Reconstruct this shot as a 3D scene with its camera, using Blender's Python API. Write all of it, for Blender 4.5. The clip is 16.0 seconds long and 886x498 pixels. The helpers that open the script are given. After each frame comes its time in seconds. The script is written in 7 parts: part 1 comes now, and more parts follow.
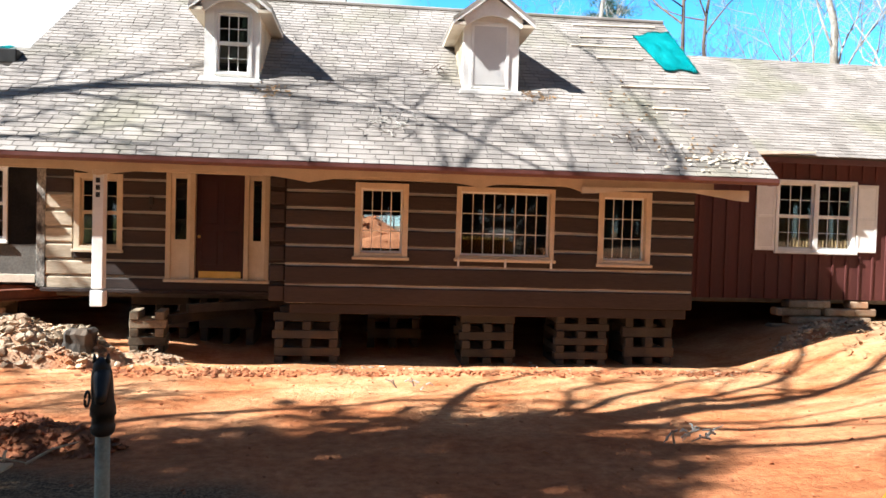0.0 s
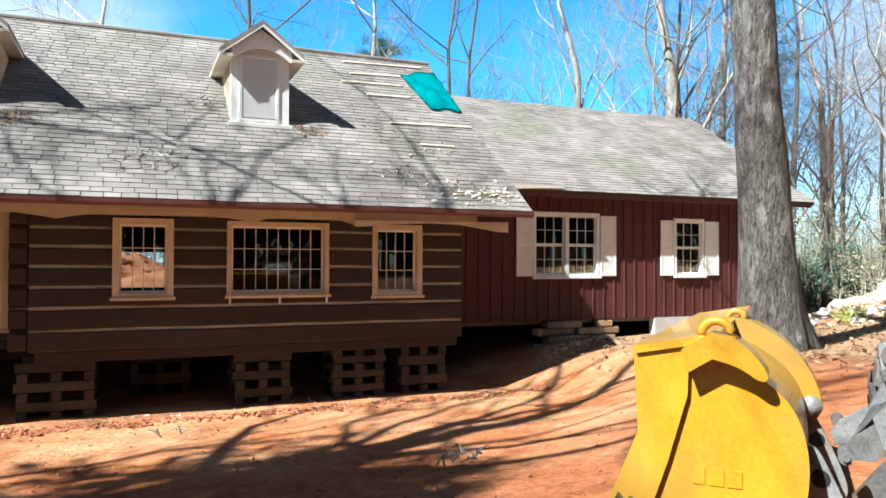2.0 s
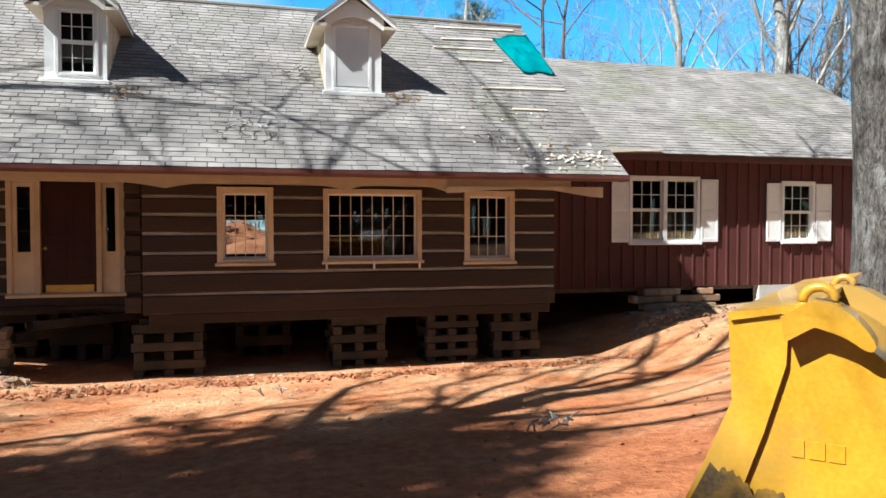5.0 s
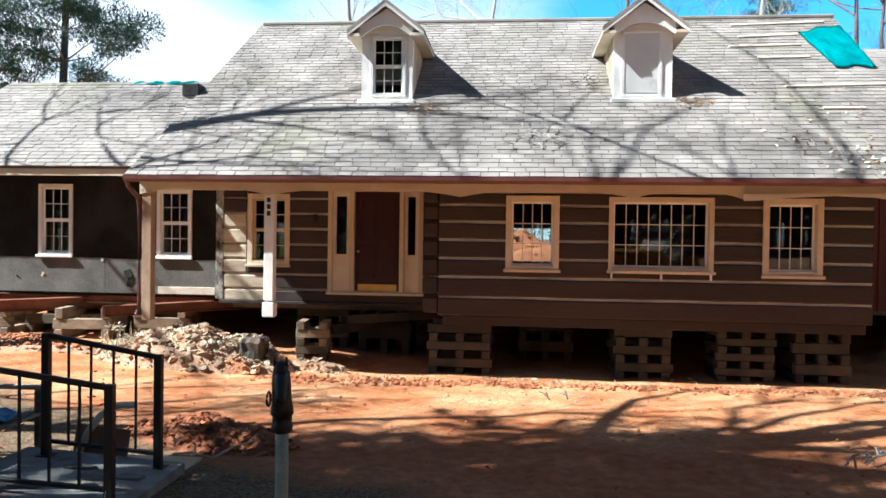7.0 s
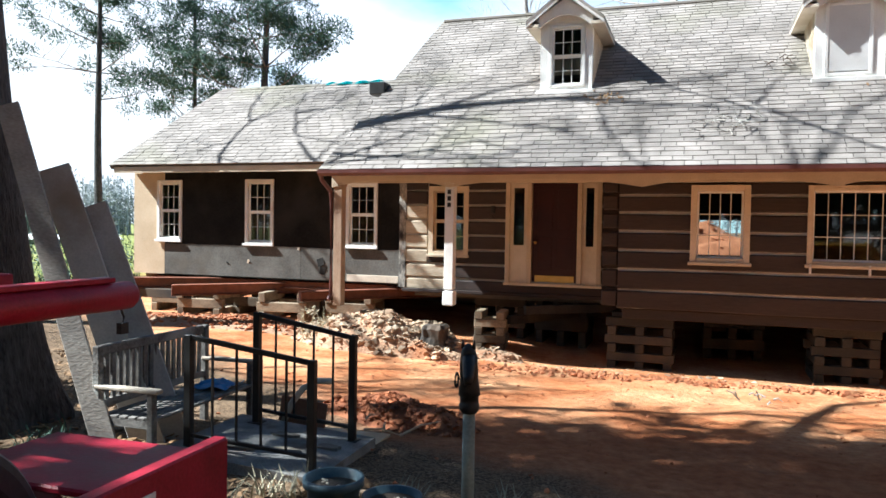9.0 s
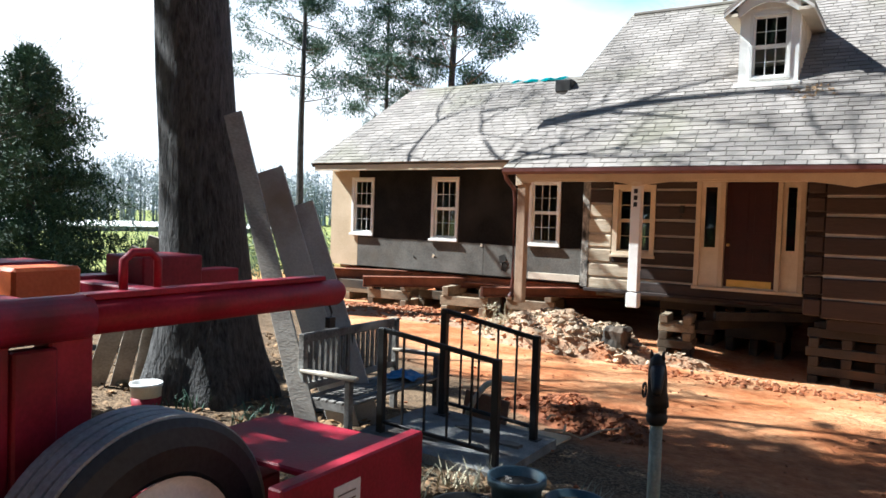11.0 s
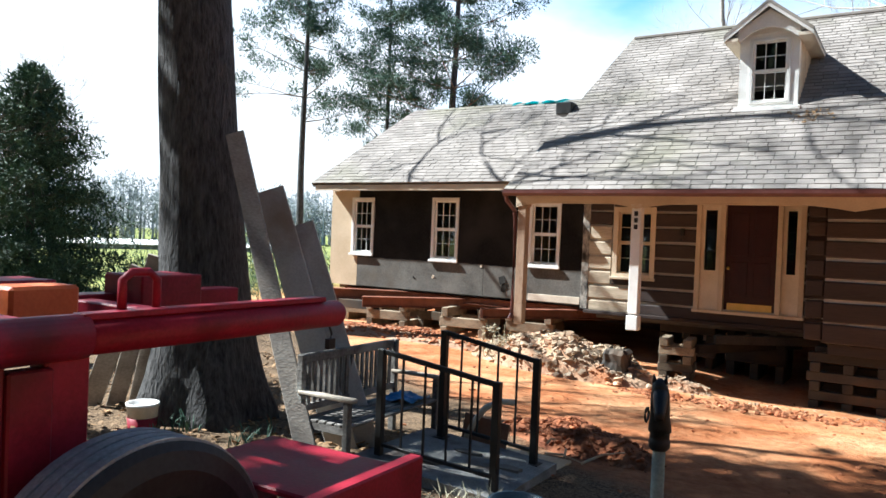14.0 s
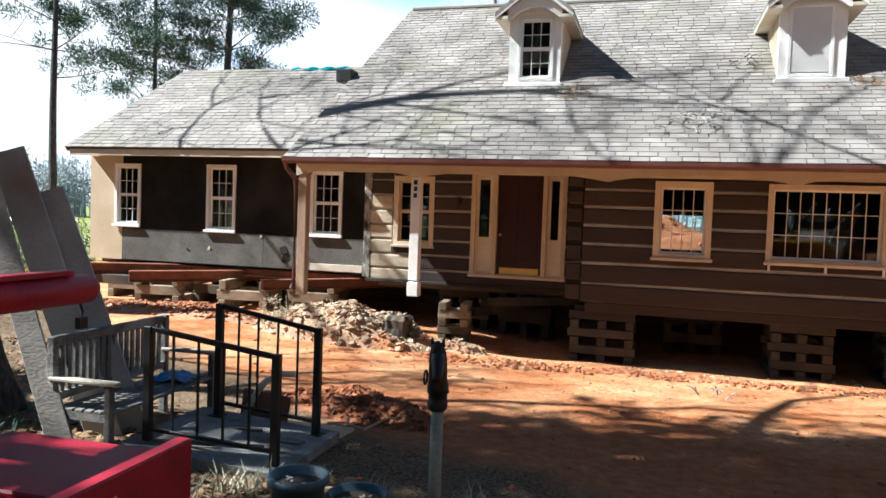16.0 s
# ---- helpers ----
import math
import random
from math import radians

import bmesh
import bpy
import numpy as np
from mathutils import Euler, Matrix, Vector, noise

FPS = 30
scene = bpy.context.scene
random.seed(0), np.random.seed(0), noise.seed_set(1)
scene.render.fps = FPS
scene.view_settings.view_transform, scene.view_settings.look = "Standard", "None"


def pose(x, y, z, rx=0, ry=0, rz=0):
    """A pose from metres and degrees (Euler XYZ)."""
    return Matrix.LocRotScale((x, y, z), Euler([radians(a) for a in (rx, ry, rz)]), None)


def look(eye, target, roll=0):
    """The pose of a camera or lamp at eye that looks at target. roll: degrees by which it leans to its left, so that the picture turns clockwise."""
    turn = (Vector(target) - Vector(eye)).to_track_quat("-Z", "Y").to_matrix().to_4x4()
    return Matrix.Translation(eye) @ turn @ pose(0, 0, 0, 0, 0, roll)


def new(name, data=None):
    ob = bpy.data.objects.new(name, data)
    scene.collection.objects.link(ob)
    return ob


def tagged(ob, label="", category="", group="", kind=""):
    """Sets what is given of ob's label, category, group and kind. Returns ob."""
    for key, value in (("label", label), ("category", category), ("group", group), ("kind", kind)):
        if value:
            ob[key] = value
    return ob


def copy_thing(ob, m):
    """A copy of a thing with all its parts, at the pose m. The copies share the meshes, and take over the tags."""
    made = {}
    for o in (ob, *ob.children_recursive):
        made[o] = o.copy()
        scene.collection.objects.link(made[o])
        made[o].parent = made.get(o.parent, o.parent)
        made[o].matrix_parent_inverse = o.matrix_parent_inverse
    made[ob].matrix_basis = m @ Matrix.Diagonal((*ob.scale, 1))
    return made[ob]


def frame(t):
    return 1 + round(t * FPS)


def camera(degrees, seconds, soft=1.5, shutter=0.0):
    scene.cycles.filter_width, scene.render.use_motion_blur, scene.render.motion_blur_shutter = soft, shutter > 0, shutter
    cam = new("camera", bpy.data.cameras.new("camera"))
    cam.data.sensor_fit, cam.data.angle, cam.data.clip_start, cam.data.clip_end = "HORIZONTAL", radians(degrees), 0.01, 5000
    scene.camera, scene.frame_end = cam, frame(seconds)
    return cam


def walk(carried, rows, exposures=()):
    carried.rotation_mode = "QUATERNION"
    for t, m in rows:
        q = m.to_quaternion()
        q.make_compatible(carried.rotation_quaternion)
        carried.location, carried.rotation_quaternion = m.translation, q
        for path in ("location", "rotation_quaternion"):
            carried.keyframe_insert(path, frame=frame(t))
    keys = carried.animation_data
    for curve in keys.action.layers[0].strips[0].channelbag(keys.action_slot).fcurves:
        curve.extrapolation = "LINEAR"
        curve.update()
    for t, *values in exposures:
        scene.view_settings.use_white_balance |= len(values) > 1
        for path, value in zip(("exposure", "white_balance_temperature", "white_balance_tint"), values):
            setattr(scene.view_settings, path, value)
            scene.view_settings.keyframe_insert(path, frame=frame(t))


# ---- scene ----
cam = camera(62.0, 16.0, soft=1.6)
ROWS = [
    (0.0, 0.001, 0.005, 1.704, 88.25, -1.66, -5.94),
    (0.5, 0.007, 0.016, 1.699, 88.29, -1.16, -10.28),
    (1.0, 0.063, -0.01, 1.709, 88.99, -1.05, -14.82),
    (1.5, 0.097, -0.034, 1.709, 89.44, -1.09, -18.83),
    (2.0, 0.113, -0.055, 1.727, 91.02, -0.16, -22.78),
    (2.5, 0.158, -0.046, 1.722, 90.18, -0.32, -27.57),
    (3.0, 0.215, -0.084, 1.714, 89.54, -0.04, -34.37),
    (3.5, 0.28, -0.029, 1.707, 88.91, -0.02, -34.75),
    (4.0, 0.234, -0.061, 1.712, 87.93, 0.48, -25.92),
    (4.5, 0.202, -0.078, 1.718, 88.75, 0.1, -21.55),
    (5.0, 0.164, -0.051, 1.716, 88.43, 0.08, -15.44),
    (5.2, 0.145, -0.054, 1.71, 88.47, 0.04, -12.38),
    (7.3, -0.069, -0.078, 1.672, 89.07, -1.0, 7.99),
    (7.5, -0.08, -0.098, 1.655, 88.93, -1.14, 9.72),
    (8.0, -0.091, -0.108, 1.656, 87.85, -1.33, 13.65),
    (8.5, -0.103, -0.127, 1.64, 88.13, -1.06, 16.33),
    (9.0, -0.104, -0.143, 1.651, 88.32, -0.94, 18.96),
    (9.2, -0.106, -0.158, 1.67, 87.76, -1.67, 20.33),
    (11.3, -0.142, -0.236, 1.71, 87.98, -1.99, 34.42),
    (11.5, -0.158, -0.24, 1.706, 88.15, -2.2, 35.48),
    (12.0, -0.166, -0.251, 1.707, 87.35, -1.71, 40.42),
    (12.5, -0.167, -0.255, 1.704, 87.09, -1.22, 43.9),
    (13.0, -0.162, -0.233, 1.703, 86.6, -1.32, 41.18),
    (13.5, -0.151, -0.227, 1.708, 87.31, -1.94, 35.84),
    (14.0, -0.153, -0.216, 1.715, 89.18, -2.37, 32.8),
    (14.5, -0.14, -0.215, 1.709, 89.81, -2.34, 31.6),
    (15.0, -0.145, -0.213, 1.704, 88.98, -2.61, 30.05),
    (15.5, -0.133, -0.17, 1.703, 88.65, -2.49, 24.24),
    (16.0, -0.171, -0.104, 1.693, 87.5, -2.07, 16.08),
]
walk(cam, [(r[0], pose(*r[1:])) for r in ROWS], [
    (0.0, 1.92, 6350, 9), (1.0, 1.75, 6150, 7), (2.0, 1.52, 6000, 4), (3.0, 1.25, 6050, 0), (3.5, 1.12, 6050, 0), (4.0, 1.07, 6050, 0), (4.5, 1.22, 6000, 3), (5.2, 1.42, 5900, 5),
    (7.3, 1.73, 5900, 5), (9.0, 1.75, 5900, 5), (12.5, 1.72, 5950, 5), (14.5, 1.68, 5950, 5), (15.5, 1.45, 5950, 5), (16.0, 1.62, 5950, 5)])

# ---- world and sun ----
SUN_EL, SUN_SIDE = 45.0, 71.0          # elevation; degrees from the house front's normal, towards -x
a, e = radians(SUN_SIDE), radians(SUN_EL)
SUN = Vector((-math.sin(a) * math.cos(e), -math.cos(a) * math.cos(e), math.sin(e)))
world = bpy.data.worlds.new("sky")
scene.world = world
world.use_nodes = True
wn, wl = world.node_tree.nodes, world.node_tree.links
sky = wn.new("ShaderNodeTexSky")
sky.sky_type, sky.sun_disc = "NISHITA", False
sky.sun_elevation, sky.sun_rotation = e, math.atan2(SUN.x, SUN.y)
sky.air_density, sky.dust_density, sky.ozone_density = 1.0, 0.2, 3.0
# hazy bright cloud towards the sun, clear blue away from it
tco = wn.new("ShaderNodeTexCoord")
cloud = wn.new("ShaderNodeTexNoise")
cloud.inputs["Scale"].default_value, cloud.inputs["Detail"].default_value = 2.2, 7.0
cmap = wn.new("ShaderNodeMapping")
cmap.inputs["Scale"].default_value = (1.0, 1.0, 2.4)
dot = wn.new("ShaderNodeVectorMath")
dot.operation = "DOT_PRODUCT"
dot.inputs[1].default_value = SUN
plus = wn.new("ShaderNodeMath")
plus.operation = "MULTIPLY_ADD"
plus.inputs[1].default_value = 1.1
ramp = wn.new("ShaderNodeMapRange")
ramp.interpolation_type = "SMOOTHSTEP"
ramp.inputs[1].default_value, ramp.inputs[2].default_value = 0.50, 0.85
mixc = wn.new("ShaderNodeMixRGB")
mixc.inputs[2].default_value = (21.0, 21.6, 22.6, 1)
wl.new(tco.outputs["Generated"], cmap.inputs["Vector"])
wl.new(cmap.outputs[0], cloud.inputs["Vector"])
wl.new(tco.outputs["Generated"], dot.inputs[0])
wl.new(cloud.outputs[0], plus.inputs[0])
wl.new(dot.outputs["Value"], plus.inputs[2])
wl.new(plus.outputs[0], ramp.inputs[0])
axes = wn.new("ShaderNodeSeparateXYZ")
low = wn.new("ShaderNodeMapRange")
low.interpolation_type = "SMOOTHSTEP"
low.inputs[1].default_value, low.inputs[2].default_value = 0.55, 0.2
both = wn.new("ShaderNodeMath")
both.operation = "MULTIPLY"
tint = wn.new("ShaderNodeMixRGB")
tint.blend_type, tint.inputs[0].default_value = "MULTIPLY", 1.0
glow = wn.new("ShaderNodeMixRGB")
glow.inputs[1].default_value, glow.inputs[2].default_value = (0.8, 1.1, 1.25, 1), (1.3, 4.0, 5.2, 1)
near_h = wn.new("ShaderNodeMapRange")
near_h.interpolation_type = "SMOOTHSTEP"
near_h.inputs[1].default_value, near_h.inputs[2].default_value = 0.6, 0.28
wl.new(near_h.outputs[0], glow.inputs[0])
wl.new(glow.outputs[0], tint.inputs[2])
wl.new(tco.outputs["Generated"], axes.inputs[0])
wl.new(axes.outputs[2], low.inputs[0])
wl.new(axes.outputs[2], near_h.inputs[0])
wl.new(ramp.outputs[0], both.inputs[0])
wl.new(low.outputs[0], both.inputs[1])
# a bank of thin cloud over the wood beyond the red wing
bank = wn.new("ShaderNodeVectorMath")
bank.operation = "DOT_PRODUCT"
bank.inputs[1].default_value = Vector((0.93, 0.34, 0.14)).normalized()
bankw = wn.new("ShaderNodeMath")
bankw.operation = "MULTIPLY_ADD"
bankw.inputs[1].default_value = 0.16
wl.new(tco.outputs["Generated"], bank.inputs[0])
wl.new(cloud.outputs[0], bankw.inputs[0])
wl.new(bank.outputs["Value"], bankw.inputs[2])
bankr = wn.new("ShaderNodeMapRange")
bankr.interpolation_type = "SMOOTHSTEP"
bankr.inputs[1].default_value, bankr.inputs[2].default_value = 0.96, 1.08
wl.new(bankw.outputs[0], bankr.inputs[0])
most = wn.new("ShaderNodeMath")
most.operation = "MAXIMUM"
wl.new(both.outputs[0], most.inputs[0])
wl.new(bankr.outputs[0], most.inputs[1])
haze = wn.new("ShaderNodeMapRange")
haze.interpolation_type = "SMOOTHSTEP"
haze.inputs[1].default_value, haze.inputs[2].default_value, haze.inputs[4].default_value = 0.22, 0.03, 0.6
wl.new(axes.outputs[2], haze.inputs[0])
mosth = wn.new("ShaderNodeMath")
mosth.operation = "MAXIMUM"
wl.new(most.outputs[0], mosth.inputs[0])
wl.new(haze.outputs[0], mosth.inputs[1])
wl.new(mosth.outputs[0], mixc.inputs[0])
wl.new(sky.outputs[0], tint.inputs[1])
wl.new(tint.outputs[0], mixc.inputs[1])
wl.new(mixc.outputs[0], wn["Background"].inputs[0])
wn["Background"].inputs[1].default_value = 0.02
sun = new("sun", bpy.data.lights.new("sun", "SUN"))
sun.data.energy, sun.data.angle, sun.data.color = 5.0, radians(0.6), (1.0, 0.98, 0.945)
sun.matrix_world = look(SUN * 60, (0, 0, 0))


# ---- materials ----
def material(name, c1, c2, rough=0.8, scale=6.0, fine=60.0, bump=0.15, metal=0.0, c3=None, spread=0.12, stretch=(1, 1, 1), island=False, spec=0.4, dist=0.02, coat=0.0):
    """Two-scale noise colour between c1 and c2, patches of c3, per-piece variation, fine relief."""
    m = bpy.data.materials.new(name)
    m.use_nodes = True
    n, l = m.node_tree.nodes, m.node_tree.links
    b = n["Principled BSDF"]
    b.inputs["Roughness"].default_value, b.inputs["Metallic"].default_value = rough, metal
    b.inputs["Specular IOR Level"].default_value = spec
    b.inputs["Coat Weight"].default_value = coat
    co = n.new("ShaderNodeTexCoord")
    mp = n.new("ShaderNodeMapping")
    mp.inputs["Scale"].default_value = stretch
    l.new(co.outputs["Object"], mp.inputs["Vector"])
    big = n.new("ShaderNodeTexNoise")
    big.inputs["Scale"].default_value, big.inputs["Detail"].default_value = scale, 5.0
    small = n.new("ShaderNodeTexNoise")
    small.inputs["Scale"].default_value, small.inputs["Detail"].default_value = fine, 4.0
    l.new(mp.outputs[0], big.inputs["Vector"])
    l.new(mp.outputs[0], small.inputs["Vector"])
    add = n.new("ShaderNodeMath")
    add.operation = "MULTIPLY_ADD"
    add.inputs[1].default_value = 0.45
    l.new(small.outputs[0], add.inputs[0])
    half = n.new("ShaderNodeMath")
    half.operation = "MULTIPLY"
    half.inputs[1].default_value = 0.6
    l.new(big.outputs[0], half.inputs[0])
    l.new(half.outputs[0], add.inputs[2])
    r = n.new("ShaderNodeValToRGB")
    r.color_ramp.elements[0].position, r.color_ramp.elements[1].position = 0.36, 0.68
    r.color_ramp.elements[0].color, r.color_ramp.elements[1].color = (*c1, 1), (*c2, 1)
    l.new(add.outputs[0], r.inputs[0])
    col = r.outputs[0]
    if c3:
        patch = n.new("ShaderNodeTexNoise")
        patch.inputs["Scale"].default_value, patch.inputs["Detail"].default_value = scale * 0.35, 8.0
        l.new(mp.outputs[0], patch.inputs["Vector"])
        pr = n.new("ShaderNodeValToRGB")
        pr.color_ramp.elements[0].position, pr.color_ramp.elements[1].position = 0.52, 0.66
        l.new(patch.outputs[0], pr.inputs[0])
        mx = n.new("ShaderNodeMixRGB")
        mx.inputs[2].default_value = (*c3, 1)
        l.new(pr.outputs[0], mx.inputs[0])
        l.new(col, mx.inputs[1])
        col = mx.outputs[0]
    hsv = n.new("ShaderNodeHueSaturation")
    mr = n.new("ShaderNodeMapRange")
    mr.inputs[3].default_value, mr.inputs[4].default_value = 1 - spread, 1 + spread
    if island:
        g = n.new("ShaderNodeNewGeometry")
        l.new(g.outputs["Random Per Island"], mr.inputs[0])
    else:
        o = n.new("ShaderNodeObjectInfo")
        l.new(o.outputs["Random"], mr.inputs[0])
    l.new(mr.outputs[0], hsv.inputs["Value"])
    l.new(col, hsv.inputs["Color"])
    l.new(hsv.outputs[0], b.inputs["Base Color"])
    rr = n.new("ShaderNodeMapRange")
    rr.inputs[3].default_value, rr.inputs[4].default_value = max(0.05, rough - 0.15), min(1, rough + 0.12)
    l.new(big.outputs[0], rr.inputs[0])
    l.new(rr.outputs[0], b.inputs["Roughness"])
    if bump:
        bp = n.new("ShaderNodeBump")
        bp.inputs["Strength"].default_value, bp.inputs["Distance"].default_value = bump, dist
        l.new(add.outputs[0], bp.inputs["Height"])
        l.new(bp.outputs[0], b.inputs["Normal"])
    return m


M_SHINGLE = material("asphalt shingle", (0.15, 0.133, 0.118), (0.315, 0.285, 0.26), 0.9, 1.2, 90, 0.3, c3=(0.20, 0.187, 0.145), spread=0.15)
M_SHINGLE_J = material("asphalt shingle field", (0.15, 0.133, 0.118), (0.315, 0.285, 0.26), 0.9, 1.2, 90, 0.3, c3=(0.20, 0.187, 0.145), spread=0.15, island=True)
M_UNDER = material("roof felt", (0.05, 0.045, 0.04), (0.09, 0.08, 0.07), 0.9)
M_LOG = material("brown stained log", (0.022, 0.0145, 0.012), (0.049, 0.032, 0.027), 0.75, 2.0, 30, 0.4, stretch=(0.25, 1, 2.5), spread=0.2)
M_LOG_BARE = material("bare weathered log", (0.34, 0.28, 0.20), (0.58, 0.50, 0.38), 0.85, 2.0, 30, 0.5, c3=(0.22, 0.17, 0.12), stretch=(0.3, 1, 2.5))
M_CHINK = material("pale chinking", (0.44, 0.40, 0.35), (0.62, 0.58, 0.52), 0.9, 4, 60, 0.3)
M_TAN = material("tan painted trim", (0.50, 0.405, 0.285), (0.64, 0.535, 0.40), 0.6, 3, 40, 0.1)
M_CREAM = material("cream painted trim", (0.62, 0.54, 0.42), (0.74, 0.66, 0.54), 0.6, 3, 40, 0.1, c3=(0.55, 0.46, 0.34))
M_WHITE = material("white paint", (0.70, 0.69, 0.65), (0.84, 0.83, 0.80), 0.5, 3, 40, 0.1)
M_RED = material("barn red stained board", (0.062, 0.016, 0.014), (0.112, 0.030, 0.025), 0.7, 1.5, 25, 0.3, stretch=(2.5, 1, 0.3), spread=0.15)
M_DARKRED = material("dark red door paint", (0.024, 0.005, 0.006), (0.042, 0.009, 0.009), 0.35, 3, 30, 0.05)
M_GUTTER = material("brown enamelled gutter", (0.09, 0.03, 0.026), (0.13, 0.05, 0.042), 0.4, 3, 30, 0.05)
M_TAR = material("black tar paper", (0.010, 0.0095, 0.009), (0.024, 0.022, 0.020), 0.9, 2, 30, 0.3, c3=(0.034, 0.031, 0.027), spec=0.1)
M_GREY_BAND = material("lighter grey wall band", (0.075, 0.071, 0.064), (0.15, 0.142, 0.128), 0.9, 2.5, 30, 0.3, c3=(0.10, 0.085, 0.066), spec=0.15)
M_SHEATH = material("tan fibreboard sheathing", (0.48, 0.36, 0.23), (0.62, 0.49, 0.34), 0.8, 2, 40, 0.2)
M_SLAB = material("worn grey slab", (0.13, 0.13, 0.125), (0.27, 0.265, 0.25), 0.9, 6, 60, 0.3, c3=(0.09, 0.062, 0.045))
# Lichen is the wood's own; the dark base also carries the bench's shade.
M_BENCH = material("lichened bench wood", (0.075, 0.068, 0.06), (0.22, 0.205, 0.185), 0.9, 5, 40, 0.5, c3=(0.34, 0.34, 0.31), stretch=(1.2, 1.2, 1.2))
# Pale grey puts the sun's sheen on the ribs into their colour.
M_TREAD_LIT = material("tread with sunlit grey tone", (0.22, 0.22, 0.22), (0.42, 0.42, 0.41), 0.6, 4, 60, 0.2, c3=(0.08, 0.078, 0.075))
# Darker copy of the grey timber, with shade put into its colour.
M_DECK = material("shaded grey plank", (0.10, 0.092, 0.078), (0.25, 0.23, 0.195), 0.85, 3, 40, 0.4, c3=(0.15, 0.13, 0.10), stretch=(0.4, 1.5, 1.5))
M_POT = material("blue-grey plastic pot", (0.045, 0.085, 0.11), (0.08, 0.14, 0.17), 0.5)
M_BRASS = material("brass plate", (0.60, 0.42, 0.12), (0.75, 0.55, 0.2), 0.35, 4, 50, 0.05, metal=1.0)
M_WOOD = material("weathered grey timber", (0.20, 0.175, 0.15), (0.40, 0.36, 0.31), 0.85, 3, 40, 0.4, stretch=(0.4, 1.5, 1.5))
# Lighter crib timber: sunlit tone and patches of shade put into its colour.
M_CRIB_LIT = material("crib timber, sunlit tone", (0.11, 0.08, 0.05), (0.30, 0.24, 0.165), 0.85, 3, 40, 0.4, c3=(0.07, 0.05, 0.035), stretch=(0.6, 1.5, 1.5), spread=0.5)
M_SOIL = material("dark potting soil", (0.03, 0.022, 0.016), (0.09, 0.07, 0.05), 0.95, 20, 120, 0.6)
M_PLYB = material("red-brown plywood", (0.26, 0.12, 0.07), (0.38, 0.20, 0.12), 0.8, 3, 40, 0.2)
# Crib timber coloured darker for the shade under the house.
M_CRIB_SHADED = material("rough sawn timber, shaded tone", (0.020, 0.017, 0.015), (0.055, 0.048, 0.040), 0.85, 3, 40, 0.4, c3=(0.085, 0.06, 0.04), spread=0.25)
M_PINE = material("new pine lumber", (0.55, 0.38, 0.22), (0.72, 0.55, 0.36), 0.75, 3, 40, 0.2)
M_BATTEN = material("weathered pale batten", (0.42, 0.35, 0.27), (0.62, 0.55, 0.45), 0.85, 3, 40, 0.3)
M_SCREEN = material("pale window screen", (0.64, 0.63, 0.61), (0.76, 0.75, 0.73), 0.8, 2, 80, 0.1)
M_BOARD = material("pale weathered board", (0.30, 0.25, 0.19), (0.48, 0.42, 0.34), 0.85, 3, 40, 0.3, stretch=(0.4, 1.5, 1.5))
M_PEEL = material("peeling corner paint", (0.05, 0.045, 0.04), (0.50, 0.47, 0.41), 0.85, 7, 30, 0.8, c3=(0.03, 0.026, 0.024), stretch=(2, 2, 0.8))
M_POST = material("weathered brown post", (0.22, 0.14, 0.09), (0.36, 0.26, 0.18), 0.8, 4, 40, 0.3, stretch=(2, 2, 0.4))
M_RUST = material("rusty steel beam", (0.13, 0.042, 0.022), (0.27, 0.10, 0.055), 0.75, 5, 60, 0.3)
M_BARKP = material("pale lichened bark", (0.13, 0.12, 0.105), (0.44, 0.425, 0.39), 0.95, 4.0, 14, 0.8, stretch=(3, 3, 1.2), c3=(0.20, 0.175, 0.145), dist=0.05)
M_BARK = material("grey furrowed bark", (0.022, 0.019, 0.016), (0.18, 0.163, 0.14), 0.95, 5.0, 14, 1.0, stretch=(4, 4, 1.1), c3=(0.24, 0.235, 0.215), dist=0.10)
M_BARKD = material("dark furrowed bark", (0.016, 0.016, 0.017), (0.105, 0.102, 0.10), 0.95, 5.0, 14, 1.0, stretch=(4, 4, 0.9), dist=0.09)
M_TWIG = material("bare grey branch", (0.20, 0.185, 0.16), (0.46, 0.44, 0.40), 0.9, 2.0, 20, 0.2)
M_TWIGD = material("bare brown branch", (0.07, 0.05, 0.04), (0.17, 0.13, 0.105), 0.9, 2.0, 20, 0.2)
M_NEEDLE = material("pine needle", (0.016, 0.052, 0.040), (0.06, 0.125, 0.075), 0.7, 1.5, 20, 0.0, spread=0.35, island=True)
M_CEDAR = material("cedar foliage", (0.018, 0.048, 0.030), (0.075, 0.135, 0.075), 0.75, 1.5, 20, 0.0, spread=0.4, island=True)
M_SHRUB = material("dry winter shrub", (0.20, 0.18, 0.11), (0.44, 0.40, 0.28), 0.85, 1.5, 20, 0.0, spread=0.4, island=True)
M_LEAF = material("fallen oak leaf", (0.12, 0.065, 0.03), (0.32, 0.20, 0.10), 0.85, 2, 20, 0.0, spread=0.45, island=True)
M_ROCK = material("broken masonry", (0.25, 0.175, 0.11), (0.47, 0.38, 0.275), 0.9, 4, 40, 0.4, c3=(0.38, 0.19, 0.10), spread=0.4)
M_ROCK_J = material("masonry rubble", (0.25, 0.175, 0.11), (0.47, 0.38, 0.275), 0.9, 4, 40, 0.4, c3=(0.38, 0.19, 0.10), spread=0.4, island=True)
M_PLASTER = material("broken pale plaster", (0.46, 0.42, 0.37), (0.74, 0.71, 0.66), 0.9, 4, 40, 0.3, c3=(0.36, 0.20, 0.12), spread=0.3, island=True)
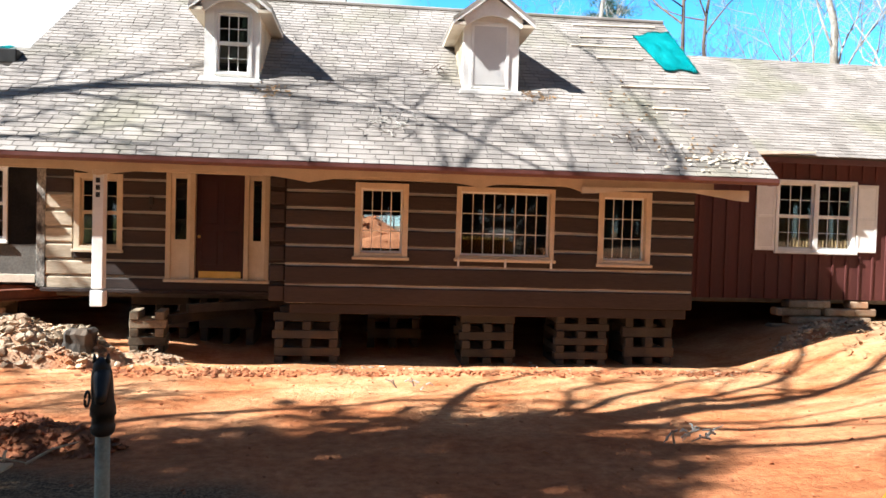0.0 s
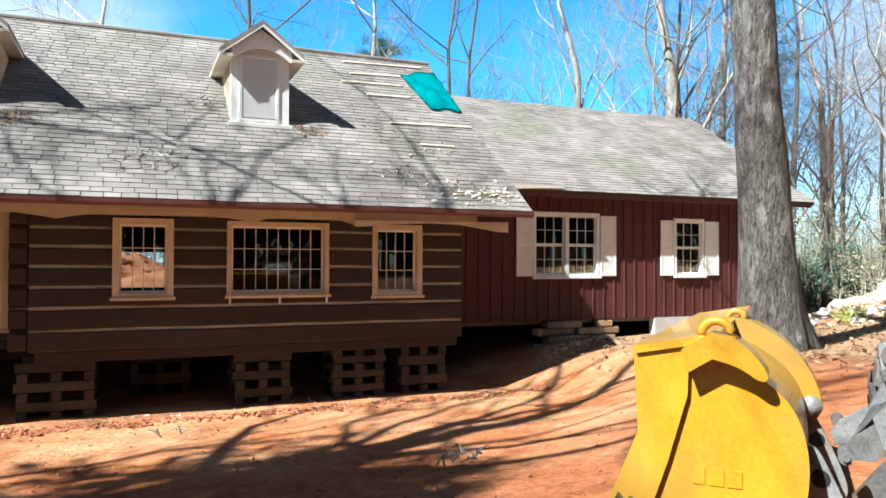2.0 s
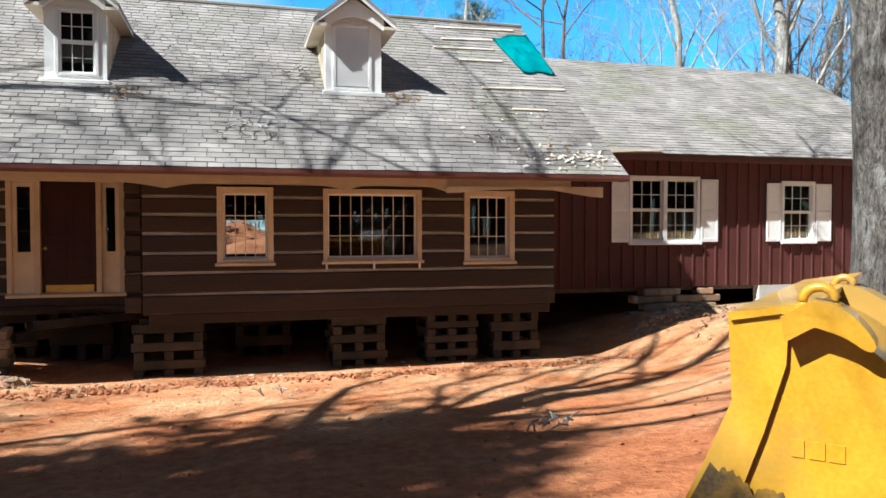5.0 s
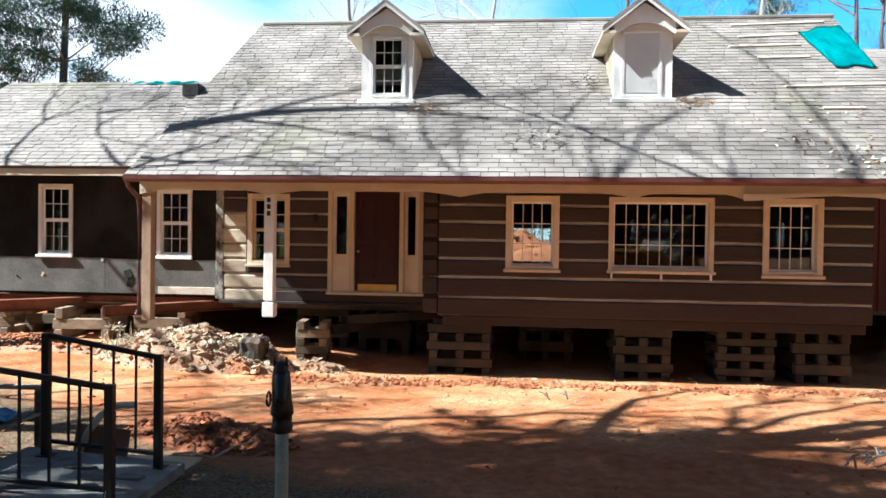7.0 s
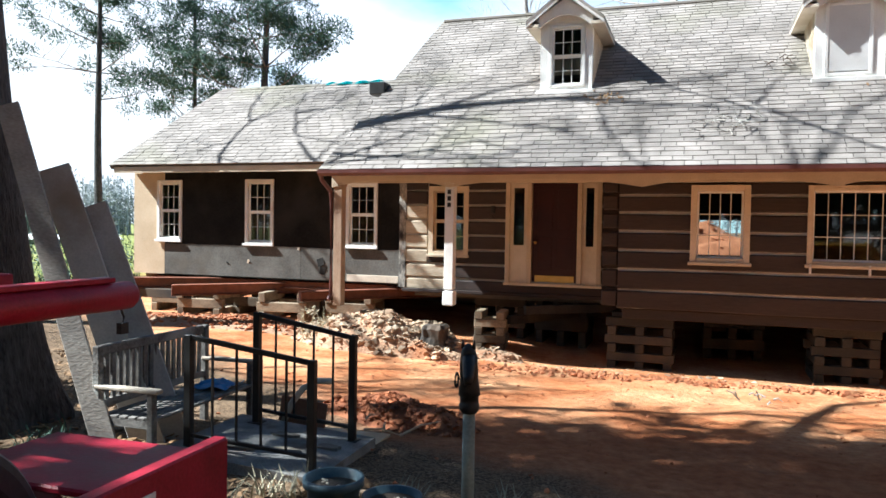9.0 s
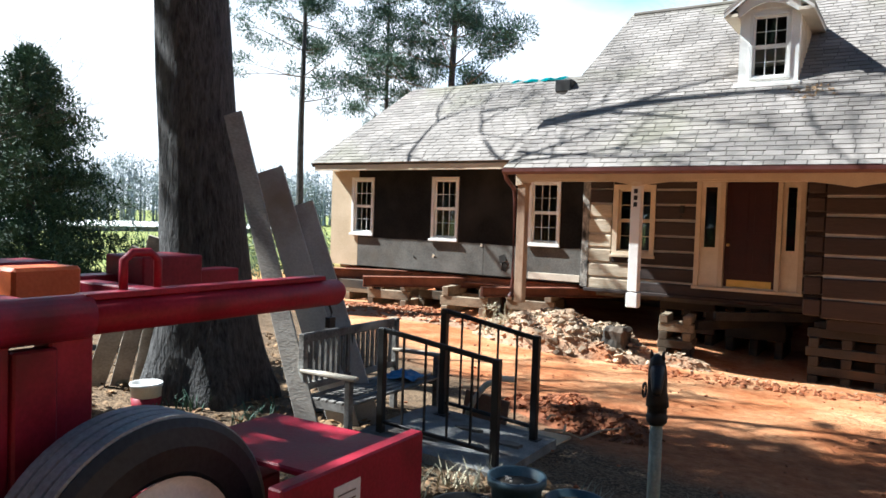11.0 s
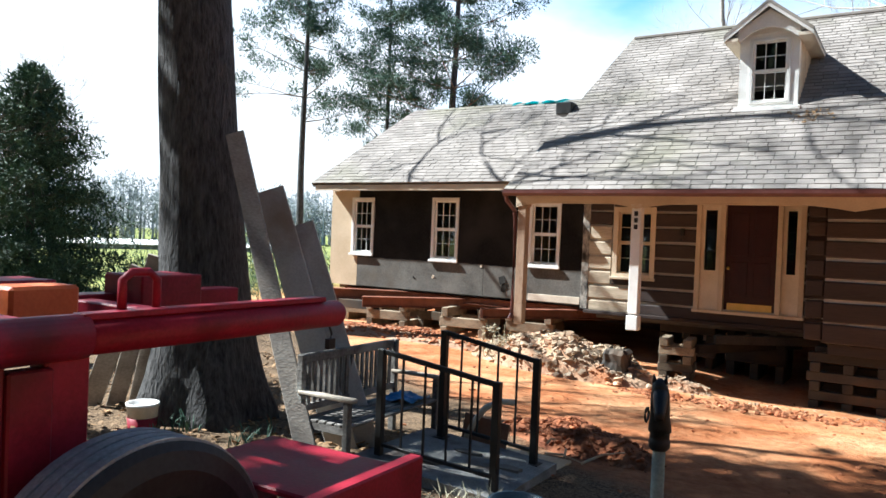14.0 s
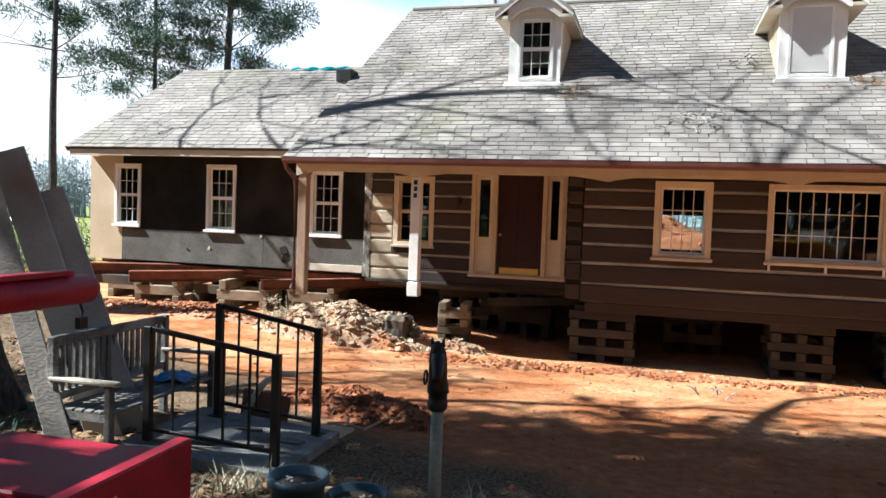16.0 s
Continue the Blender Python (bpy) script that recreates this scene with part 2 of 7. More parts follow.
M_CLAYLUMP = material("red clay clod", (0.25, 0.08, 0.032), (0.43, 0.175, 0.08), 0.95, 4, 40, 0.5, spread=0.3, island=True)
M_CLAYDAMP = material("damp red clay clod", (0.19, 0.056, 0.022), (0.35, 0.13, 0.055), 0.95, 5, 40, 0.6, spread=0.35, island=True)
M_FILL = material("clay and mortar fill", (0.26, 0.13, 0.07), (0.50, 0.35, 0.23), 0.95, 3, 30, 1.0, c3=(0.34, 0.14, 0.06), dist=0.05)
M_CONC = material("grey concrete", (0.34, 0.33, 0.31), (0.50, 0.48, 0.45), 0.9, 3, 50, 0.2, c3=(0.28, 0.22, 0.17))
M_IRON = material("black painted iron", (0.006, 0.006, 0.006), (0.016, 0.016, 0.016), 0.55, 6, 60, 0.05)
M_YEL = material("yellow machine enamel", (0.42, 0.205, 0.011), (0.55, 0.285, 0.02), 0.36, 3.5, 45, 0.15, c3=(0.33, 0.19, 0.04), coat=0.25)
M_MUDDRY = material("dried pale mud", (0.22, 0.14, 0.075), (0.40, 0.29, 0.18), 0.95, 8, 60, 0.5)
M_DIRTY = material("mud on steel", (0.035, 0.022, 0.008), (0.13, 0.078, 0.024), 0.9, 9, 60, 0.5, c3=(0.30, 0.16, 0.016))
M_STEEL = material("worn grey steel", (0.09, 0.088, 0.084), (0.20, 0.195, 0.185), 0.55, 7, 70, 0.2, c3=(0.17, 0.11, 0.065), metal=0.3)
M_STEELW = material("dusty dark grey steel", (0.12, 0.12, 0.118), (0.27, 0.265, 0.25), 0.55, 7, 70, 0.25, c3=(0.19, 0.13, 0.085))
M_CHROME = material("chrome rod", (0.6, 0.6, 0.6), (0.75, 0.75, 0.75), 0.15, 4, 40, 0.0, metal=1.0)
M_RUBBER = material("dusty tyre rubber", (0.04, 0.039, 0.037), (0.135, 0.13, 0.12), 0.9, 4, 40, 0.4, c3=(0.24, 0.185, 0.125))
M_TYRE = material("black tyre rubber", (0.010, 0.010, 0.011), (0.026, 0.026, 0.026), 0.5, 4, 50, 0.1, c3=(0.038, 0.036, 0.034), spec=0.3)
M_REDP = material("red machine paint", (0.20, 0.006, 0.016), (0.33, 0.014, 0.034), 0.5, 5, 60, 0.12, c3=(0.10, 0.008, 0.01), spec=0.3)
M_ORANGE = material("orange paint", (0.60, 0.10, 0.02), (0.72, 0.16, 0.04), 0.5)
M_WHEELW = material("white wheel paint", (0.60, 0.60, 0.58), (0.78, 0.78, 0.76), 0.4)
M_HOSE = material("black hydraulic hose", (0.01, 0.01, 0.01), (0.025, 0.025, 0.026), 0.5)
M_TARP = material("teal plastic tarp", (0.0, 0.28, 0.30), (0.01, 0.42, 0.44), 0.4, 2, 20, 0.3)
M_BLACK = material("black panel paint", (0.012, 0.012, 0.013), (0.03, 0.03, 0.03), 0.5)
M_OLIVE = material("olive yellow paint", (0.30, 0.29, 0.08), (0.42, 0.40, 0.13), 0.5)
M_STRAP = material("yellow green webbing", (0.30, 0.31, 0.05), (0.44, 0.44, 0.10), 0.8, 10, 200, 0.3)
M_BLUE = material("blue plastic sheet", (0.03, 0.16, 0.36), (0.06, 0.25, 0.5), 0.5)
M_GALV = material("weathered green-grey post", (0.17, 0.20, 0.17), (0.30, 0.33, 0.28), 0.7)
M_CURTAIN = material("striped curtain", (0.42, 0.27, 0.11), (0.62, 0.44, 0.22), 0.9, 8, 60, 0.1, stretch=(3, 1, 0.1))
# Dark colour stands in for missing light indoors and under the house.
M_UNLIT = material("dark tone for unlit surfaces", (0.10, 0.09, 0.08), (0.16, 0.15, 0.13), 0.9)
M_GLASSY = bpy.data.materials.new("window glass")
M_GLASSY.use_nodes = True
gn, gl = M_GLASSY.node_tree.nodes, M_GLASSY.node_tree.links
gn.remove(gn["Principled BSDF"])
gt, gg, gm, gf = (gn.new("ShaderNodeBsdf" + k) if k != "x" else gn.new("ShaderNodeMixShader") for k in ("Transparent", "Glossy", "x", "Transparent"))
gn.remove(gf)
gf = gn.new("ShaderNodeFresnel")
gf.inputs[0].default_value = 1.5
gt.inputs[0].default_value = (0.75, 0.78, 0.78, 1)
gg.inputs["Roughness"].default_value = 0.02
gl.new(gf.outputs[0], gm.inputs[0])
gl.new(gt.outputs[0], gm.inputs[1])
gl.new(gg.outputs[0], gm.inputs[2])
gl.new(gm.outputs[0], gn["Material Output"].inputs[0])


# ---- helpers of this scene ----
def world_of(ob):
    return (world_of(ob.parent) @ ob.matrix_parent_inverse @ ob.matrix_basis) if ob.parent else ob.matrix_basis.copy()


def mesh_of(name, bm, mat, smooth=False):
    me = bpy.data.meshes.new(name)
    bm.to_mesh(me)
    bm.free()
    me.materials.append(mat)
    if smooth:
        me.polygons.foreach_set("use_smooth", [True] * len(me.polygons))
    return me


def part(name, bm, mat, parent=None, label="", smooth=False, keep_world=True):
    """One mesh object under a thing or a part; the mesh is in world coordinates, or the parent's own when keep_world is off."""
    me = bm if isinstance(bm, bpy.types.Mesh) else mesh_of(name, bm, mat, smooth)
    ob = new(name, me)
    if parent:
        ob.parent = parent
        if keep_world:
            ob.matrix_parent_inverse = world_of(parent).inverted()
    if label:
        ob["label"] = label
    return ob


def thing(name, at, label, category, group="", kind="", turn=0):
    ob = new(name)
    ob.empty_display_size = 0.2
    ob.matrix_basis = pose(*at, 0, 0, turn)
    return tagged(ob, label, category, group, kind)


def box(bm, lo, hi, m=None, bevel=0.0):
    """A box between two corners, optionally moved by m, with its long edges eased."""
    c = [(lo[i] + hi[i]) / 2 for i in range(3)]
    s = [abs(hi[i] - lo[i]) for i in range(3)]
    r = bmesh.ops.create_cube(bm, size=1, matrix=Matrix.Translation(c) @ Matrix.Diagonal((*s, 1)))
    vs = r["verts"]
    if bevel:
        es = list({ed for v in vs for ed in v.link_edges})
        out = bmesh.ops.bevel(bm, geom=es, offset=bevel, segments=1, affect="EDGES")
        vs = list({v for f in out["faces"] for v in f.verts} | {v for v in vs if v.is_valid})
    if m is not None:
        bmesh.ops.transform(bm, matrix=m, verts=vs)
    return bm


def boxes(*items, bevel=0.0):
    bm = bmesh.new()
    for it in items:
        box(bm, it[0], it[1], it[2] if len(it) > 2 else None, bevel)
    return bm


def bar(bm, p, q, w, h, bevel=0.0, up=(0, 0, 1)):
    """A rectangular bar from p to q, w across and h deep."""
    p, q = Vector(p), Vector(q)
    d = q - p
    x = d.normalized()
    y = Vector(up).cross(x)
    y = y.normalized() if y.length > 1e-4 else Vector((0, 1, 0))
    z = x.cross(y)
    m = Matrix((x, y, z)).transposed().to_4x4()
    m.translation = (p + q) / 2
    return box(bm, (-d.length / 2, -w / 2, -h / 2), (d.length / 2, w / 2, h / 2), m, bevel)


def rod(bm, p, q, r1, r2=None, n=12):
    p, q = Vector(p), Vector(q)
    d = q - p
    m = d.to_track_quat("Z", "Y").to_matrix().to_4x4()
    m.translation = (p + q) / 2
    bmesh.ops.create_cone(bm, cap_ends=True, segments=n, radius1=r1, radius2=r1 if r2 is None else r2, depth=d.length, matrix=m)
    return bm


def tube(bm, pts, radii, n=8):
    """A tube through points with a radius at each."""
    rings = []
    for i, p in enumerate(pts):
        a = Vector(pts[max(0, i - 1)])
        b = Vector(pts[min(len(pts) - 1, i + 1)])
        q = (b - a).to_track_quat("Z", "Y")
        rings.append([bm.verts.new(Vector(p) + q @ Vector((math.cos(k * 6.2832 / n), math.sin(k * 6.2832 / n), 0)) * radii[i]) for k in range(n)])
    for r, s in zip(rings, rings[1:]):
        for k in range(n):
            bm.faces.new((r[k], r[(k + 1) % n], s[(k + 1) % n], s[k]))
    bm.faces.new(rings[0][::-1])
    bm.faces.new(rings[-1])
    return bm


def lathe(bm, profile, m=None, n=40):
    """Turns (radius, height) pairs round z."""
    rings = [[bm.verts.new(((m or Matrix()) @ Vector((r * math.cos(k * 6.28318 / n), r * math.sin(k * 6.28318 / n), h)))) for k in range(n)] for r, h in profile]
    for r, s in zip(rings, rings[1:]):
        for k in range(n):
            bm.faces.new((r[k], r[(k + 1) % n], s[(k + 1) % n], s[k]))
    return bm


def prism(bm, outline, lo, hi, axis="x"):
    """An outline of pairs pushed along an axis from lo to hi (axis x: y, z pairs; axis y: x, z pairs; axis z: x, y pairs)."""
    def at(u, v, w):
        return {"x": (w, u, v), "y": (u, w, v), "z": (u, v, w)}[axis]
    a = [bm.verts.new(at(u, v, lo)) for u, v in outline]
    b = [bm.verts.new(at(u, v, hi)) for u, v in outline]
    n = len(outline)
    for k in range(n):
        bm.faces.new((a[k], a[(k + 1) % n], b[(k + 1) % n], b[k]))
    bm.faces.new(a[::-1])
    bm.faces.new(b)
    bmesh.ops.recalc_face_normals(bm, faces=bm.faces)
    return bm


def smooth01(a, b, v):
    t = min(1.0, max(0.0, (v - a) / (b - a)))
    return t * t * (3 - 2 * t)


def ground_z(x, y):
    base = -0.05 * min(13.0, max(0.0, y)) * (1 - 0.35 * smooth01(-3, -9, x))
    x0 = 1.5 + 4.9 * smooth01(4, 11, y)
    r = smooth01(x0, x0 + 7 - 3.6 * smooth01(4, 11, y), x)
    right = 0.45 - 0.07 * (min(16.0, max(6.0, y)) - 7) + 0.05 * max(0.0, min(14, x - 11)) + 0.35 * smooth01(5, 1, y)
    z = base * (1 - r) + right * r - 0.13 * smooth01(11.4, 12.6, y) * smooth01(-4.0, -2.0, x) * smooth01(8.5, 6.5, x)
    far = smooth01(25, 80, math.hypot(x, y))
    return z * (1 - far) + far * (-0.3 if x < 0 else 0.8) 

# ---- ground ----
def ground_mesh():
    n = 260
    s = [math.copysign(abs(k / n * 2 - 1) ** 2.6, k / n * 2 - 1) * 700 for k in range(n + 1)]
    verts = []
    for v in s:
        y = v + 7
        for u in s:
            z = ground_z(u, y)
            near = 1 - smooth01(14, 40, math.hypot(u, y - 5))
            z += near * (0.035 * noise.noise((u * 0.9, y * 0.9, 3)) + 0.016 * noise.noise((u * 3.1, y * 3.1, 7)))
            z += (1 - near) * 0.25 * noise.noise((u * 0.05, y * 0.05, 1))
            verts.append((u, y, z))
    w = n + 1
    faces = [(j * w + i, j * w + i + 1, (j + 1) * w + i + 1, (j + 1) * w + i) for j in range(n) for i in range(n)]
    me = bpy.data.meshes.new("ground")
    me.from_pydata(verts, [], faces)
    me.polygons.foreach_set("use_smooth", [True] * len(faces))
    return me


def ground_material():
    m = bpy.data.materials.new("red clay and winter field")
    m.use_nodes = True
    n, l = m.node_tree.nodes, m.node_tree.links
    b = n["Principled BSDF"]
    b.inputs["Roughness"].default_value, b.inputs["Specular IOR Level"].default_value = 0.95, 0.2
    geo = n.new("ShaderNodeNewGeometry")

    def nz(scale, detail=6.0, rough=0.6):
        t = n.new("ShaderNodeTexNoise")
        t.inputs["Scale"].default_value, t.inputs["Detail"].default_value, t.inputs["Roughness"].default_value = scale, detail, rough
        l.new(geo.outputs["Position"], t.inputs["Vector"])
        return t.outputs[0]

    def ramp2(v, p0, p1, c0, c1):
        r = n.new("ShaderNodeValToRGB")
        r.color_ramp.elements[0].position, r.color_ramp.elements[1].position = p0, p1
        r.color_ramp.elements[0].color, r.color_ramp.elements[1].color = (*c0, 1), (*c1, 1)
        l.new(v, r.inputs[0])
        return r.outputs[0]

    def mix(f, a, c):
        x = n.new("ShaderNodeMixRGB")
        l.new(f, x.inputs[0])
        l.new(a, x.inputs[1])
        l.new(c, x.inputs[2])
        return x.outputs[0]

    def math_(op, a, c):
        x = n.new("ShaderNodeMath")
        x.operation = op
        for k, v in enumerate((a, c)):
            if isinstance(v, (int, float)):
                x.inputs[k].default_value = v
            else:
                l.new(v, x.inputs[k])
        return x.outputs[0]

    clay = mix(ramp2(nz(0.7), 0.4, 0.62, (0, 0, 0), (1, 1, 1)), ramp2(nz(9), 0.35, 0.7, (0.32, 0.10, 0.034), (0.50, 0.20, 0.082)), ramp2(nz(14), 0.35, 0.7, (0.50, 0.235, 0.105), (0.68, 0.41, 0.225)))
    litter = mix(ramp2(nz(30, 3), 0.42, 0.58, (0, 0, 0), (1, 1, 1)), ramp2(nz(4), 0.4, 0.65, (0.055, 0.036, 0.022), (0.13, 0.085, 0.05)), ramp2(nz(60, 2), 0.4, 0.65, (0.12, 0.075, 0.04), (0.26, 0.18, 0.11)))
    grass = ramp2(nz(0.35), 0.35, 0.7, (0.12, 0.16, 0.035), (0.30, 0.30, 0.10))
    straw = ramp2(nz(1.5), 0.35, 0.7, (0.30, 0.18, 0.10), (0.50, 0.34, 0.21))
    sep = n.new("ShaderNodeSeparateXYZ")
    l.new(geo.outputs["Position"], sep.inputs[0])
    x, y = sep.outputs[0], sep.outputs[1]
    wob = math_("MULTIPLY", math_("SUBTRACT", nz(0.6), 0.5), 3.0)

    def step(v, a, c):
        r = n.new("ShaderNodeMapRange")
        r.interpolation_type = "SMOOTHSTEP"
        r.inputs[1].default_value, r.inputs[2].default_value = a, c
        l.new(v, r.inputs[0])
        return r.outputs[0]

    # the shaded bed under the trees beside the ramp: leaves over dark soil
    bed = math_("MULTIPLY", step(math_("ADD", math_("SUBTRACT", y, math_("MULTIPLY", x, -0.62)), wob), 5.2, 4.2), step(math_("ADD", x, wob), 0.3, -0.8))
    # Redder near clay; part of its darkness is tree shade put into the colour.
    damp_shade = ramp2(nz(7), 0.35, 0.7, (0.22, 0.065, 0.025), (0.42, 0.15, 0.06))
    clay = mix(math_("MULTIPLY", step(math_("ADD", y, math_("MULTIPLY", wob, 1.3)), 9.0, 6.8), 0.75), clay, damp_shade)
    col = mix(bed, clay, litter)
    right = math_("MULTIPLY", step(math_("ADD", x, wob), 8.5, 11.0), step(math_("ADD", y, wob), 14.0, 12.0))
    col = mix(math_("MULTIPLY", step(math_("ADD", x, wob), 7.5, 10.5), 0.85), col, straw)
    far_left = step(math_("ADD", math_("MULTIPLY", x, -1.0), wob), 15.0, 24.0)
    col = mix(far_left, col, grass)
    back = step(y, 32.0, 42.0)
    col = mix(math_("MULTIPLY", back, step(x, -12.0, -4.0)), col, litter)
    l.new(col, b.inputs["Base Color"])
    bp = n.new("ShaderNodeBump")
    bp.inputs["Strength"].default_value, bp.inputs["Distance"].default_value = 0.9, 0.04
    l.new(math_("ADD", nz(16, 8), math_("MULTIPLY", nz(3, 4), 1.5)), bp.inputs["Height"])
    l.new(bp.outputs[0], b.inputs["Normal"])
    return m


gm_ = ground_mesh()
gm_.materials.append(ground_material())
tagged(new("ground", gm_), "bare red clay yard with wheel marks and leaf litter", "ground", kind="structure")

# ---- the log house ----
EAVE_Y, EAVE_Z, RIDGE_Y, RIDGE_Z = 11.9, 2.68, 17.2, 6.72
WALL_Y, PORCH_Y = 13.0, 14.3
house = thing("log_house", (0, 13, -0.65), "brown chinked log house jacked up on timber cribs", "house")


def wall_with_holes(x0, x1, z0, z1, y, holes, thick=0.18):
    """A wall along x with rectangular openings (x0, x1, z0, z1) cut through."""
    bm = bmesh.new()
    xs = sorted({x0, x1, *[h[0] for h in holes], *[h[1] for h in holes]})
    zs = sorted({z0, z1, *[h[2] for h in holes], *[h[3] for h in holes]})
    for a, b in zip(xs, xs[1:]):
        for c, d in zip(zs, zs[1:]):
            mx, mz = (a + b) / 2, (c + d) / 2
            if not any(h[0] < mx < h[1] and h[2] < mz < h[3] for h in holes):
                box(bm, (a, y, c), (b, y + thick, d))
    bmesh.ops.remove_doubles(bm, verts=bm.verts, dist=1e-4)
    return bm


def window(parent, x0, x1, z0, z1, y, cols, rows, trim, sash, trim_w=0.1, proud=0.03, label="", sill=True, mullion=False, glass=True, curtain=False):
    """A framed window in a wall that faces -y: casing, sill, sashes, glazing bars and panes."""
    w = part("window", boxes(
        ((x0, y - proud, z0), (x0 + trim_w, y + 0.1, z1)),
        ((x1 - trim_w, y - proud, z0), (x1, y + 0.1, z1)),
        ((x0 + trim_w, y - proud, z1 - trim_w), (x1 - trim_w, y + 0.1, z1)),
        ((x0 + trim_w, y - proud, z0), (x1 - trim_w, y + 0.1, z0 + trim_w * 0.8)), bevel=0.006), trim, parent, label)
    if sill:
        part("window_sill", boxes(((x0 - 0.03, y - proud - 0.05, z0 - 0.04), (x1 + 0.03, y - proud, z0 + 0.015)), bevel=0.008), trim, w)
    bays = [(x0 + trim_w, x1 - trim_w)]
    if mullion:
        c = (x0 + x1) / 2
        part("mullion", boxes(((c - 0.05, y - proud, z0 + trim_w * 0.8), (c + 0.05, y + 0.1, z1 - trim_w))), trim, w)
        bays = [(x0 + trim_w, c - 0.05), (c + 0.05, x1 - trim_w)]
    for a, b in bays:
        lo, hi = z0 + trim_w * 0.8, z1 - trim_w
        mid = (lo + hi) / 2
        s = 0.035
        for k, (c, d) in enumerate(((lo, mid), (mid, hi)) if rows % 2 == 0 else ((lo, hi),)):
            yy = y + 0.045 - 0.02 * k
            part("sash", boxes(((a, yy, c), (a + s, yy + 0.03, d)), ((b - s, yy, c), (b, yy + 0.03, d)), ((a + s, yy, c), (b - s, yy + 0.03, c + s)), ((a + s, yy, d - s), (b - s, yy + 0.03, d))), sash, w)
            n = rows // 2 if rows % 2 == 0 else rows
            for i in range(1, cols):
                x = a + s + (b - a - 2 * s) * i / cols
                part("glazing_bar", boxes(((x - 0.0065, yy + 0.004, c + s), (x + 0.0065, yy + 0.026, d - s))), sash, w)
            for i in range(1, n):
                z = c + s + (d - c - 2 * s) * i / n
                part("glazing_bar", boxes(((a + s, yy + 0.006, z - 0.0065), (b - s, yy + 0.024, z + 0.0065))), sash, w)
            if glass:
                pane = part("pane", boxes(((a + s, yy + 0.013, c + s), (b - s, yy + 0.017, d - s))), M_GLASSY, w)
                pane.visible_shadow = False
        if curtain:
            bm = bmesh.new()
            n = 40
            top = [bm.verts.new((a + (b - a) * i / n, y + 0.10 + 0.012 * math.sin(i * 1.7), mid - 0.02)) for i in range(n + 1)]
            bot = [bm.verts.new((a + (b - a) * i / n, y + 0.10 + 0.014 * math.sin(i * 1.7), lo)) for i in range(n + 1)]
            for i in range(n):
                bm.faces.new((top[i], top[i + 1], bot[i + 1], bot[i]))
            bmesh.ops.solidify(bm, geom=bm.faces, thickness=0.004)
            part("curtain", bm, M_CURTAIN, w, "gold striped half curtain", True)
    return w


# log front: windows as openings
W1, W2, W3 = (-0.20, 0.73, 1.13, 2.43), (1.58, 3.35, 1.14, 2.42), (4.16, 5.14, 1.10, 2.42)
LOG_Z = [0.30, 0.645, 1.005, 1.335, 1.66, 1.98, 2.28, 2.52, 2.68]
front_holes = [(w[0] + 0.04, w[1] - 0.04, w[2] + 0.04, w[3] - 0.04) for w in (W1, W2, W3)]
part("chinking", wall_with_holes(-1.38, 5.97, 0.30, 2.68, WALL_Y, front_holes), M_CHINK, house, "pale mortar chinking between the logs")


def log_course(x0, x1, z0, z1, y, mat, holes, depth=0.05, seed=0):
    """One course of squared logs, with the openings left free, each log slightly uneven."""
    cuts = sorted([h for h in holes if h[2] < z1 - 0.02 and h[3] > z0 + 0.02])
    spans, a = [], x0
    for h in cuts:
        spans.append((a, h[0], z0, z1))
        if h[2] > z0 + 0.03:
            spans.append((h[0], h[1], z0, h[2] - 0.005))
        if h[3] < z1 - 0.03:
            spans.append((h[0], h[1], h[3] + 0.005, z1))
        a = h[1]
    spans.append((a, x1, z0, z1))
    for a, b, z0, z1 in spans:
        if b - a < 0.05:
            continue
        bm = bmesh.new()
        n = max(2, int((b - a) / 0.35))
        rings = []
        for i in range(n + 1):
            x = a + (b - a) * i / n
            j = 0.012 * noise.noise((x * 1.3, z0 * 9 + seed, 1))
            k = 0.012 * noise.noise((x * 1.7, z0 * 7 + seed, 5))
            rings.append([bm.verts.new(p) for p in ((x, y + 0.02, z0 + j), (x, y - depth + 0.014 + k, z0 + j), (x, y - depth + k, z0 + 0.02 + j), (x, y - depth + k, z1 - 0.02 + j), (x, y - depth + 0.014 + k, z1 + j), (x, y + 0.02, z1 + j))])
        for r, s in zip(rings, rings[1:]):
            for q in range(6):
                bm.faces.new((r[q], r[(q + 1) % 6], s[(q + 1) % 6], s[q]))
        bm.faces.new(rings[0])
        bm.faces.new(rings[-1][::-1])
        bmesh.ops.recalc_face_normals(bm, faces=bm.faces)
        part("log", bm, mat, house)


for i, (z0, z1) in enumerate(zip(LOG_Z, LOG_Z[1:])):
    log_course(-1.38, 5.97, z0, z1 - (0.05 if i else 0.045), WALL_Y, M_LOG, [(w[0], w[1], w[2], w[3]) for w in (W1, W2, W3)], seed=i)
    # log ends of the corner beside the porch
    part("log", boxes(((-1.66, WALL_Y - 0.02, z0 + 0.03), (-1.39, WALL_Y + 0.2, z1 - 0.04)), bevel=0.02), M_LOG, house)
window(house, *W1, WALL_Y, 4, 3, M_TAN, M_WHITE, 0.1, 0.09, "tan framed sash window in the log wall")
window(house, *W2, WALL_Y, 8, 3, M_TAN, M_WHITE, 0.08, 0.09, "wide many-paned picture window with white glazing bars")
window(house, *W3, WALL_Y, 4, 3, M_TAN, M_WHITE, 0.1, 0.09, "tan framed sash window in the log wall")
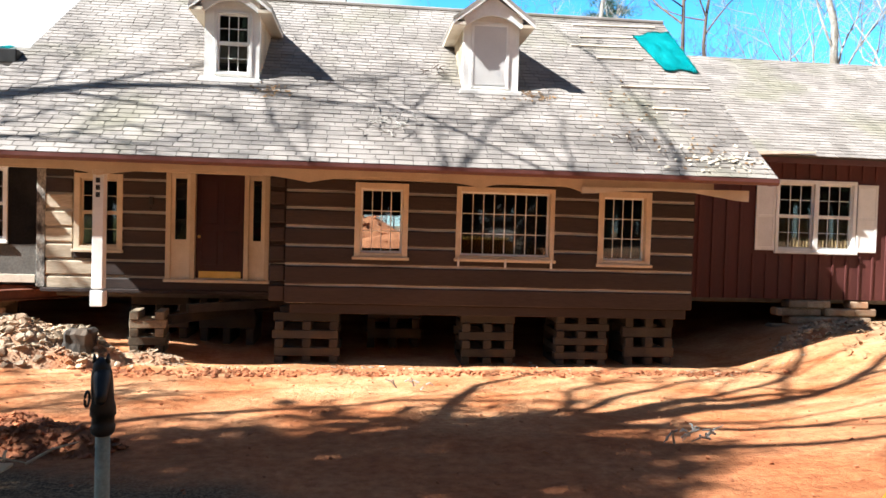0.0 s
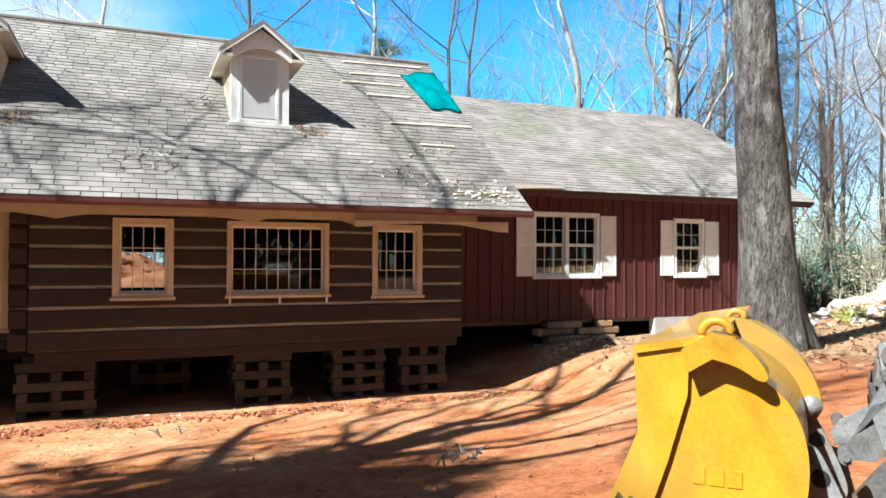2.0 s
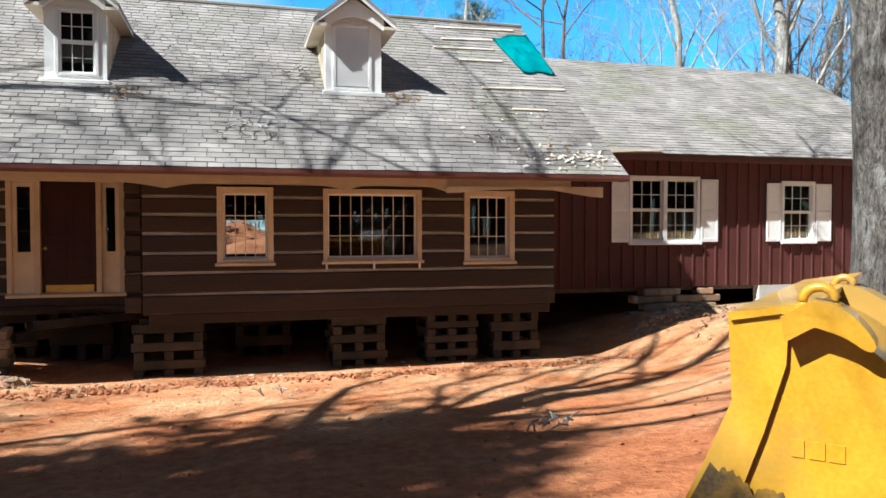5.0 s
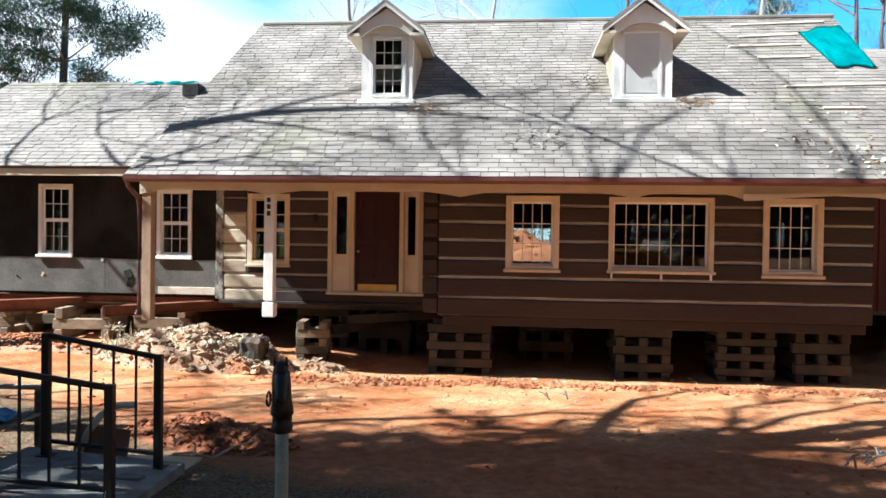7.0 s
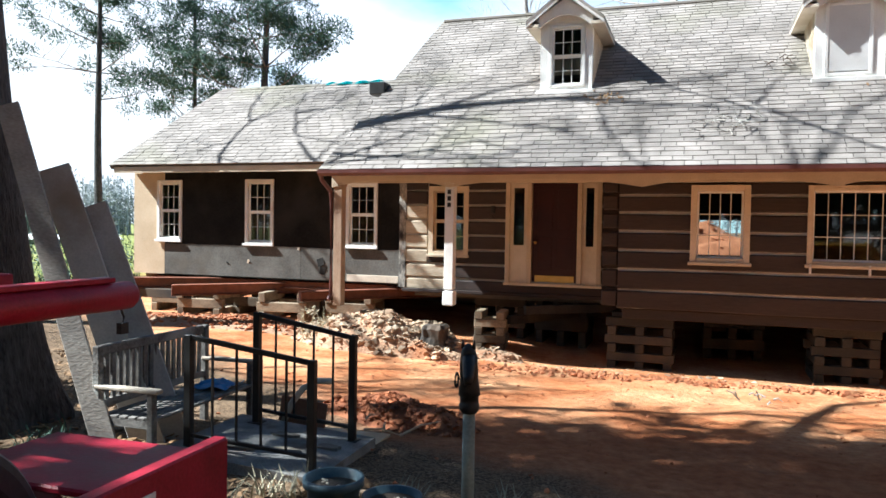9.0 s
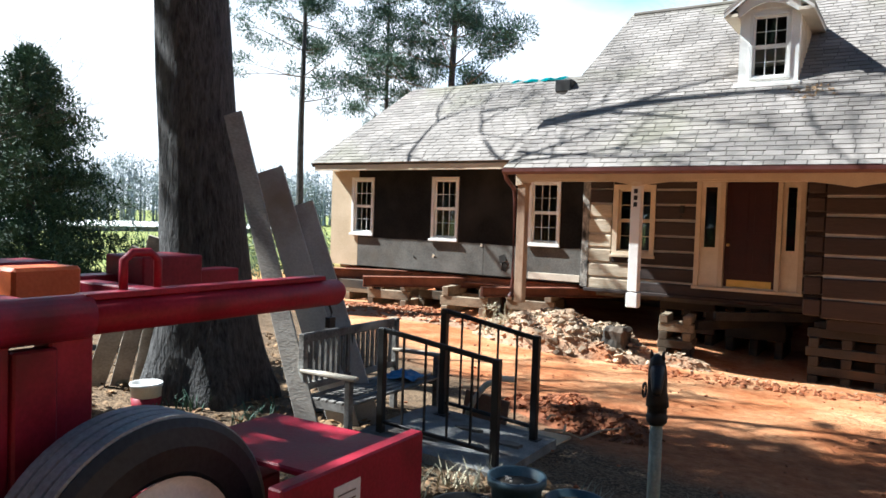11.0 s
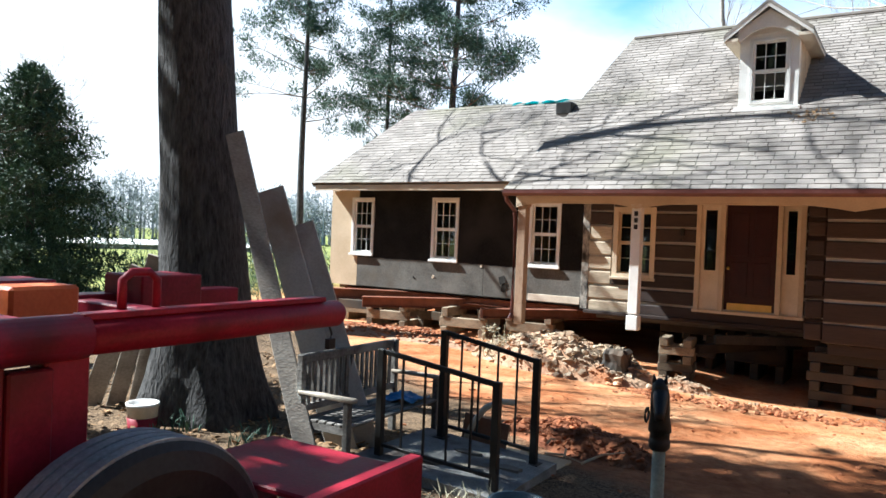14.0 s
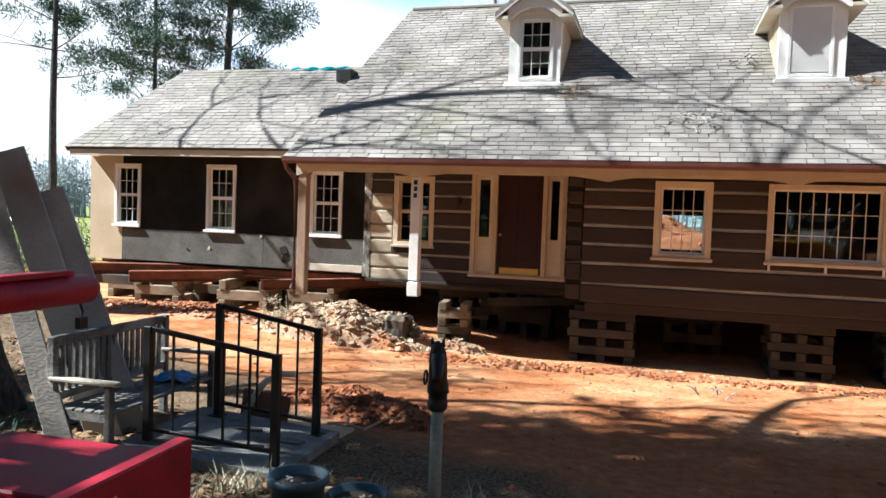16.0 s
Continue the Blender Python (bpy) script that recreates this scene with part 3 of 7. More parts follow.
# empty flower-box brackets under the picture window
for x in (1.63, 2.47, 3.30):
    part("bracket", boxes(((x - 0.015, 12.86, 1.0), (x + 0.015, 12.91, 1.16))), M_WHITE, house)

# recessed porch wall with the door, bare logs at its end
DOOR = (-3.72, -1.82, 0.56, 2.56)
LW4 = (-5.36, -4.50, 1.08, 2.50)
part("chinking", wall_with_holes(-5.93, -1.2, 0.36, 3.0, PORCH_Y, [(-3.66, -1.88, 0.60, 2.6), (LW4[0] + 0.05, LW4[1] - 0.05, LW4[2] + 0.05, LW4[3] - 0.05)]), M_CHINK, house)
PZ = [0.36, 0.62, 0.92, 1.22, 1.52, 1.83, 2.13, 2.43, 2.72, 3.0]
for i, (z0, z1) in enumerate(zip(PZ, PZ[1:])):
    end = -4.95 + 0.18 * math.sin(i * 2.3) if i < 2 else -5.4
    log_course(-5.93, end, z0, z1 - 0.04, PORCH_Y, M_LOG_BARE if i < 6 else M_LOG, [], seed=20 + i)
    log_course(end, -1.2, z0, z1 - 0.05, PORCH_Y, M_LOG, [DOOR, LW4], seed=40 + i)
window(house, *LW4, PORCH_Y, 3, 4, M_TAN, M_TAN, 0.1, 0.07, "tan framed porch window")
door = part("door", boxes(((DOOR[0], 14.215, 2.56), (DOOR[1], 14.4, 2.68)), bevel=0.006), M_TAN, house, "tan door surround with sidelights")
for x in (DOOR[0], -3.28, -2.29, DOOR[1] - 0.09):
    part("jamb", boxes(((x, 14.22, 0.55), (x + 0.09, 14.4, 2.56)), bevel=0.006), M_TAN, door)
part("threshold", boxes(((DOOR[0] - 0.02, 14.18, 0.52), (DOOR[1] + 0.02, 14.4, 0.575)), bevel=0.006), M_TAN, door)
part("door_leaf", boxes(((-3.19, 14.33, 0.55), (-2.29, 14.375, 2.56)), ((-3.09, 14.322, 0.85), (-2.79, 14.335, 1.5)), ((-2.69, 14.322, 0.85), (-2.39, 14.335, 1.5)), ((-3.09, 14.322, 1.62), (-2.79, 14.335, 2.42)), ((-2.69, 14.322, 1.62), (-2.39, 14.335, 2.42)), bevel=0.006), M_DARKRED, door, "dark red panelled front door")
part("kick_plate", boxes(((-3.13, 14.316, 0.57), (-2.35, 14.324, 0.73)), bevel=0.003), M_BRASS, door, "brass kick plate")
bm = bmesh.new()
bmesh.ops.create_uvsphere(bm, u_segments=14, v_segments=8, radius=0.032, matrix=pose(-3.12, 14.28, 1.38))
rod(bm, (-3.12, 14.28, 1.38), (-3.12, 14.33, 1.38), 0.014)
part("door_handle", bm, M_BRASS, door, "", True)
for a, b in ((DOOR[0] + 0.09, -3.28), (-2.20, DOOR[1] - 0.09)):
    part("sidelight", wall_with_holes(a, b, 0.55, 2.56, 14.27, [(a + 0.07, b - 0.07, 1.32, 2.46)], 0.05), M_CREAM, door)
    part("pane", boxes(((a + 0.07, 14.292, 1.32), (b - 0.07, 14.297, 2.46))), M_GLASSY, door).visible_shadow = False
    for z in (1.68, 2.07):
        part("glazing_bar", boxes(((a + 0.07, 14.28, z), (b - 0.07, 14.31, z + 0.02))), M_IRON, door)
part("porch_wall_lamp", boxes(((-4.02, 14.2, 1.95), (-3.94, 14.26, 2.1)), ((-4.0, 14.12, 1.86), (-3.96, 14.2, 1.9)), bevel=0.01), M_IRON, house, "black lantern-bracket on the porch wall")
# floor edge of the porch and hanging joists
part("porch_sill", boxes(((-5.93, 14.2, 0.30), (-1.2, 14.34, 0.37)), ((-1.3, WALL_Y + 0.02, 0.12), (5.9, WALL_Y + 0.18, 0.29)), bevel=0.01), M_LOG, house)
# hull: sides, back and interior
hull = bmesh.new()
box(hull, (5.79, WALL_Y + 0.2, 0.3), (5.97, 22.0, 2.9))
box(hull, (-1.38, WALL_Y + 0.19, 0.3), (-1.2, 14.28, 2.9))
box(hull, (-5.93, PORCH_Y + 0.2, 0.36), (-5.75, 22.0, 2.9))
part("side_wall", hull, M_LOG, house)
part("back_wall", wall_with_holes(-5.93, 5.97, 0.3, 2.9, 22.0, [(-0.2, 1.25, 1.0, 1.98)]), M_LOG, house)
part("floor_deck", boxes(((-5.75, PORCH_Y + 0.2, 0.2), (-1.2, 22.0, 0.34)), ((-1.2, WALL_Y + 0.2, 0.2), (5.79, 22.0, 0.34))), M_UNLIT, house)
part("ceiling_deck", boxes(((-5.9, PORCH_Y + 0.2, 2.72), (-1.2, 21.98, 2.76)), ((-1.2, WALL_Y + 0.2, 2.72), (5.79, 21.98, 2.76))), M_UNLIT, house)
part("porch_ceiling", boxes(((-6.4, 12.3, 2.70), (-1.39, 14.28, 2.73)), ((-1.39, 12.3, 2.70), (5.9, 12.98, 2.73))), M_CREAM, house, "cream boarded porch ceiling")


# ---- roofs ----
def roof(parent, el, er, ey, ez, rl, rr, ry, rz, objects=0, seed=1, back=True, pieces=True, label=""):
    """A shingled front slope from the eave (el..er) to the ridge (rl..rr), a deck under it and a plain back slope."""
    rnd = random.Random(seed)
    slope = Vector((0, ry - ey, rz - ez))
    length = slope.length
    v = slope.normalized()
    nrm = Vector((0, -v.z, v.y))
    bm = bmesh.new()
    t = nrm * -0.12
    f = [Vector((el, ey, ez)), Vector((er, ey, ez)), Vector((rr, ry, rz)), Vector((rl, ry, rz))]
    a = [bm.verts.new(p) for p in f]
    b = [bm.verts.new(p + t) for p in f]
    for k in range(4):
        bm.faces.new((a[k], a[(k + 1) % 4], b[(k + 1) % 4], b[k]))
    bm.faces.new(a)
    bm.faces.new(b[::-1])
    if back:
        by = 2 * ry - ey
        g = [Vector((rl, ry, rz)), Vector((rr, ry, rz)), Vector((er, by, ez)), Vector((el, by, ez))]
        c = [bm.verts.new(p) for p in g]
        d = [bm.verts.new(p + Vector((0, 0, -0.12))) for p in g]
        for k in range(4):
            bm.faces.new((c[k], c[(k + 1) % 4], d[(k + 1) % 4], d[k]))
        bm.faces.new(c)
        bm.faces.new(d[::-1])
    bmesh.ops.recalc_face_normals(bm, faces=bm.faces)
    deck = part("roof", bm, M_UNDER, parent, label)
    exp, tab = 0.142, 0.305
    vs, fs, todo = [], [], []
    for i in range(int(length / exp) + 1):
        s0, s1 = i * exp - 0.03, min(length, (i + 1) * exp)
        if s0 > length - 0.03:
            break
        k = (s0 + s1) / 2 / length
        xl, xr = el + (rl - el) * k, er + (rr - er) * k
        x = xl - rnd.random() * tab
        off = rnd.uniform(-0.006, 0.006)
        while x < xr:
            w = tab * rnd.choice((1, 1, 1, 0.8, 1.15))
            a0, b0 = max(x, xl), min(x + w - 0.014, xr)
            x += w
            if b0 - a0 < 0.03:
                continue
            h = 0.017 + rnd.random() * 0.008
            d = off + rnd.uniform(-0.005, 0.005)
            p = [Vector((q, ey, ez)) + v * r + nrm * g for q, r, g in ((a0, s0 + d, h), (b0, s0 + d, h), (b0, s1 + 0.02, 0.006), (a0, s1 + 0.02, 0.006), (a0, s0 + d, 0.002), (b0, s0 + d, 0.002))]
            todo.append((i, p))
    for i, p in todo:
        if i < objects:
            me = bpy.data.meshes.new("shingle")
            me.from_pydata([tuple(q) for q in p], [], [(0, 1, 2, 3), (4, 5, 1, 0), (4, 0, 3), (5, 2, 1)])
            me.materials.append(M_SHINGLE)
            part("shingle", me, None, deck)
        else:
            n = len(vs)
            vs += [tuple(q) for q in p]
            fs += [(n, n + 1, n + 2, n + 3), (n + 4, n + 5, n + 1, n), (n + 4, n, n + 3), (n + 5, n + 2, n + 1)]
    me = bpy.data.meshes.new("shingle_field")
    me.from_pydata(vs, [], fs)
    me.materials.append(M_SHINGLE_J)
    tagged(part("shingle_field", me, None, deck), kind="stuff")
    return deck


# ---- tar-papered wing ----
tarwing = thing("tar_paper_wing", (-9.6, 14.5, -0.4), "house wing wrapped in black tar paper, white sash windows", "house wing")
TW = [(-12.28, -11.58, 1.24, 2.66), (-9.84, -9.10, 1.20, 2.67), (-7.29, -6.55, 1.20, 2.60)]
tz = 0.44
part("wall", wall_with_holes(-12.08, -5.95, tz, 2.98, PORCH_Y + 0.02, [(w[0] + 0.05, w[1] - 0.05, w[2] + 0.05, w[3] - 0.05) for w in TW[1:]] + [(-12.08, TW[0][1] - 0.05, TW[0][2] + 0.05, TW[0][3] - 0.05)]), M_TAR, tarwing, "black tar paper wall")
part("wall", wall_with_holes(-12.98, -12.08, tz, 2.98, PORCH_Y + 0.02, [(TW[0][0] + 0.05, -12.08, TW[0][2] + 0.05, TW[0][3] - 0.05)]), M_SHEATH, tarwing, "bare tan sheathing at the corner")
part("side_wall", boxes(((-12.98, PORCH_Y + 0.21, tz), (-12.8, 20.0, 2.98))), M_SHEATH, tarwing)
part("back_wall", boxes(((-12.78, 19.9, tz), (-5.95, 20.0, 2.98))), M_SHEATH, tarwing)
part("floor_deck", boxes(((-12.78, 14.5, 0.34), (-6.0, 19.9, 0.43))), M_UNLIT, tarwing)
part("ceiling_deck", boxes(((-12.78, 14.5, 2.9), (-6.0, 19.9, 2.94))), M_UNLIT, tarwing)
for w in TW:
    window(tarwing, *w, PORCH_Y + 0.02, 3, 4, M_WHITE, M_WHITE, 0.075, 0.04, "white sash window", curtain=w is not TW[0])
# Lighter grey band on the wall's foot, below the black paper.
for a, b, top in ((-12.06, -8.4, 1.165), (-8.39, -6.04, 1.15)):
    n = 24
    edge = [(a + (b - a) * i / n, top + 0.02 * noise.noise((i * 0.7, a, 2))) for i in range(n + 1)]
    part("felt_band", prism(bmesh.new(), [(b, tz + 0.01), (a, tz + 0.01)] + edge, PORCH_Y + 0.008, PORCH_Y + 0.016, "y"), M_GREY_BAND, tarwing, "lighter grey band along the wall's foot")
part("sill_board", boxes(((-7.25, PORCH_Y - 0.02, 0.45), (-6.05, PORCH_Y + 0.005, 0.60)), bevel=0.005), M_BATTEN, tarwing, "pale bare board at the wall's foot")
for x, z, w, h, turn in ((-8.45, 1.12, 0.05, 0.06, 12), (-7.9, 0.86, 0.16, 0.2, -20), (-7.85, 0.66, 0.13, 0.17, 15), (-9.75, 0.8, 0.05, 0.1, 30), (-6.1, 1.9, 0.1, 0.05, 10), (-6.15, 1.45, 0.12, 0.06, -25), (-10.3, 0.75, 0.07, 0.05, 40)):
    bm = boxes(((-w / 2, 0, -h / 2), (w / 2, 0.006, h / 2)))
    bmesh.ops.transform(bm, matrix=Matrix.Translation((x, PORCH_Y - 0.004, z)) @ Matrix.Rotation(radians(turn), 4, "Y") @ Matrix.Rotation(radians(turn * 0.5), 4, "X"), verts=bm.verts)
    part("paper_scrap", bm, M_CREAM if w < 0.06 else M_TAR, tarwing, "torn scrap of wall paper")
part("corner_board", boxes(((-6.02, PORCH_Y - 0.06, 0.38), (-5.86, PORCH_Y + 0.0, 2.7)), bevel=0.01), M_PEEL, tarwing, "peeling weathered corner board")
roof(tarwing, -13.2, -7.0, 13.74, 2.99, -12.25, -5.95, 16.8, 5.27, 0, 5, label="grey shingle roof of the wing")
part("fascia", boxes(((-13.08, 13.76, 2.80), (-7.0, 13.80, 2.94)), bevel=0.005), M_TAN, tarwing)
part("soffit", boxes(((-12.98, 13.81, 2.86), (-7.0, 14.3, 2.88))), M_TAN, tarwing)
part("gable", prism(bmesh.new(), [(14.4, 2.98), (19.9, 2.98), (17.0, 5.0)], -12.93, -12.83, "x"), M_SHEATH, tarwing)

# ---- board-and-batten wing ----
redwing = thing("red_board_wing", (12, 15, -0.1), "barn-red board-and-batten wing with white shuttered windows", "house wing")
RY = 15.0
R1, R2 = (8.70, 10.54, 1.38, 2.92), (12.80, 13.78, 1.38, 2.86)
part("wall", wall_with_holes(5.98, 16.6, 0.36, 3.42, RY, [(r[0] + 0.05, r[1] - 0.05, r[2] + 0.05, r[3] - 0.05) for r in (R1, R2)]), M_RED, redwing, "barn red vertical boards")
part("side_wall", boxes(((16.42, RY + 0.19, 0.36), (16.6, 23.4, 3.42))), M_RED, redwing)
part("back_wall", boxes(((5.98, 23.3, 0.36), (16.4, 23.4, 3.42))), M_RED, redwing)
part("floor_deck", boxes(((6.0, RY + 0.2, 0.26), (16.4, 23.3, 0.35))), M_UNLIT, redwing)
part("ceiling_deck", boxes(((6.0, RY + 0.2, 3.3), (16.4, 23.3, 3.34))), M_UNLIT, redwing)
k = 0
x = 6.1
while x < 16.6:
    segs = [(0.36, 3.36)]
    for r in (R1, R2):
        if r[0] - 0.5 < x < r[1] + 0.5:
            segs = [(0.36, r[2] - 0.06), (r[3] + 0.03, 3.36)]
    for a, b in segs:
        part("batten", boxes(((x - 0.022, RY - 0.024, a), (x + 0.022, RY - 0.001, b)), bevel=0.004), M_RED, redwing)
    x += 0.305
window(redwing, *R1, RY, 3, 4, M_WHITE, M_WHITE, 0.08, 0.045, "white double sash window", mullion=True, curtain=True)
window(redwing, *R2, RY, 3, 4, M_WHITE, M_WHITE, 0.08, 0.045, "white sash window", curtain=True)


def shutter(x0, x1, z0, z1, y):
    s = part("shutter", boxes(((x0, y - 0.055, z0), (x0 + 0.05, y - 0.026, z1)), ((x1 - 0.05, y - 0.055, z0), (x1, y - 0.026, z1)), ((x0 + 0.05, y - 0.055, z0), (x1 - 0.05, y - 0.026, z0 + 0.08)), ((x0 + 0.05, y - 0.055, z1 - 0.07), (x1 - 0.05, y - 0.026, z1)), ((x0 + 0.05, y - 0.055, (z0 + z1) / 2 - 0.03), (x1 - 0.05, y - 0.026, (z0 + z1) / 2 + 0.03)), bevel=0.004), M_WHITE, redwing, "white panelled shutter")
    part("panel", boxes(((x0 + 0.05, y - 0.045, z0 + 0.08), (x1 - 0.05, y - 0.027, z1 - 0.07))), M_WHITE, s)


for a, b, r in ((8.25, 8.68, R1), (10.56, 11.02, R1), (12.37, 12.78, R2), (13.80, 14.25, R2)):
    shutter(a, b, r[2] + 0.02, r[3] - 0.06, RY)
roof(redwing, 5.5, 17.2, 14.5, 3.39, 5.5, 17.2, 19.3, 6.50, 0, 9, label="grey shingle roof of the red wing")
part("fascia", boxes(((5.9, 14.52, 3.23), (17.1, 14.55, 3.34)), bevel=0.004), M_GUTTER, redwing)
part("soffit", boxes(((5.98, 14.56, 3.30), (17.0, 14.97, 3.32))), M_GUTTER, redwing)
part("gable", prism(bmesh.new(), [(14.9, 3.4), (23.5, 3.4), (19.3, 6.3)], 16.45, 16.55, "x"), M_RED, redwing)
part("flashing", prism(bmesh.new(), [(7.7, 3.38), (8.0, 3.37), (9.2, 3.44), (9.2, 3.47), (7.7, 3.44)], 14.40, 14.50, "y"), M_CREAM, redwing)

# ---- main roof, eave trim and porch ----
roof(house, -6.65, 6.92, EAVE_Y, EAVE_Z, -6.15, 6.92, RIDGE_Y, RIDGE_Z, 6, 3, label="grey three-tab shingle roof")
part("ridge_cap", boxes(((-6.1, RIDGE_Y - 0.12, RIDGE_Z - 0.05), (6.92, RIDGE_Y + 0.12, RIDGE_Z + 0.03)), bevel=0.02), M_SHINGLE, house)
part("gutter", prism(bmesh.new(), [(11.82, 2.66), (11.82, 2.60), (11.86, 2.555), (11.93, 2.555), (11.95, 2.60), (11.95, 2.64), (11.935, 2.64), (11.93, 2.60), (11.92, 2.57), (11.87, 2.57), (11.835, 2.61), (11.835, 2.66)], -6.65, 6.92, "x"), M_GUTTER, house, "dark brown eave gutter")
part("soffit", boxes(((-6.6, 11.96, 2.60), (6.85, 12.2, 2.625))), M_GUTTER, house)
part("gable", prism(bmesh.new(), [(12.4, 2.78), (22.0, 2.78), (17.2, 6.42)], 5.85, 5.97, "x"), M_RED, house)
part("rake_board", prism(bmesh.new(), [(11.95, 2.55), (11.95, 2.66), (17.2, 6.66), (17.2, 6.50), (12.15, 2.60)], 6.80, 6.86, "x"), M_GUTTER, house)
part("rake_board", prism(bmesh.new(), [(14.2, 4.2), (14.2, 4.42), (17.2, 6.68), (17.2, 6.45)], -5.8, -5.7, "x"), M_GUTTER, house)
part("gable", prism(bmesh.new(), [(12.4, 2.78), (22.0, 2.78), (17.2, 6.42)], -5.9, -5.8, "x"), M_RED, house)


def valance(nodes, top, low, rise, y, thick=0.045):
    """A scalloped board: an arch between each two nodes."""
    pts = []
    for a, b in zip(nodes, nodes[1:]):
        for i in range(12):
            t = i / 12
            pts.append((a + (b - a) * t, low + rise * max(0.0, 1 - abs(2 * t - 1) ** 2.6)))
    pts.append((nodes[-1], low))
    return prism(bmesh.new(), [(nodes[0], top), (nodes[-1], top)] + pts[::-1], y, y + thick, "y")


part("valance", valance([-6.55, -4.25, -0.95, 1.9, 3.62], 2.60, 2.36, 0.12, 12.2), M_TAN, house, "tan scalloped valance board")
bm = prism(bmesh.new(), [(3.6, 2.44), (6.55, 2.47), (6.55, 2.28), (6.35, 2.29), (5.6, 2.40), (5.0, 2.42), (4.2, 2.38), (3.85, 2.34), (3.6, 2.33)], 12.13, 12.17, "y")
part("valance", bm, M_CREAM, house, "loose cream board hanging at the eave")
part("beam", boxes(((-6.5, 12.25, 2.45), (5.97, 12.4, 2.60))), M_TAN, house)
for i, x in enumerate((-4.24, -6.43)):
    p = part("porch_post", boxes(((x - 0.085, 12.22, 0.55), (x + 0.085, 12.39, 2.46)), *((((x - 0.1, 12.205, 0.27), (x + 0.1, 12.405, 0.52)),) if i == 0 else (((x - 0.085, 12.22, 0.16), (x + 0.085, 12.39, 0.56)),)), ((x - 0.105, 12.2, 2.38), (x + 0.105, 12.41, 2.46)), bevel=0.01), M_WHITE if i == 0 else M_POST, house, "white square porch post hanging clear of the ground" if i == 0 else "brown weathered porch post")
    if i == 0:
        for k in range(3):
            part("number_bar", boxes(((x - 0.035, 12.213, 2.24 - k * 0.115), (x + 0.03, 12.219, 2.32 - k * 0.115))), M_IRON, p)
bm = bmesh.new()
tube(bm, [(-6.62, 11.9, 2.58), (-6.62, 11.95, 2.48), (-6.60, 12.25, 2.3), (-6.6, 12.3, 2.1), (-6.6, 12.3, 0.35), (-6.6, 12.22, 0.25)], [0.04] * 6, 8)
part("downspout", bm, M_GUTTER, house, "brown downspout")


def dormer(x0, x1, zb, za, y, win, cols, rows):
    """A gabled dormer whose front stands on the roof slope at y."""
    def roof_y(z):
        return EAVE_Y + (z - EAVE_Z) * (RIDGE_Y - EAVE_Y) / (RIDGE_Z - EAVE_Z)
    c = (x0 + x1) / 2
    ze = 5.62
    part("dormer_front", wall_with_holes(x0, x1, zb, ze, y, [win], 0.1), M_WHITE, house, "white painted dormer front")
    part("dormer_gable", prism(bmesh.new(), [(x0, ze), (x1, ze), (x1 + 0.1, ze + 0.02), (c, za - 0.1), (x0 - 0.1, ze + 0.02)], y - 0.02, y + 0.06, "y"), M_WHITE, house)
    arch = []
    for i in range(13):
        t = i / 12 * 2 - 1
        arch.append((c + t * (x1 - x0) * 0.46, ze - 0.12 + 0.2 * (1 - t * t)))
    part("dormer_arch", prism(bmesh.new(), [(x1 + 0.02, ze - 0.14), (x1 + 0.02, ze + 0.06), (c, za - 0.16), (x0 - 0.02, ze + 0.06), (x0 - 0.02, ze - 0.14)] + arch, y - 0.16, y - 0.11, "y"), M_WHITE, house, "white arched gable board")
    for s, x in ((-1, x0), (1, x1)):
        yb, yt = roof_y(zb), roof_y(ze)
        part("dormer_cheek", prism(bmesh.new(), [(y + 0.1, zb), (y + 0.1, ze), (yt + 0.1, ze)], x - (0.06 if s > 0 else 0), x + (0.06 if s < 0 else 0), "x"), M_CREAM, house, "cream boarded dormer cheek")
        q = y + 0.25
        while q < roof_y(ze) - 0.1:
            zlow = EAVE_Z + (q - EAVE_Y) * (RIDGE_Z - EAVE_Z) / (RIDGE_Y - EAVE_Y)
            part("batten", boxes(((x - 0.015 if s < 0 else x, q - 0.012, zlow), (x if s < 0 else x + 0.015, q + 0.012, ze - 0.02))), M_CREAM, house)
            q += 0.16
        ex = x + s * 0.24
        ezz = ze - 0.02
        yr, yre = roof_y(za) + 0.05, roof_y(ezz) + 0.05
        bm = bmesh.new()
        top = [Vector((c, y - 0.28, za)), Vector((ex, y - 0.28, ezz)), Vector((ex, yre, ezz)), Vector((c, yr, za))]
        a = [bm.verts.new(p) for p in top]
        b = [bm.verts.new(p - Vector((0, 0, 0.07))) for p in top]
        for k in range(4):
            bm.faces.new((a[k], a[(k + 1) % 4], b[(k + 1) % 4], b[k]))
        bm.faces.new(a)
        bm.faces.new(b)
        bmesh.ops.recalc_face_normals(bm, faces=bm.faces)
        part("dormer_roof", bm, M_SHINGLE, house)
        part("dormer_soffit", boxes(((min(x, ex), y - 0.26, ezz - 0.13), (max(x, ex), yre - 0.1, ezz - 0.075))), M_CREAM, house)
        part("dormer_rake", prism(bmesh.new(), [(c, za - 0.02), (c, za - 0.13), (ex, ezz - 0.13), (ex, ezz - 0.02)], y - 0.275, y - 0.25, "y"), M_WHITE, house)
    part("dormer_sill", boxes(((x0 - 0.06, y - 0.09, zb - 0.03), (x1 + 0.06, y - 0.005, zb + 0.05)), bevel=0.01), M_WHITE, house)
    # Dark sheet added in place of the dormer's unlit room.
    part("dormer_dark", boxes(((x0 + 0.07, y + 0.7, zb - 0.2), (x1 - 0.07, y + 0.75, ze))), M_UNLIT, house)
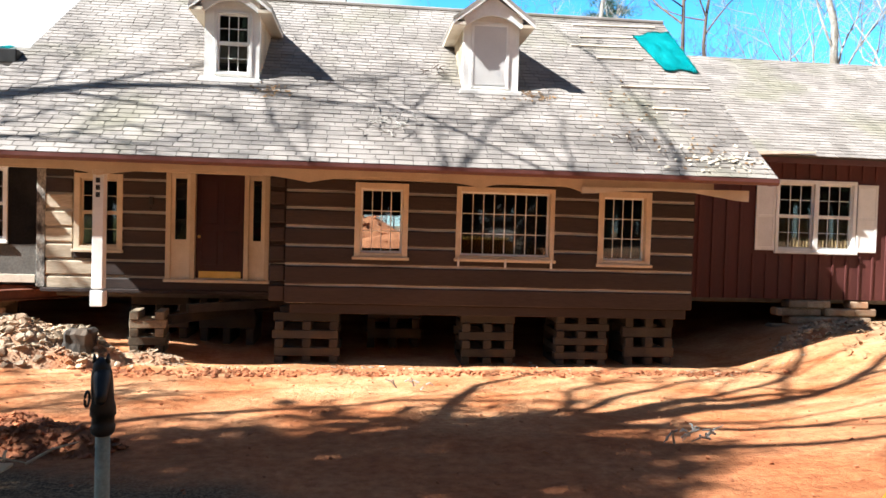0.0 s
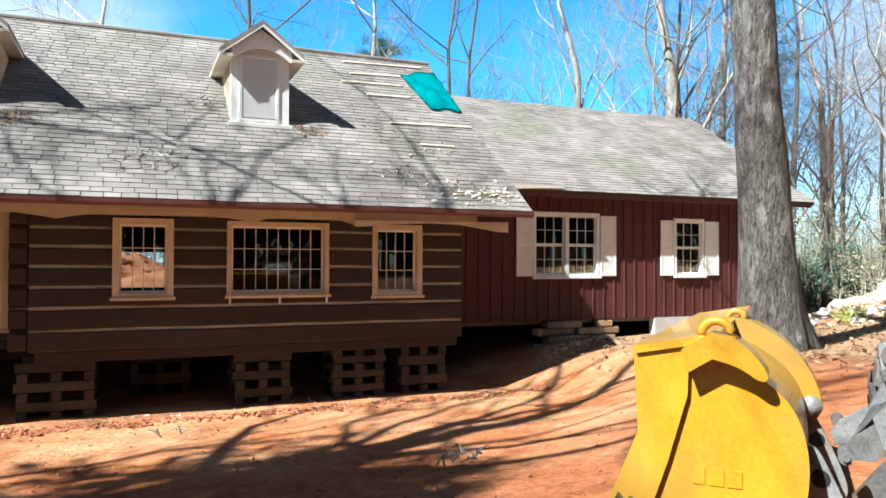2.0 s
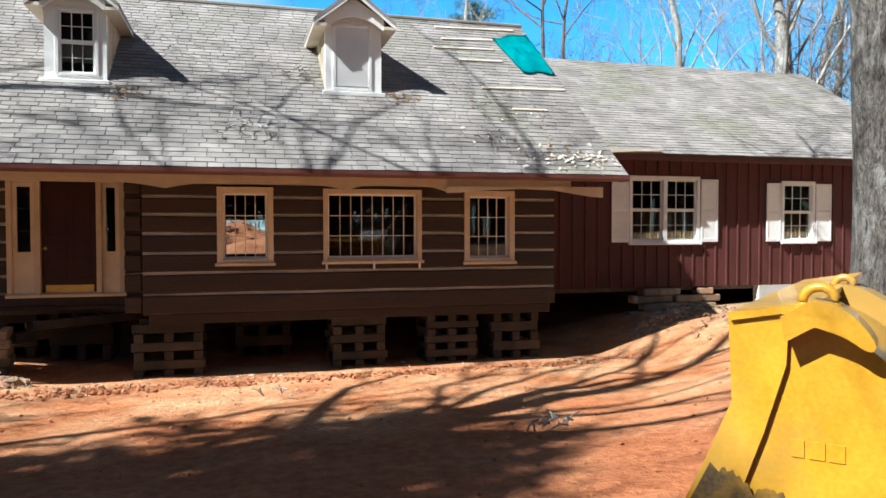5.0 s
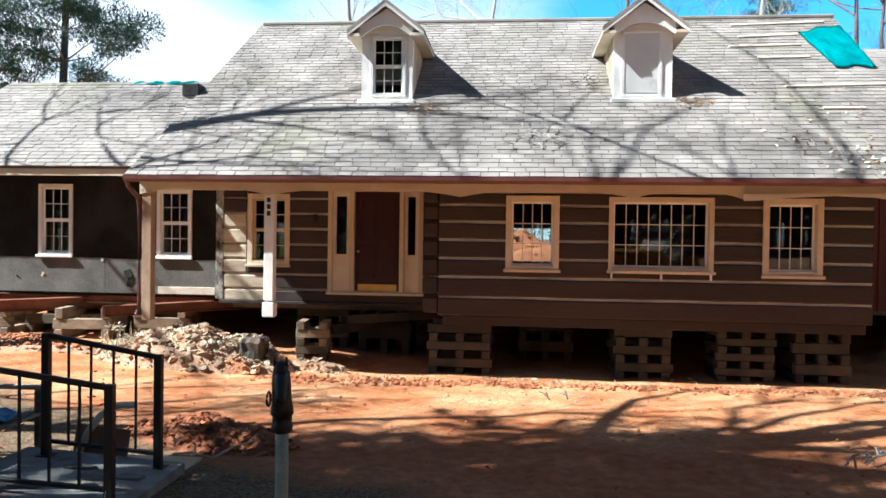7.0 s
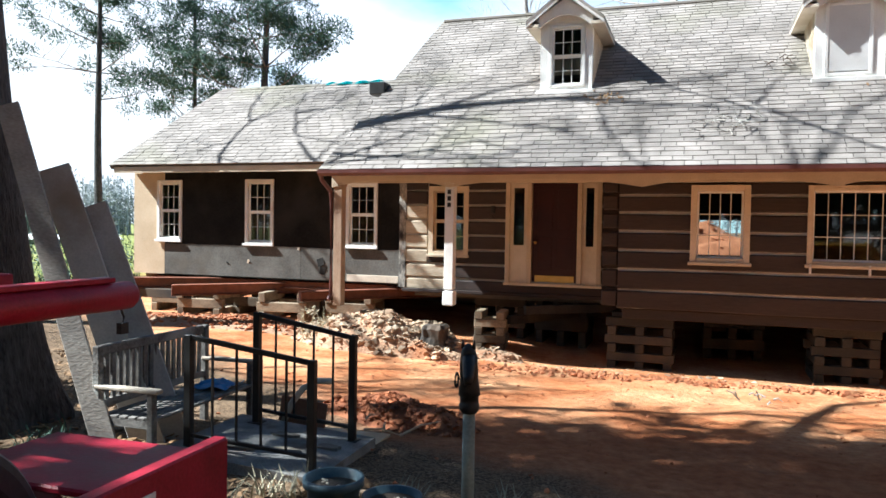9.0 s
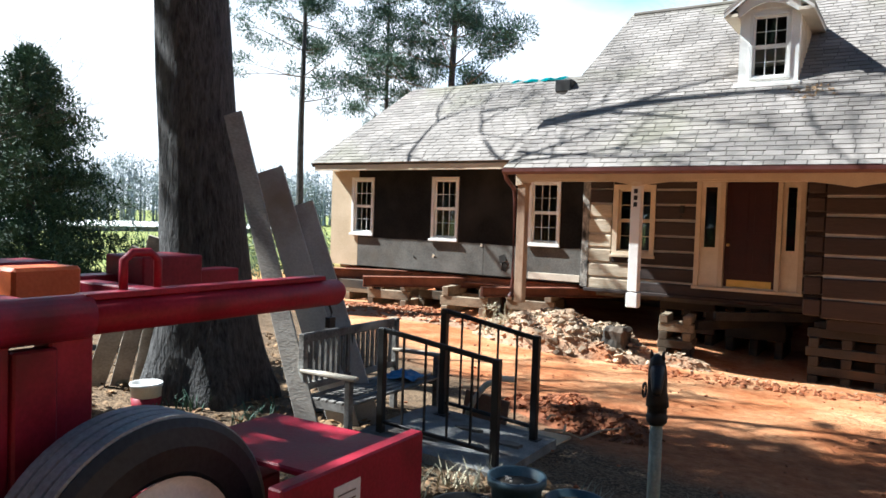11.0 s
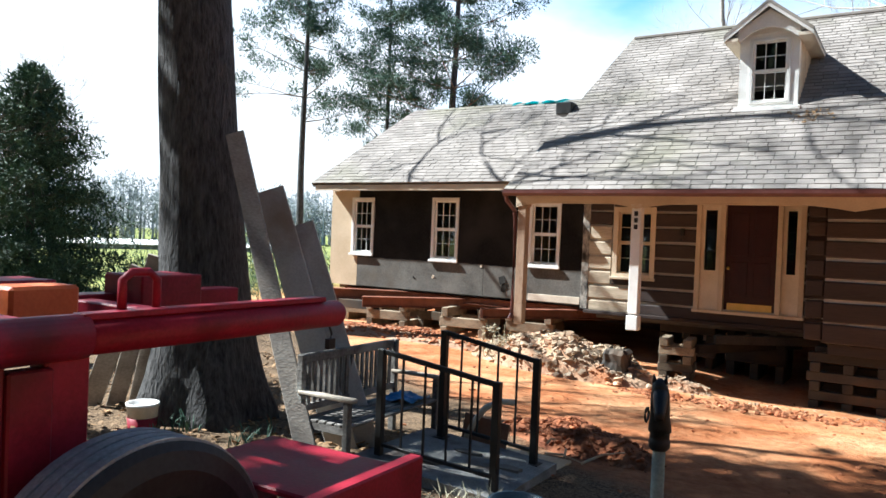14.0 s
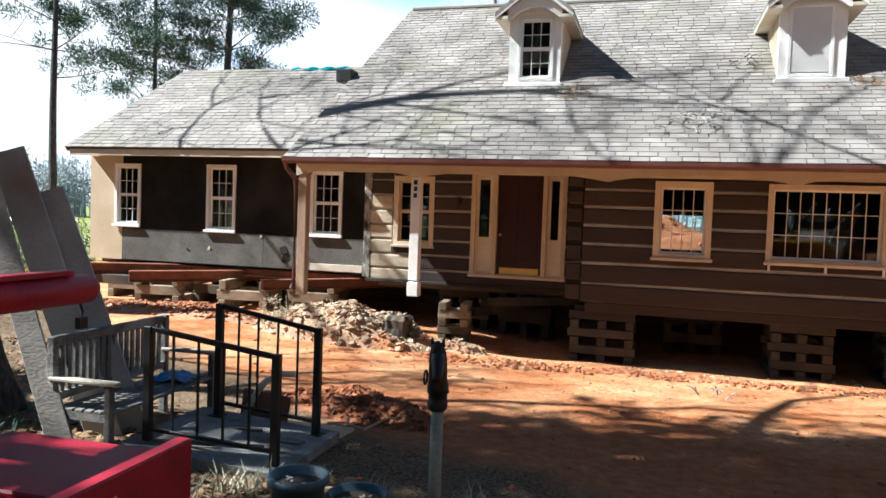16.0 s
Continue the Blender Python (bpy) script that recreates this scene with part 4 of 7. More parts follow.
    window(house, win[0] - 0.03, win[1] + 0.03, win[2] - 0.03, win[3] + 0.03, y - 0.005, cols, rows, M_WHITE, M_WHITE, 0.06, 0.02, "white dormer sash window", sill=False)


dormer(-3.03, -2.04, 4.25, 6.17, 14.0, (-2.83, -2.2, 4.40, 5.52), 3, 4)
dormer(1.75, 2.82, 4.26, 6.20, 14.0, (1.92, 2.60, 4.38, 5.56), 3, 2)
part("window_screen", boxes(((1.95, 13.985, 4.42), (2.57, 13.99, 5.53))), M_SCREEN, house, "pale insect screen")
part("window_blind", boxes(((1.93, 14.12, 4.4), (2.59, 14.13, 5.56))), M_CONC, house, "pale drawn blind")
part("window_blind", boxes(((-2.82, 14.12, 4.62), (-2.21, 14.13, 5.0))), M_CREAM, house, "pale half blind")

# ---- things lying on the roofs ----
def on_roof(x, y, up=0.03):
    return Vector((x, y, EAVE_Z + (y - EAVE_Y) * (RIDGE_Z - EAVE_Z) / (RIDGE_Y - EAVE_Y))) + ROOF_N * up


ROOF_N = Vector((0, -(RIDGE_Z - EAVE_Z), RIDGE_Y - EAVE_Y)).normalized()
for x0, y0, x1, y1 in ((4.61, 16.80, 6.61, 16.90), (4.63, 16.28, 5.89, 16.36), (4.34, 15.88, 5.78, 15.93), (4.78, 15.42, 5.80, 15.45), (4.97, 14.39, 6.85, 14.45), (5.39, 13.70, 6.11, 13.70)):
    t = thing("roof_batten", on_roof(x0, y0), "pale wooden batten nailed across the shingles", "batten", "battens on the roof")
    bm = bmesh.new()
    bar(bm, on_roof(x0, y0, 0.035), on_roof(x1, y1, 0.035), 0.07, 0.03, 0.004, ROOF_N)
    part("batten", bm, M_BATTEN, t)
tarp = thing("tarp", on_roof(6.3, 15.7), "teal plastic tarp patching the roof corner", "tarp")
bm = bmesh.new()
n = 16
q = [[None] * (n + 1) for _ in range(n + 1)]
for i in range(n + 1):
    for j in range(n + 1):
        u, v = i / n, j / n
        x = (5.9 + 0.98 * u) + 0.0 * v + (0.22 * (1 - v) * (1 - u))
        y = 15.05 + (16.45 - 15.05) * v + 0.3 * u * v - 0.05 * math.sin(u * 9)
        q[i][j] = bm.verts.new(on_roof(x, y, 0.05 + 0.035 * noise.noise((u * 5, v * 5, 3)) + 0.02 * noise.noise((u * 13, v * 11, 8))))
for i in range(n):
    for j in range(n):
        bm.faces.new((q[i][j], q[i + 1][j], q[i + 1][j + 1], q[i][j + 1]))
bmesh.ops.solidify(bm, geom=bm.faces, thickness=0.004)
part("sheet", bm, M_TARP, tarp, "", True)
bm = bmesh.new()
for i in range(13):
    y = 16.62 + 0.02 * math.sin(i)
    z = 5.16 + 0.02 * math.sin(i * 2.1)
    a = bm.verts.new((-9.1 + i * 0.13, 16.66 + 0.03 * math.sin(i * 1.3), 5.205)), bm.verts.new((-9.1 + i * 0.13, 16.82, 5.30 + 0.02 * math.sin(i * 1.9)))
    if i:
        bm.faces.new((p[0], a[0], a[1], p[1]))
    p = a
bmesh.ops.solidify(bm, geom=bm.faces, thickness=-0.01)
t = thing("tarp", (-8.2, 16.7, 5.2), "teal tarp folded over the wing's ridge", "tarp")
part("sheet", bm, M_TARP, t)
t = thing("roof_box", (-6.4, 14.4, 4.5), "dark flashing box at the step between the roofs", "flashing")
part("box", boxes(((-6.74, 14.2, 4.44), (-6.38, 14.55, 4.70)), bevel=0.02), M_BLACK, t)


def twig_heap(name, x, y, r, n, seed, label, mat, on):
    rnd = random.Random(seed)
    t = thing(name, on(x, y), label, "debris")
    for k in range(n):
        bm = bmesh.new()
        a = rnd.uniform(0, 6.283)
        p = on(x + rnd.gauss(0, r * 0.5), y + rnd.gauss(0, r * 0.3), rnd.uniform(0.03, 0.14))
        d = Vector((math.cos(a), math.sin(a) * 0.6, 0)) * rnd.uniform(0.2, 0.8) * r
        e = on(p.x + d.x, p.y + d.y, rnd.uniform(0.03, 0.2))
        tube(bm, [p, p.lerp(e, 0.5) + Vector((0, 0, 0.03)), e], [0.013, 0.01, 0.005], 5)
        part("twig", bm, mat, t)
    return t


twig_heap("branch_litter", 0.35, 12.85, 0.5, 22, 3, "fallen dead branch lying on the shingles", M_TWIG, on_roof)
twig_heap("branch_litter", 1.21, 14.54, 0.25, 8, 4, "dead twigs lying on the shingles", M_TWIGD, on_roof)
twig_heap("branch_litter", 4.56, 12.71, 0.25, 8, 5, "dead twigs lying on the shingles", M_TWIGD, on_roof)


def roof_litter(name, label, category, spots, size, mat, seed):
    """Small flat scraps caught on the shingles."""
    rnd = random.Random(seed)
    vs, fs = [], []
    for x, y, sx, sy, n in spots:
        for k in range(n):
            px, py = x + rnd.gauss(0, sx), y + rnd.gauss(0, sy)
            m = Matrix.Translation(on_roof(min(px, 6.8), max(py, 11.98), 0.04)) @ pose(0, 0, 0, 37 + rnd.uniform(-25, 25), rnd.uniform(-25, 25), 0) @ Matrix.Rotation(rnd.uniform(0, 6.28), 4, "Z") @ Matrix.Scale(size * rnd.uniform(0.5, 1.3), 4)
            b = len(vs)
            vs += [tuple(m @ Vector(q)) for q in ((-1, 0, 0), (-0.3, -0.5, 0.15), (0.6, -0.4, 0.1), (1, 0, 0.3), (0.5, 0.5, 0.1), (-0.4, 0.45, 0.2))]
            fs.append(tuple(range(b, b + 6)))
    me = bpy.data.meshes.new(name)
    me.from_pydata(vs, [], fs)
    me.materials.append(mat)
    tagged(new(name, me), label, category, kind="stuff")


roof_litter("roof_leaves", "dry pale leaves caught on the roof near the eave", "leaves", ((5.9, 12.4, 0.5, 0.25, 60), (5.0, 13.6, 0.8, 0.6, 60), (3.1, 13.9, 0.15, 0.1, 60), (-1.75, 13.7, 0.2, 0.1, 60)), 0.035, M_LEAF, 31)
roof_litter("roof_chips", "pale torn scraps lying on the roof near the eave", "scraps", ((6.0, 12.25, 0.45, 0.15, 60), (5.2, 12.9, 0.6, 0.4, 12)), 0.05, M_CREAM, 32)

# ---- cribs under the house ----
def crib(x, y, w, layers, z0, h=0.15, turn=0, mat=None, label="stacked timber crib holding up the house"):
    """Cross-stacked square timbers."""
    t = thing("timber_crib", (x, y, z0), label, "crib", "timber cribs under the house", turn=turn)
    rnd = random.Random(int(x * 100))
    for i in range(layers):
        for s in ((-1, 1) if i % 2 or mat else (-1, 0, 1)):
            o = s * (w / 2 - 0.1)
            j = rnd.uniform(-0.03, 0.03)
            if i % 2:
                bm = boxes(((-w / 2 + j, o - 0.075, i * h), (w / 2 + j, o + 0.075, i * h + h - 0.004)), bevel=0.01)
            else:
                bm = boxes(((o - 0.075, -w / 2 + j, i * h), (o + 0.075, w / 2 + j, i * h + h - 0.004)), bevel=0.01)
            part("timber", bm, mat or M_CRIB_SHADED, t, keep_world=False)
    return t


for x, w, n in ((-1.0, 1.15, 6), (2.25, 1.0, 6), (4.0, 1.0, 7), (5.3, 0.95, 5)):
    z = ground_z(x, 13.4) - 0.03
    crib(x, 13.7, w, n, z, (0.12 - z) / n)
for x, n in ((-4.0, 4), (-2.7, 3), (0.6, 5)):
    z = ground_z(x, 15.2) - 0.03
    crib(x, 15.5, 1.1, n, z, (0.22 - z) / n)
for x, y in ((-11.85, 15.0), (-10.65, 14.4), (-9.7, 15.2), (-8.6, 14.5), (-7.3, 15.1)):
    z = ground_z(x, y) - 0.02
    crib(x, y - 0.25, 1.1, 3, z, (0.18 - z) / 3, 8, M_CRIB_LIT, label="low timber crib under the tar-papered wing")
# low pale crib and dark pier stub beside the porch post
z = ground_z(-3.75, 13.6) - 0.03
crib(-3.8, 13.6, 0.62, 5, z, 0.15, 6, M_CRIB_LIT, label="low pale timber crib under the porch edge")
t = thing("pier_stub", (-4.3, 11.75, ground_z(-4.3, 11.75)), "dark cut stub of masonry pier in the rubble", "pier")
bm = boxes(((-4.52, 11.55, ground_z(-4.3, 11.75) - 0.1), (-4.12, 11.95, -0.03)), bevel=0.05)
bmesh.ops.subdivide_edges(bm, edges=bm.edges, cuts=3, use_grid_fill=True)
for v in bm.verts:
    v.co += Vector((noise.noise(v.co * 7), noise.noise(v.co * 7 + Vector((9, 0, 0))), noise.noise(v.co * 7 + Vector((0, 9, 0))))) * 0.05
part("stub", bm, M_CRIB_SHADED, t)
# steel and timber carrying beams
for name, p, q, w, h, mat, label in (
        ("steel_beam", (-12.7, 13.3, 0.28), (-9.6, 14.9, 0.28), 0.2, 0.24, M_RUST, "rusty steel carrying beam on the cribs"),
        ("steel_beam", (-10.8, 13.0, 0.20), (-7.95, 15.2, 0.24), 0.2, 0.24, M_RUST, "rusty steel carrying beam on the cribs"),
        ("steel_beam", (-7.6, 12.9, 0.22), (-5.2, 15.4, 0.24), 0.2, 0.2, M_RUST, "rusty steel carrying beam on the cribs"),
        ("steel_beam", (-12.5, 14.45, 0.31), (-6.1, 14.45, 0.31), 0.16, 0.16, M_RUST, "long rusty beam below the wing wall"),
        ("timber_beam", (-12.4, 13.6, 0.05), (-10.9, 13.7, 0.05), 0.2, 0.2, M_CRIB_SHADED, "loose timber beam on the ground"),
        ("timber_beam", (-3.2, 13.8, 0.08), (-1.6, 14.7, 0.12), 0.16, 0.16, M_CRIB_SHADED, "rough timber stub under the porch"),
        ("timber_beam", (-3.5, 13.7, -0.12), (-2.0, 15.5, -0.05), 0.18, 0.16, M_CRIB_SHADED, "rough timber stub under the porch")):
    bm = bmesh.new()
    bar(bm, p, q, w, h, 0.008)
    if name == "steel_beam":
        for f in [f for f in bm.faces if abs(f.normal.z) < 0.1 and f.calc_area() > 0.1]:
            r = bmesh.ops.inset_region(bm, faces=[f], thickness=0.025)
            bmesh.ops.translate(bm, verts=f.verts, vec=f.normal * -0.07)
    t = thing(name, p, label, "beam", "carrying beams")
    part("beam", bm, mat, t)
tagged(part("foundation", boxes(((12.2, 14.98, -0.6), (16.6, 15.2, 0.35))), M_CONC), "pale block foundation of the red wing", "foundation", kind="structure")


# Unseen walls added to close the crawl space and keep it dark.
tagged(part("foundation", boxes(((-5.93, 21.85, -1.2), (5.97, 22.0, 0.3)), ((-12.98, 19.85, -1.2), (-5.95, 20.0, 0.44)), ((5.98, 23.25, -1.2), (16.6, 23.4, 0.36)), ((5.8, 15.3, -1.2), (5.95, 21.84, 0.3)), ((16.42, 15.21, -1.2), (16.6, 23.24, 0.36))), M_UNLIT), "unseen dark wall added to darken the crawl space", "foundation", kind="structure")


def foundation_stones():
    t = thing("stone_pier", (9.9, 15.1, -0.3), "stone pier under the red wing", "pier")
    rnd = random.Random(5)
    for k in range(26):
        x, z = rnd.uniform(9.0, 11.0), rnd.choice((-0.35, -0.18, 0.0, 0.17))
        s = rnd.uniform(0.2, 0.34)
        bm = boxes(((x - s, 14.9 + rnd.uniform(0, 0.12), z), (x + s, 15.25, z + 0.165)), bevel=0.03)
        part("stone", bm, M_ROCK, t)


foundation_stones()


# ---- rubble, clods and loose stones ----
def stone_mesh(rnd, s):
    """An angular broken lump: the hull of a few random points."""
    bm = bmesh.new()
    sx, sy, sz = rnd.uniform(0.8, 1.4), rnd.uniform(0.6, 1.0), rnd.uniform(0.4, 0.75)
    for k in range(11):
        d = Vector((rnd.gauss(0, 1), rnd.gauss(0, 1), rnd.gauss(0, 1)))
        d /= max(abs(d.x), abs(d.y), abs(d.z)) ** 0.6 * d.length ** 0.4
        bm.verts.new((d.x * s * sx, d.y * s * sy, d.z * s * sz))
    r = bmesh.ops.convex_hull(bm, input=bm.verts)
    bmesh.ops.delete(bm, geom=list({v for v in r["geom_interior"] + r["geom_unused"] if isinstance(v, bmesh.types.BMVert)}), context="VERTS")
    return bm


STONES = [mesh_of("stone", stone_mesh(random.Random(k), 1.0), M_ROCK) for k in range(6)]


def rubble(name, label, cx, cy, rx, ry, h, n, smin, smax, seed, mat_field, parts=120, field=900, turn=0):
    """A heap: a mound of joined rubble with single stones on it."""
    rnd = random.Random(seed)
    t = thing(name, (cx, cy, ground_z(cx, cy)), label, "rubble")

    def top(u, v):
        return h * max(0.0, 1 - u * u - v * v) ** 0.7 * (0.75 + 0.5 * noise.noise((u * 2.5 + seed, v * 2.5, 1)))
    ca, sa = math.cos(radians(turn)), math.sin(radians(turn))

    def at(u, v):
        x, y = u * rx, v * ry
        return cx + ca * x - sa * y, cy + sa * x + ca * y
    bm = bmesh.new()
    g = 28
    grid = [[None] * (g + 1) for _ in range(g + 1)]
    for i in range(g + 1):
        for j in range(g + 1):
            u, v = i / g * 2.3 - 1.15, j / g * 2.3 - 1.15
            x, y = at(u, v)
            k = top(u, v)
            grid[i][j] = bm.verts.new((x, y, ground_z(x, y) + k - 0.08 + 0.03 * noise.noise((x * 5, y * 5, 2)) * (k > 0.01)))
    for i in range(g):
        for j in range(g):
            bm.faces.new((grid[i][j], grid[i + 1][j], grid[i + 1][j + 1], grid[i][j + 1]))
    part("mound", bm, mat_field if name.startswith("clay") else M_FILL, t, "clay and stone fill", True)
    vs, fs = [], []
    for k in range(field + parts):
        u, v = rnd.gauss(0, 0.45), rnd.gauss(0, 0.45)
        if u * u + v * v > 1.2:
            continue
        x, y = at(u, v)
        s = (smin + (smax - smin) * rnd.random() ** 2.5 * 1.6) * (1.0 if k >= parts else 1.15)
        z = ground_z(x, y) + top(u, v) - 0.065 - s * 0.1
        m = pose(x, y, z, rnd.uniform(-30, 30), rnd.uniform(-30, 30), rnd.uniform(0, 360)) @ Matrix.Scale(s, 4)
        src = STONES[k % 6]
        if k < parts:
            ob = part("stone", src, None, t)
            ob.matrix_basis = m
        else:
            b = len(vs)
            vs += [tuple(m @ w.co) for w in src.vertices]
            fs += [tuple(b + q for q in p.vertices) for p in src.polygons]
    tagged(part("rubble_field", mesh_raw("rubble_field", vs, fs, mat_field, False), None, t), kind="stuff")
    return t



# ---- wheel loader ----
HEAD = Vector((-0.6606, 0.7507, 0))
SIDE = Vector((0.7507, 0.6606, 0))       # across the machine, away from the drive's middle
loader = thing("wheel_loader", (3.6, 1.6, 0.12), "yellow wheel loader with muddy tyres, bucket tipped down", "loader")
LM = Matrix((HEAD, -SIDE, Vector((0, 0, 1)))).transposed().to_4x4()


def side_prism(outline, p0, p1):
    """Outline of (ahead, height) pairs pushed across the machine from p0 to p1."""
    bm = prism(bmesh.new(), outline, -p0, -p1, "y")
    bmesh.ops.transform(bm, matrix=LM, verts=bm.verts)
    bmesh.ops.recalc_face_normals(bm, faces=bm.faces)
    return bm


def lp(u, p, z):
    return HEAD * u + SIDE * p + Vector((0, 0, z))


OUT = [(0.57, 1.33), (0.55, 0.95), (0.66, 0.68), (0.76, 0.45), (0.90, 0.10), (0.72, 0.05), (0.25, 0.12), (0.02, 0.28), (-0.09, 0.52), (-0.14, 0.72), (-0.15, 0.90), (-0.10, 1.10), (0.05, 1.24), (0.22, 1.33)]


def rounded(pts, first, last, steps=3):
    """Chaikin-rounds the run of corners first..last of an outline."""
    mid = [Vector(p) for p in pts[first:last + 1]]
    for _ in range(steps):
        mid = [mid[0]] + [q for a, b in zip(mid, mid[1:]) for q in (a.lerp(b, 0.25), a.lerp(b, 0.75))] + [mid[-1]]
    return pts[:first] + [tuple(p) for p in mid] + pts[last + 1:]


OUT = rounded(OUT, 5, 13, 2)
bucket = part("bucket", side_prism(OUT, 3.55, 3.585), M_YEL, loader, "yellow bucket with worn, muddy lower edge")
part("end_plate", side_prism(OUT, 5.95, 5.985), M_YEL, bucket)
back = OUT[5:]
back_in = rounded([(0.24, 1.30), (0.08, 1.21), (-0.07, 1.08), (-0.12, 0.90), (-0.11, 0.73), (-0.06, 0.54), (0.04, 0.31), (0.26, 0.15), (0.72, 0.075)], 0, 8, 2)
part("shell", side_prism(back + back_in, 3.57, 5.96), M_YEL, bucket)
part("cutting_edge", side_prism([(0.70, 0.03), (0.98, 0.02), (0.99, 0.04), (0.72, 0.075)], 3.53, 6.0), M_STEEL, bucket, "worn steel cutting edge")
part("side_cutter", side_prism([(0.585, 1.345), (0.565, 0.95), (0.675, 0.68), (0.775, 0.45), (0.92, 0.08), (0.70, 0.08), (0.55, 0.47), (0.43, 0.83), (0.345, 1.13), (0.34, 1.26), (0.36, 1.345)], 3.52, 3.55), M_YEL, bucket)
RIB = [(0.36, 1.345), (0.34, 1.24), (0.23, 1.31), (0.10, 1.27), (-0.02, 1.17), (-0.11, 1.02), (-0.13, 0.90), (-0.20, 0.88), (-0.22, 1.00), (-0.15, 1.18), (-0.02, 1.32), (0.13, 1.40), (0.24, 1.42)]
CAP = [(0.36, 1.345), (0.34, 1.24), (0.23, 1.31), (0.12, 1.28), (0.03, 1.215), (0.00, 1.25), (0.07, 1.35), (0.15, 1.405), (0.24, 1.42)]
for p, line in ((3.44, rounded(CAP, 2, 7, 2)), (4.50, rounded(RIB, 2, 11, 2))):
    rib = part("top_rib", side_prism(line, p, p + 0.17), M_YEL, bucket)
    if p > 4:
        bm = bmesh.new()
        rod(bm, lp(-0.165, p - 0.02, 0.96), lp(-0.165, p + 0.19, 0.96), 0.055, n=20)
        part("pin_boss", bm, M_STEELW, rib, "worn grey pin boss", True)
part("spill_plate", side_prism([(0.57, 1.31), (0.22, 1.38), (0.22, 1.41), (0.585, 1.345)], 3.5, 5.98), M_YEL, bucket)
for p, er, ez_ in ((3.52, 0.066, 1.405), (4.63, 0.05, 1.40)):
    bm = bmesh.new()
    pts = [lp(0.22 + er * math.cos(a), p, ez_ + er * math.sin(a)) for a in [k * 6.2832 / 18 for k in range(19)]]
    tube(bm, pts, [0.02] * 19, 8)
    part("lifting_eye", bm, M_YEL, bucket, "yellow lifting eye", True)
# raised maker's mark, as bars
for k, (u, w) in enumerate(((0.30, 0.05), (0.225, 0.06), (0.15, 0.06))):
    bm = side_prism([(u - w / 2, 0.735), (u + w / 2, 0.735), (u + w / 2, 0.81), (u - w / 2, 0.81)], 3.545, 3.5505)
    part("maker_mark", bm, M_YEL, bucket)
# Mud sheet; its dark tone also takes in the shade low on the bucket.
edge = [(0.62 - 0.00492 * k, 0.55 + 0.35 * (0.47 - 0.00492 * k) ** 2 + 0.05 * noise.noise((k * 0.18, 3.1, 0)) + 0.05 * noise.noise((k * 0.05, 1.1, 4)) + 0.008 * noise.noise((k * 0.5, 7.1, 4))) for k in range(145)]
part("mud", side_prism([(0.885, 0.11), (0.72, 0.055), (0.25, 0.125), (0.03, 0.285), (-0.08, 0.52)] + edge[::-1] + [(0.655, 0.66), (0.755, 0.45)], 3.512, 3.519), M_DIRTY, bucket, "dried mud, its tone deepened by shade")
# coupler
for p in (3.74, 4.55):
    c = part("coupler_plate", side_prism(rounded([(-0.07, 0.86), (-0.10, 0.92), (-0.17, 0.91), (-0.21, 0.85), (-0.33, 0.58), (-0.34, 0.48), (-0.28, 0.42), (-0.19, 0.41), (-0.15, 0.47)], 0, 8, 2), p, p + 0.035), M_STEELW, loader, "worn grey coupler plate")
    for u, z, r in ((-0.13, 0.86, 0.04), (-0.27, 0.49, 0.05), (-0.29, 0.88, 0.032)):
        bm = bmesh.new()
        rod(bm, lp(u, p - 0.03, z), lp(u, p + 0.08, z), r, n=16)
        rod(bm, lp(u, p - 0.045, z), lp(u, p - 0.028, z), r * 0.5, n=6)
        part("pin", bm, M_STEEL, c)
    # Black discs stand in for the dark inside the plate's openings.
    for u, z in ((-0.19, 0.77), (-0.22, 0.57)):
        bm = bmesh.new()
        rod(bm, lp(u, p - 0.004, z), lp(u, p + 0.002, z), 0.04, n=16)
        part("hole", bm, M_BLACK, c)
lever = part("tilt_lever", side_prism([(-0.44, 1.34), (-0.50, 1.37), (-0.56, 1.34), (-0.57, 1.24), (-0.50, 1.10), (-0.50, 1.02), (-0.56, 0.90), (-0.53, 0.84), (-0.46, 0.86), (-0.40, 1.05), (-0.28, 0.97), (-0.24, 0.91), (-0.26, 0.86), (-0.32, 0.88), (-0.41, 1.06), (-0.46, 1.16)], 4.05, 4.11), M_STEELW, loader, "worn grey tilt lever")
for u, z, r in ((-0.50, 1.30, 0.05), (-0.485, 1.21, 0.035), (-0.51, 0.90, 0.04)):
    bm = bmesh.new()
    rod(bm, lp(u, 4.01, z), lp(u, 4.14, z), r, n=16)
    part("pin", bm, M_STEEL, lever)
for p in (4.0, 5.3):
    arm = part("lift_arm", side_prism([(-2.4, 2.55), (-1.42, 1.90), (-1.05, 1.62), (-0.78, 1.18), (-0.42, 0.74), (-0.33, 0.62), (-0.33, 0.50), (-0.52, 0.50), (-0.66, 0.60), (-0.98, 1.02), (-1.2, 1.42), (-1.44, 1.50), (-2.4, 2.1)], p + 0.02, p + 0.1), M_STEEL, loader, "mud-worn lift arm")
panel = part("arm_panel", side_prism([(-2.4, 2.53), (-1.42, 1.89), (-1.02, 1.61), (-1.08, 1.49), (-1.44, 1.53), (-2.4, 2.15)], 4.0, 4.015), M_BLACK, loader, "black panel with white lettering")
part("arm_stripe", side_prism([(-2.4, 2.12), (-1.44, 1.51), (-1.09, 1.47), (-1.12, 1.40), (-1.44, 1.42), (-2.4, 2.0)], 4.0, 4.012), M_YEL, loader)
fc = bpy.data.curves.new("marking", "FONT")
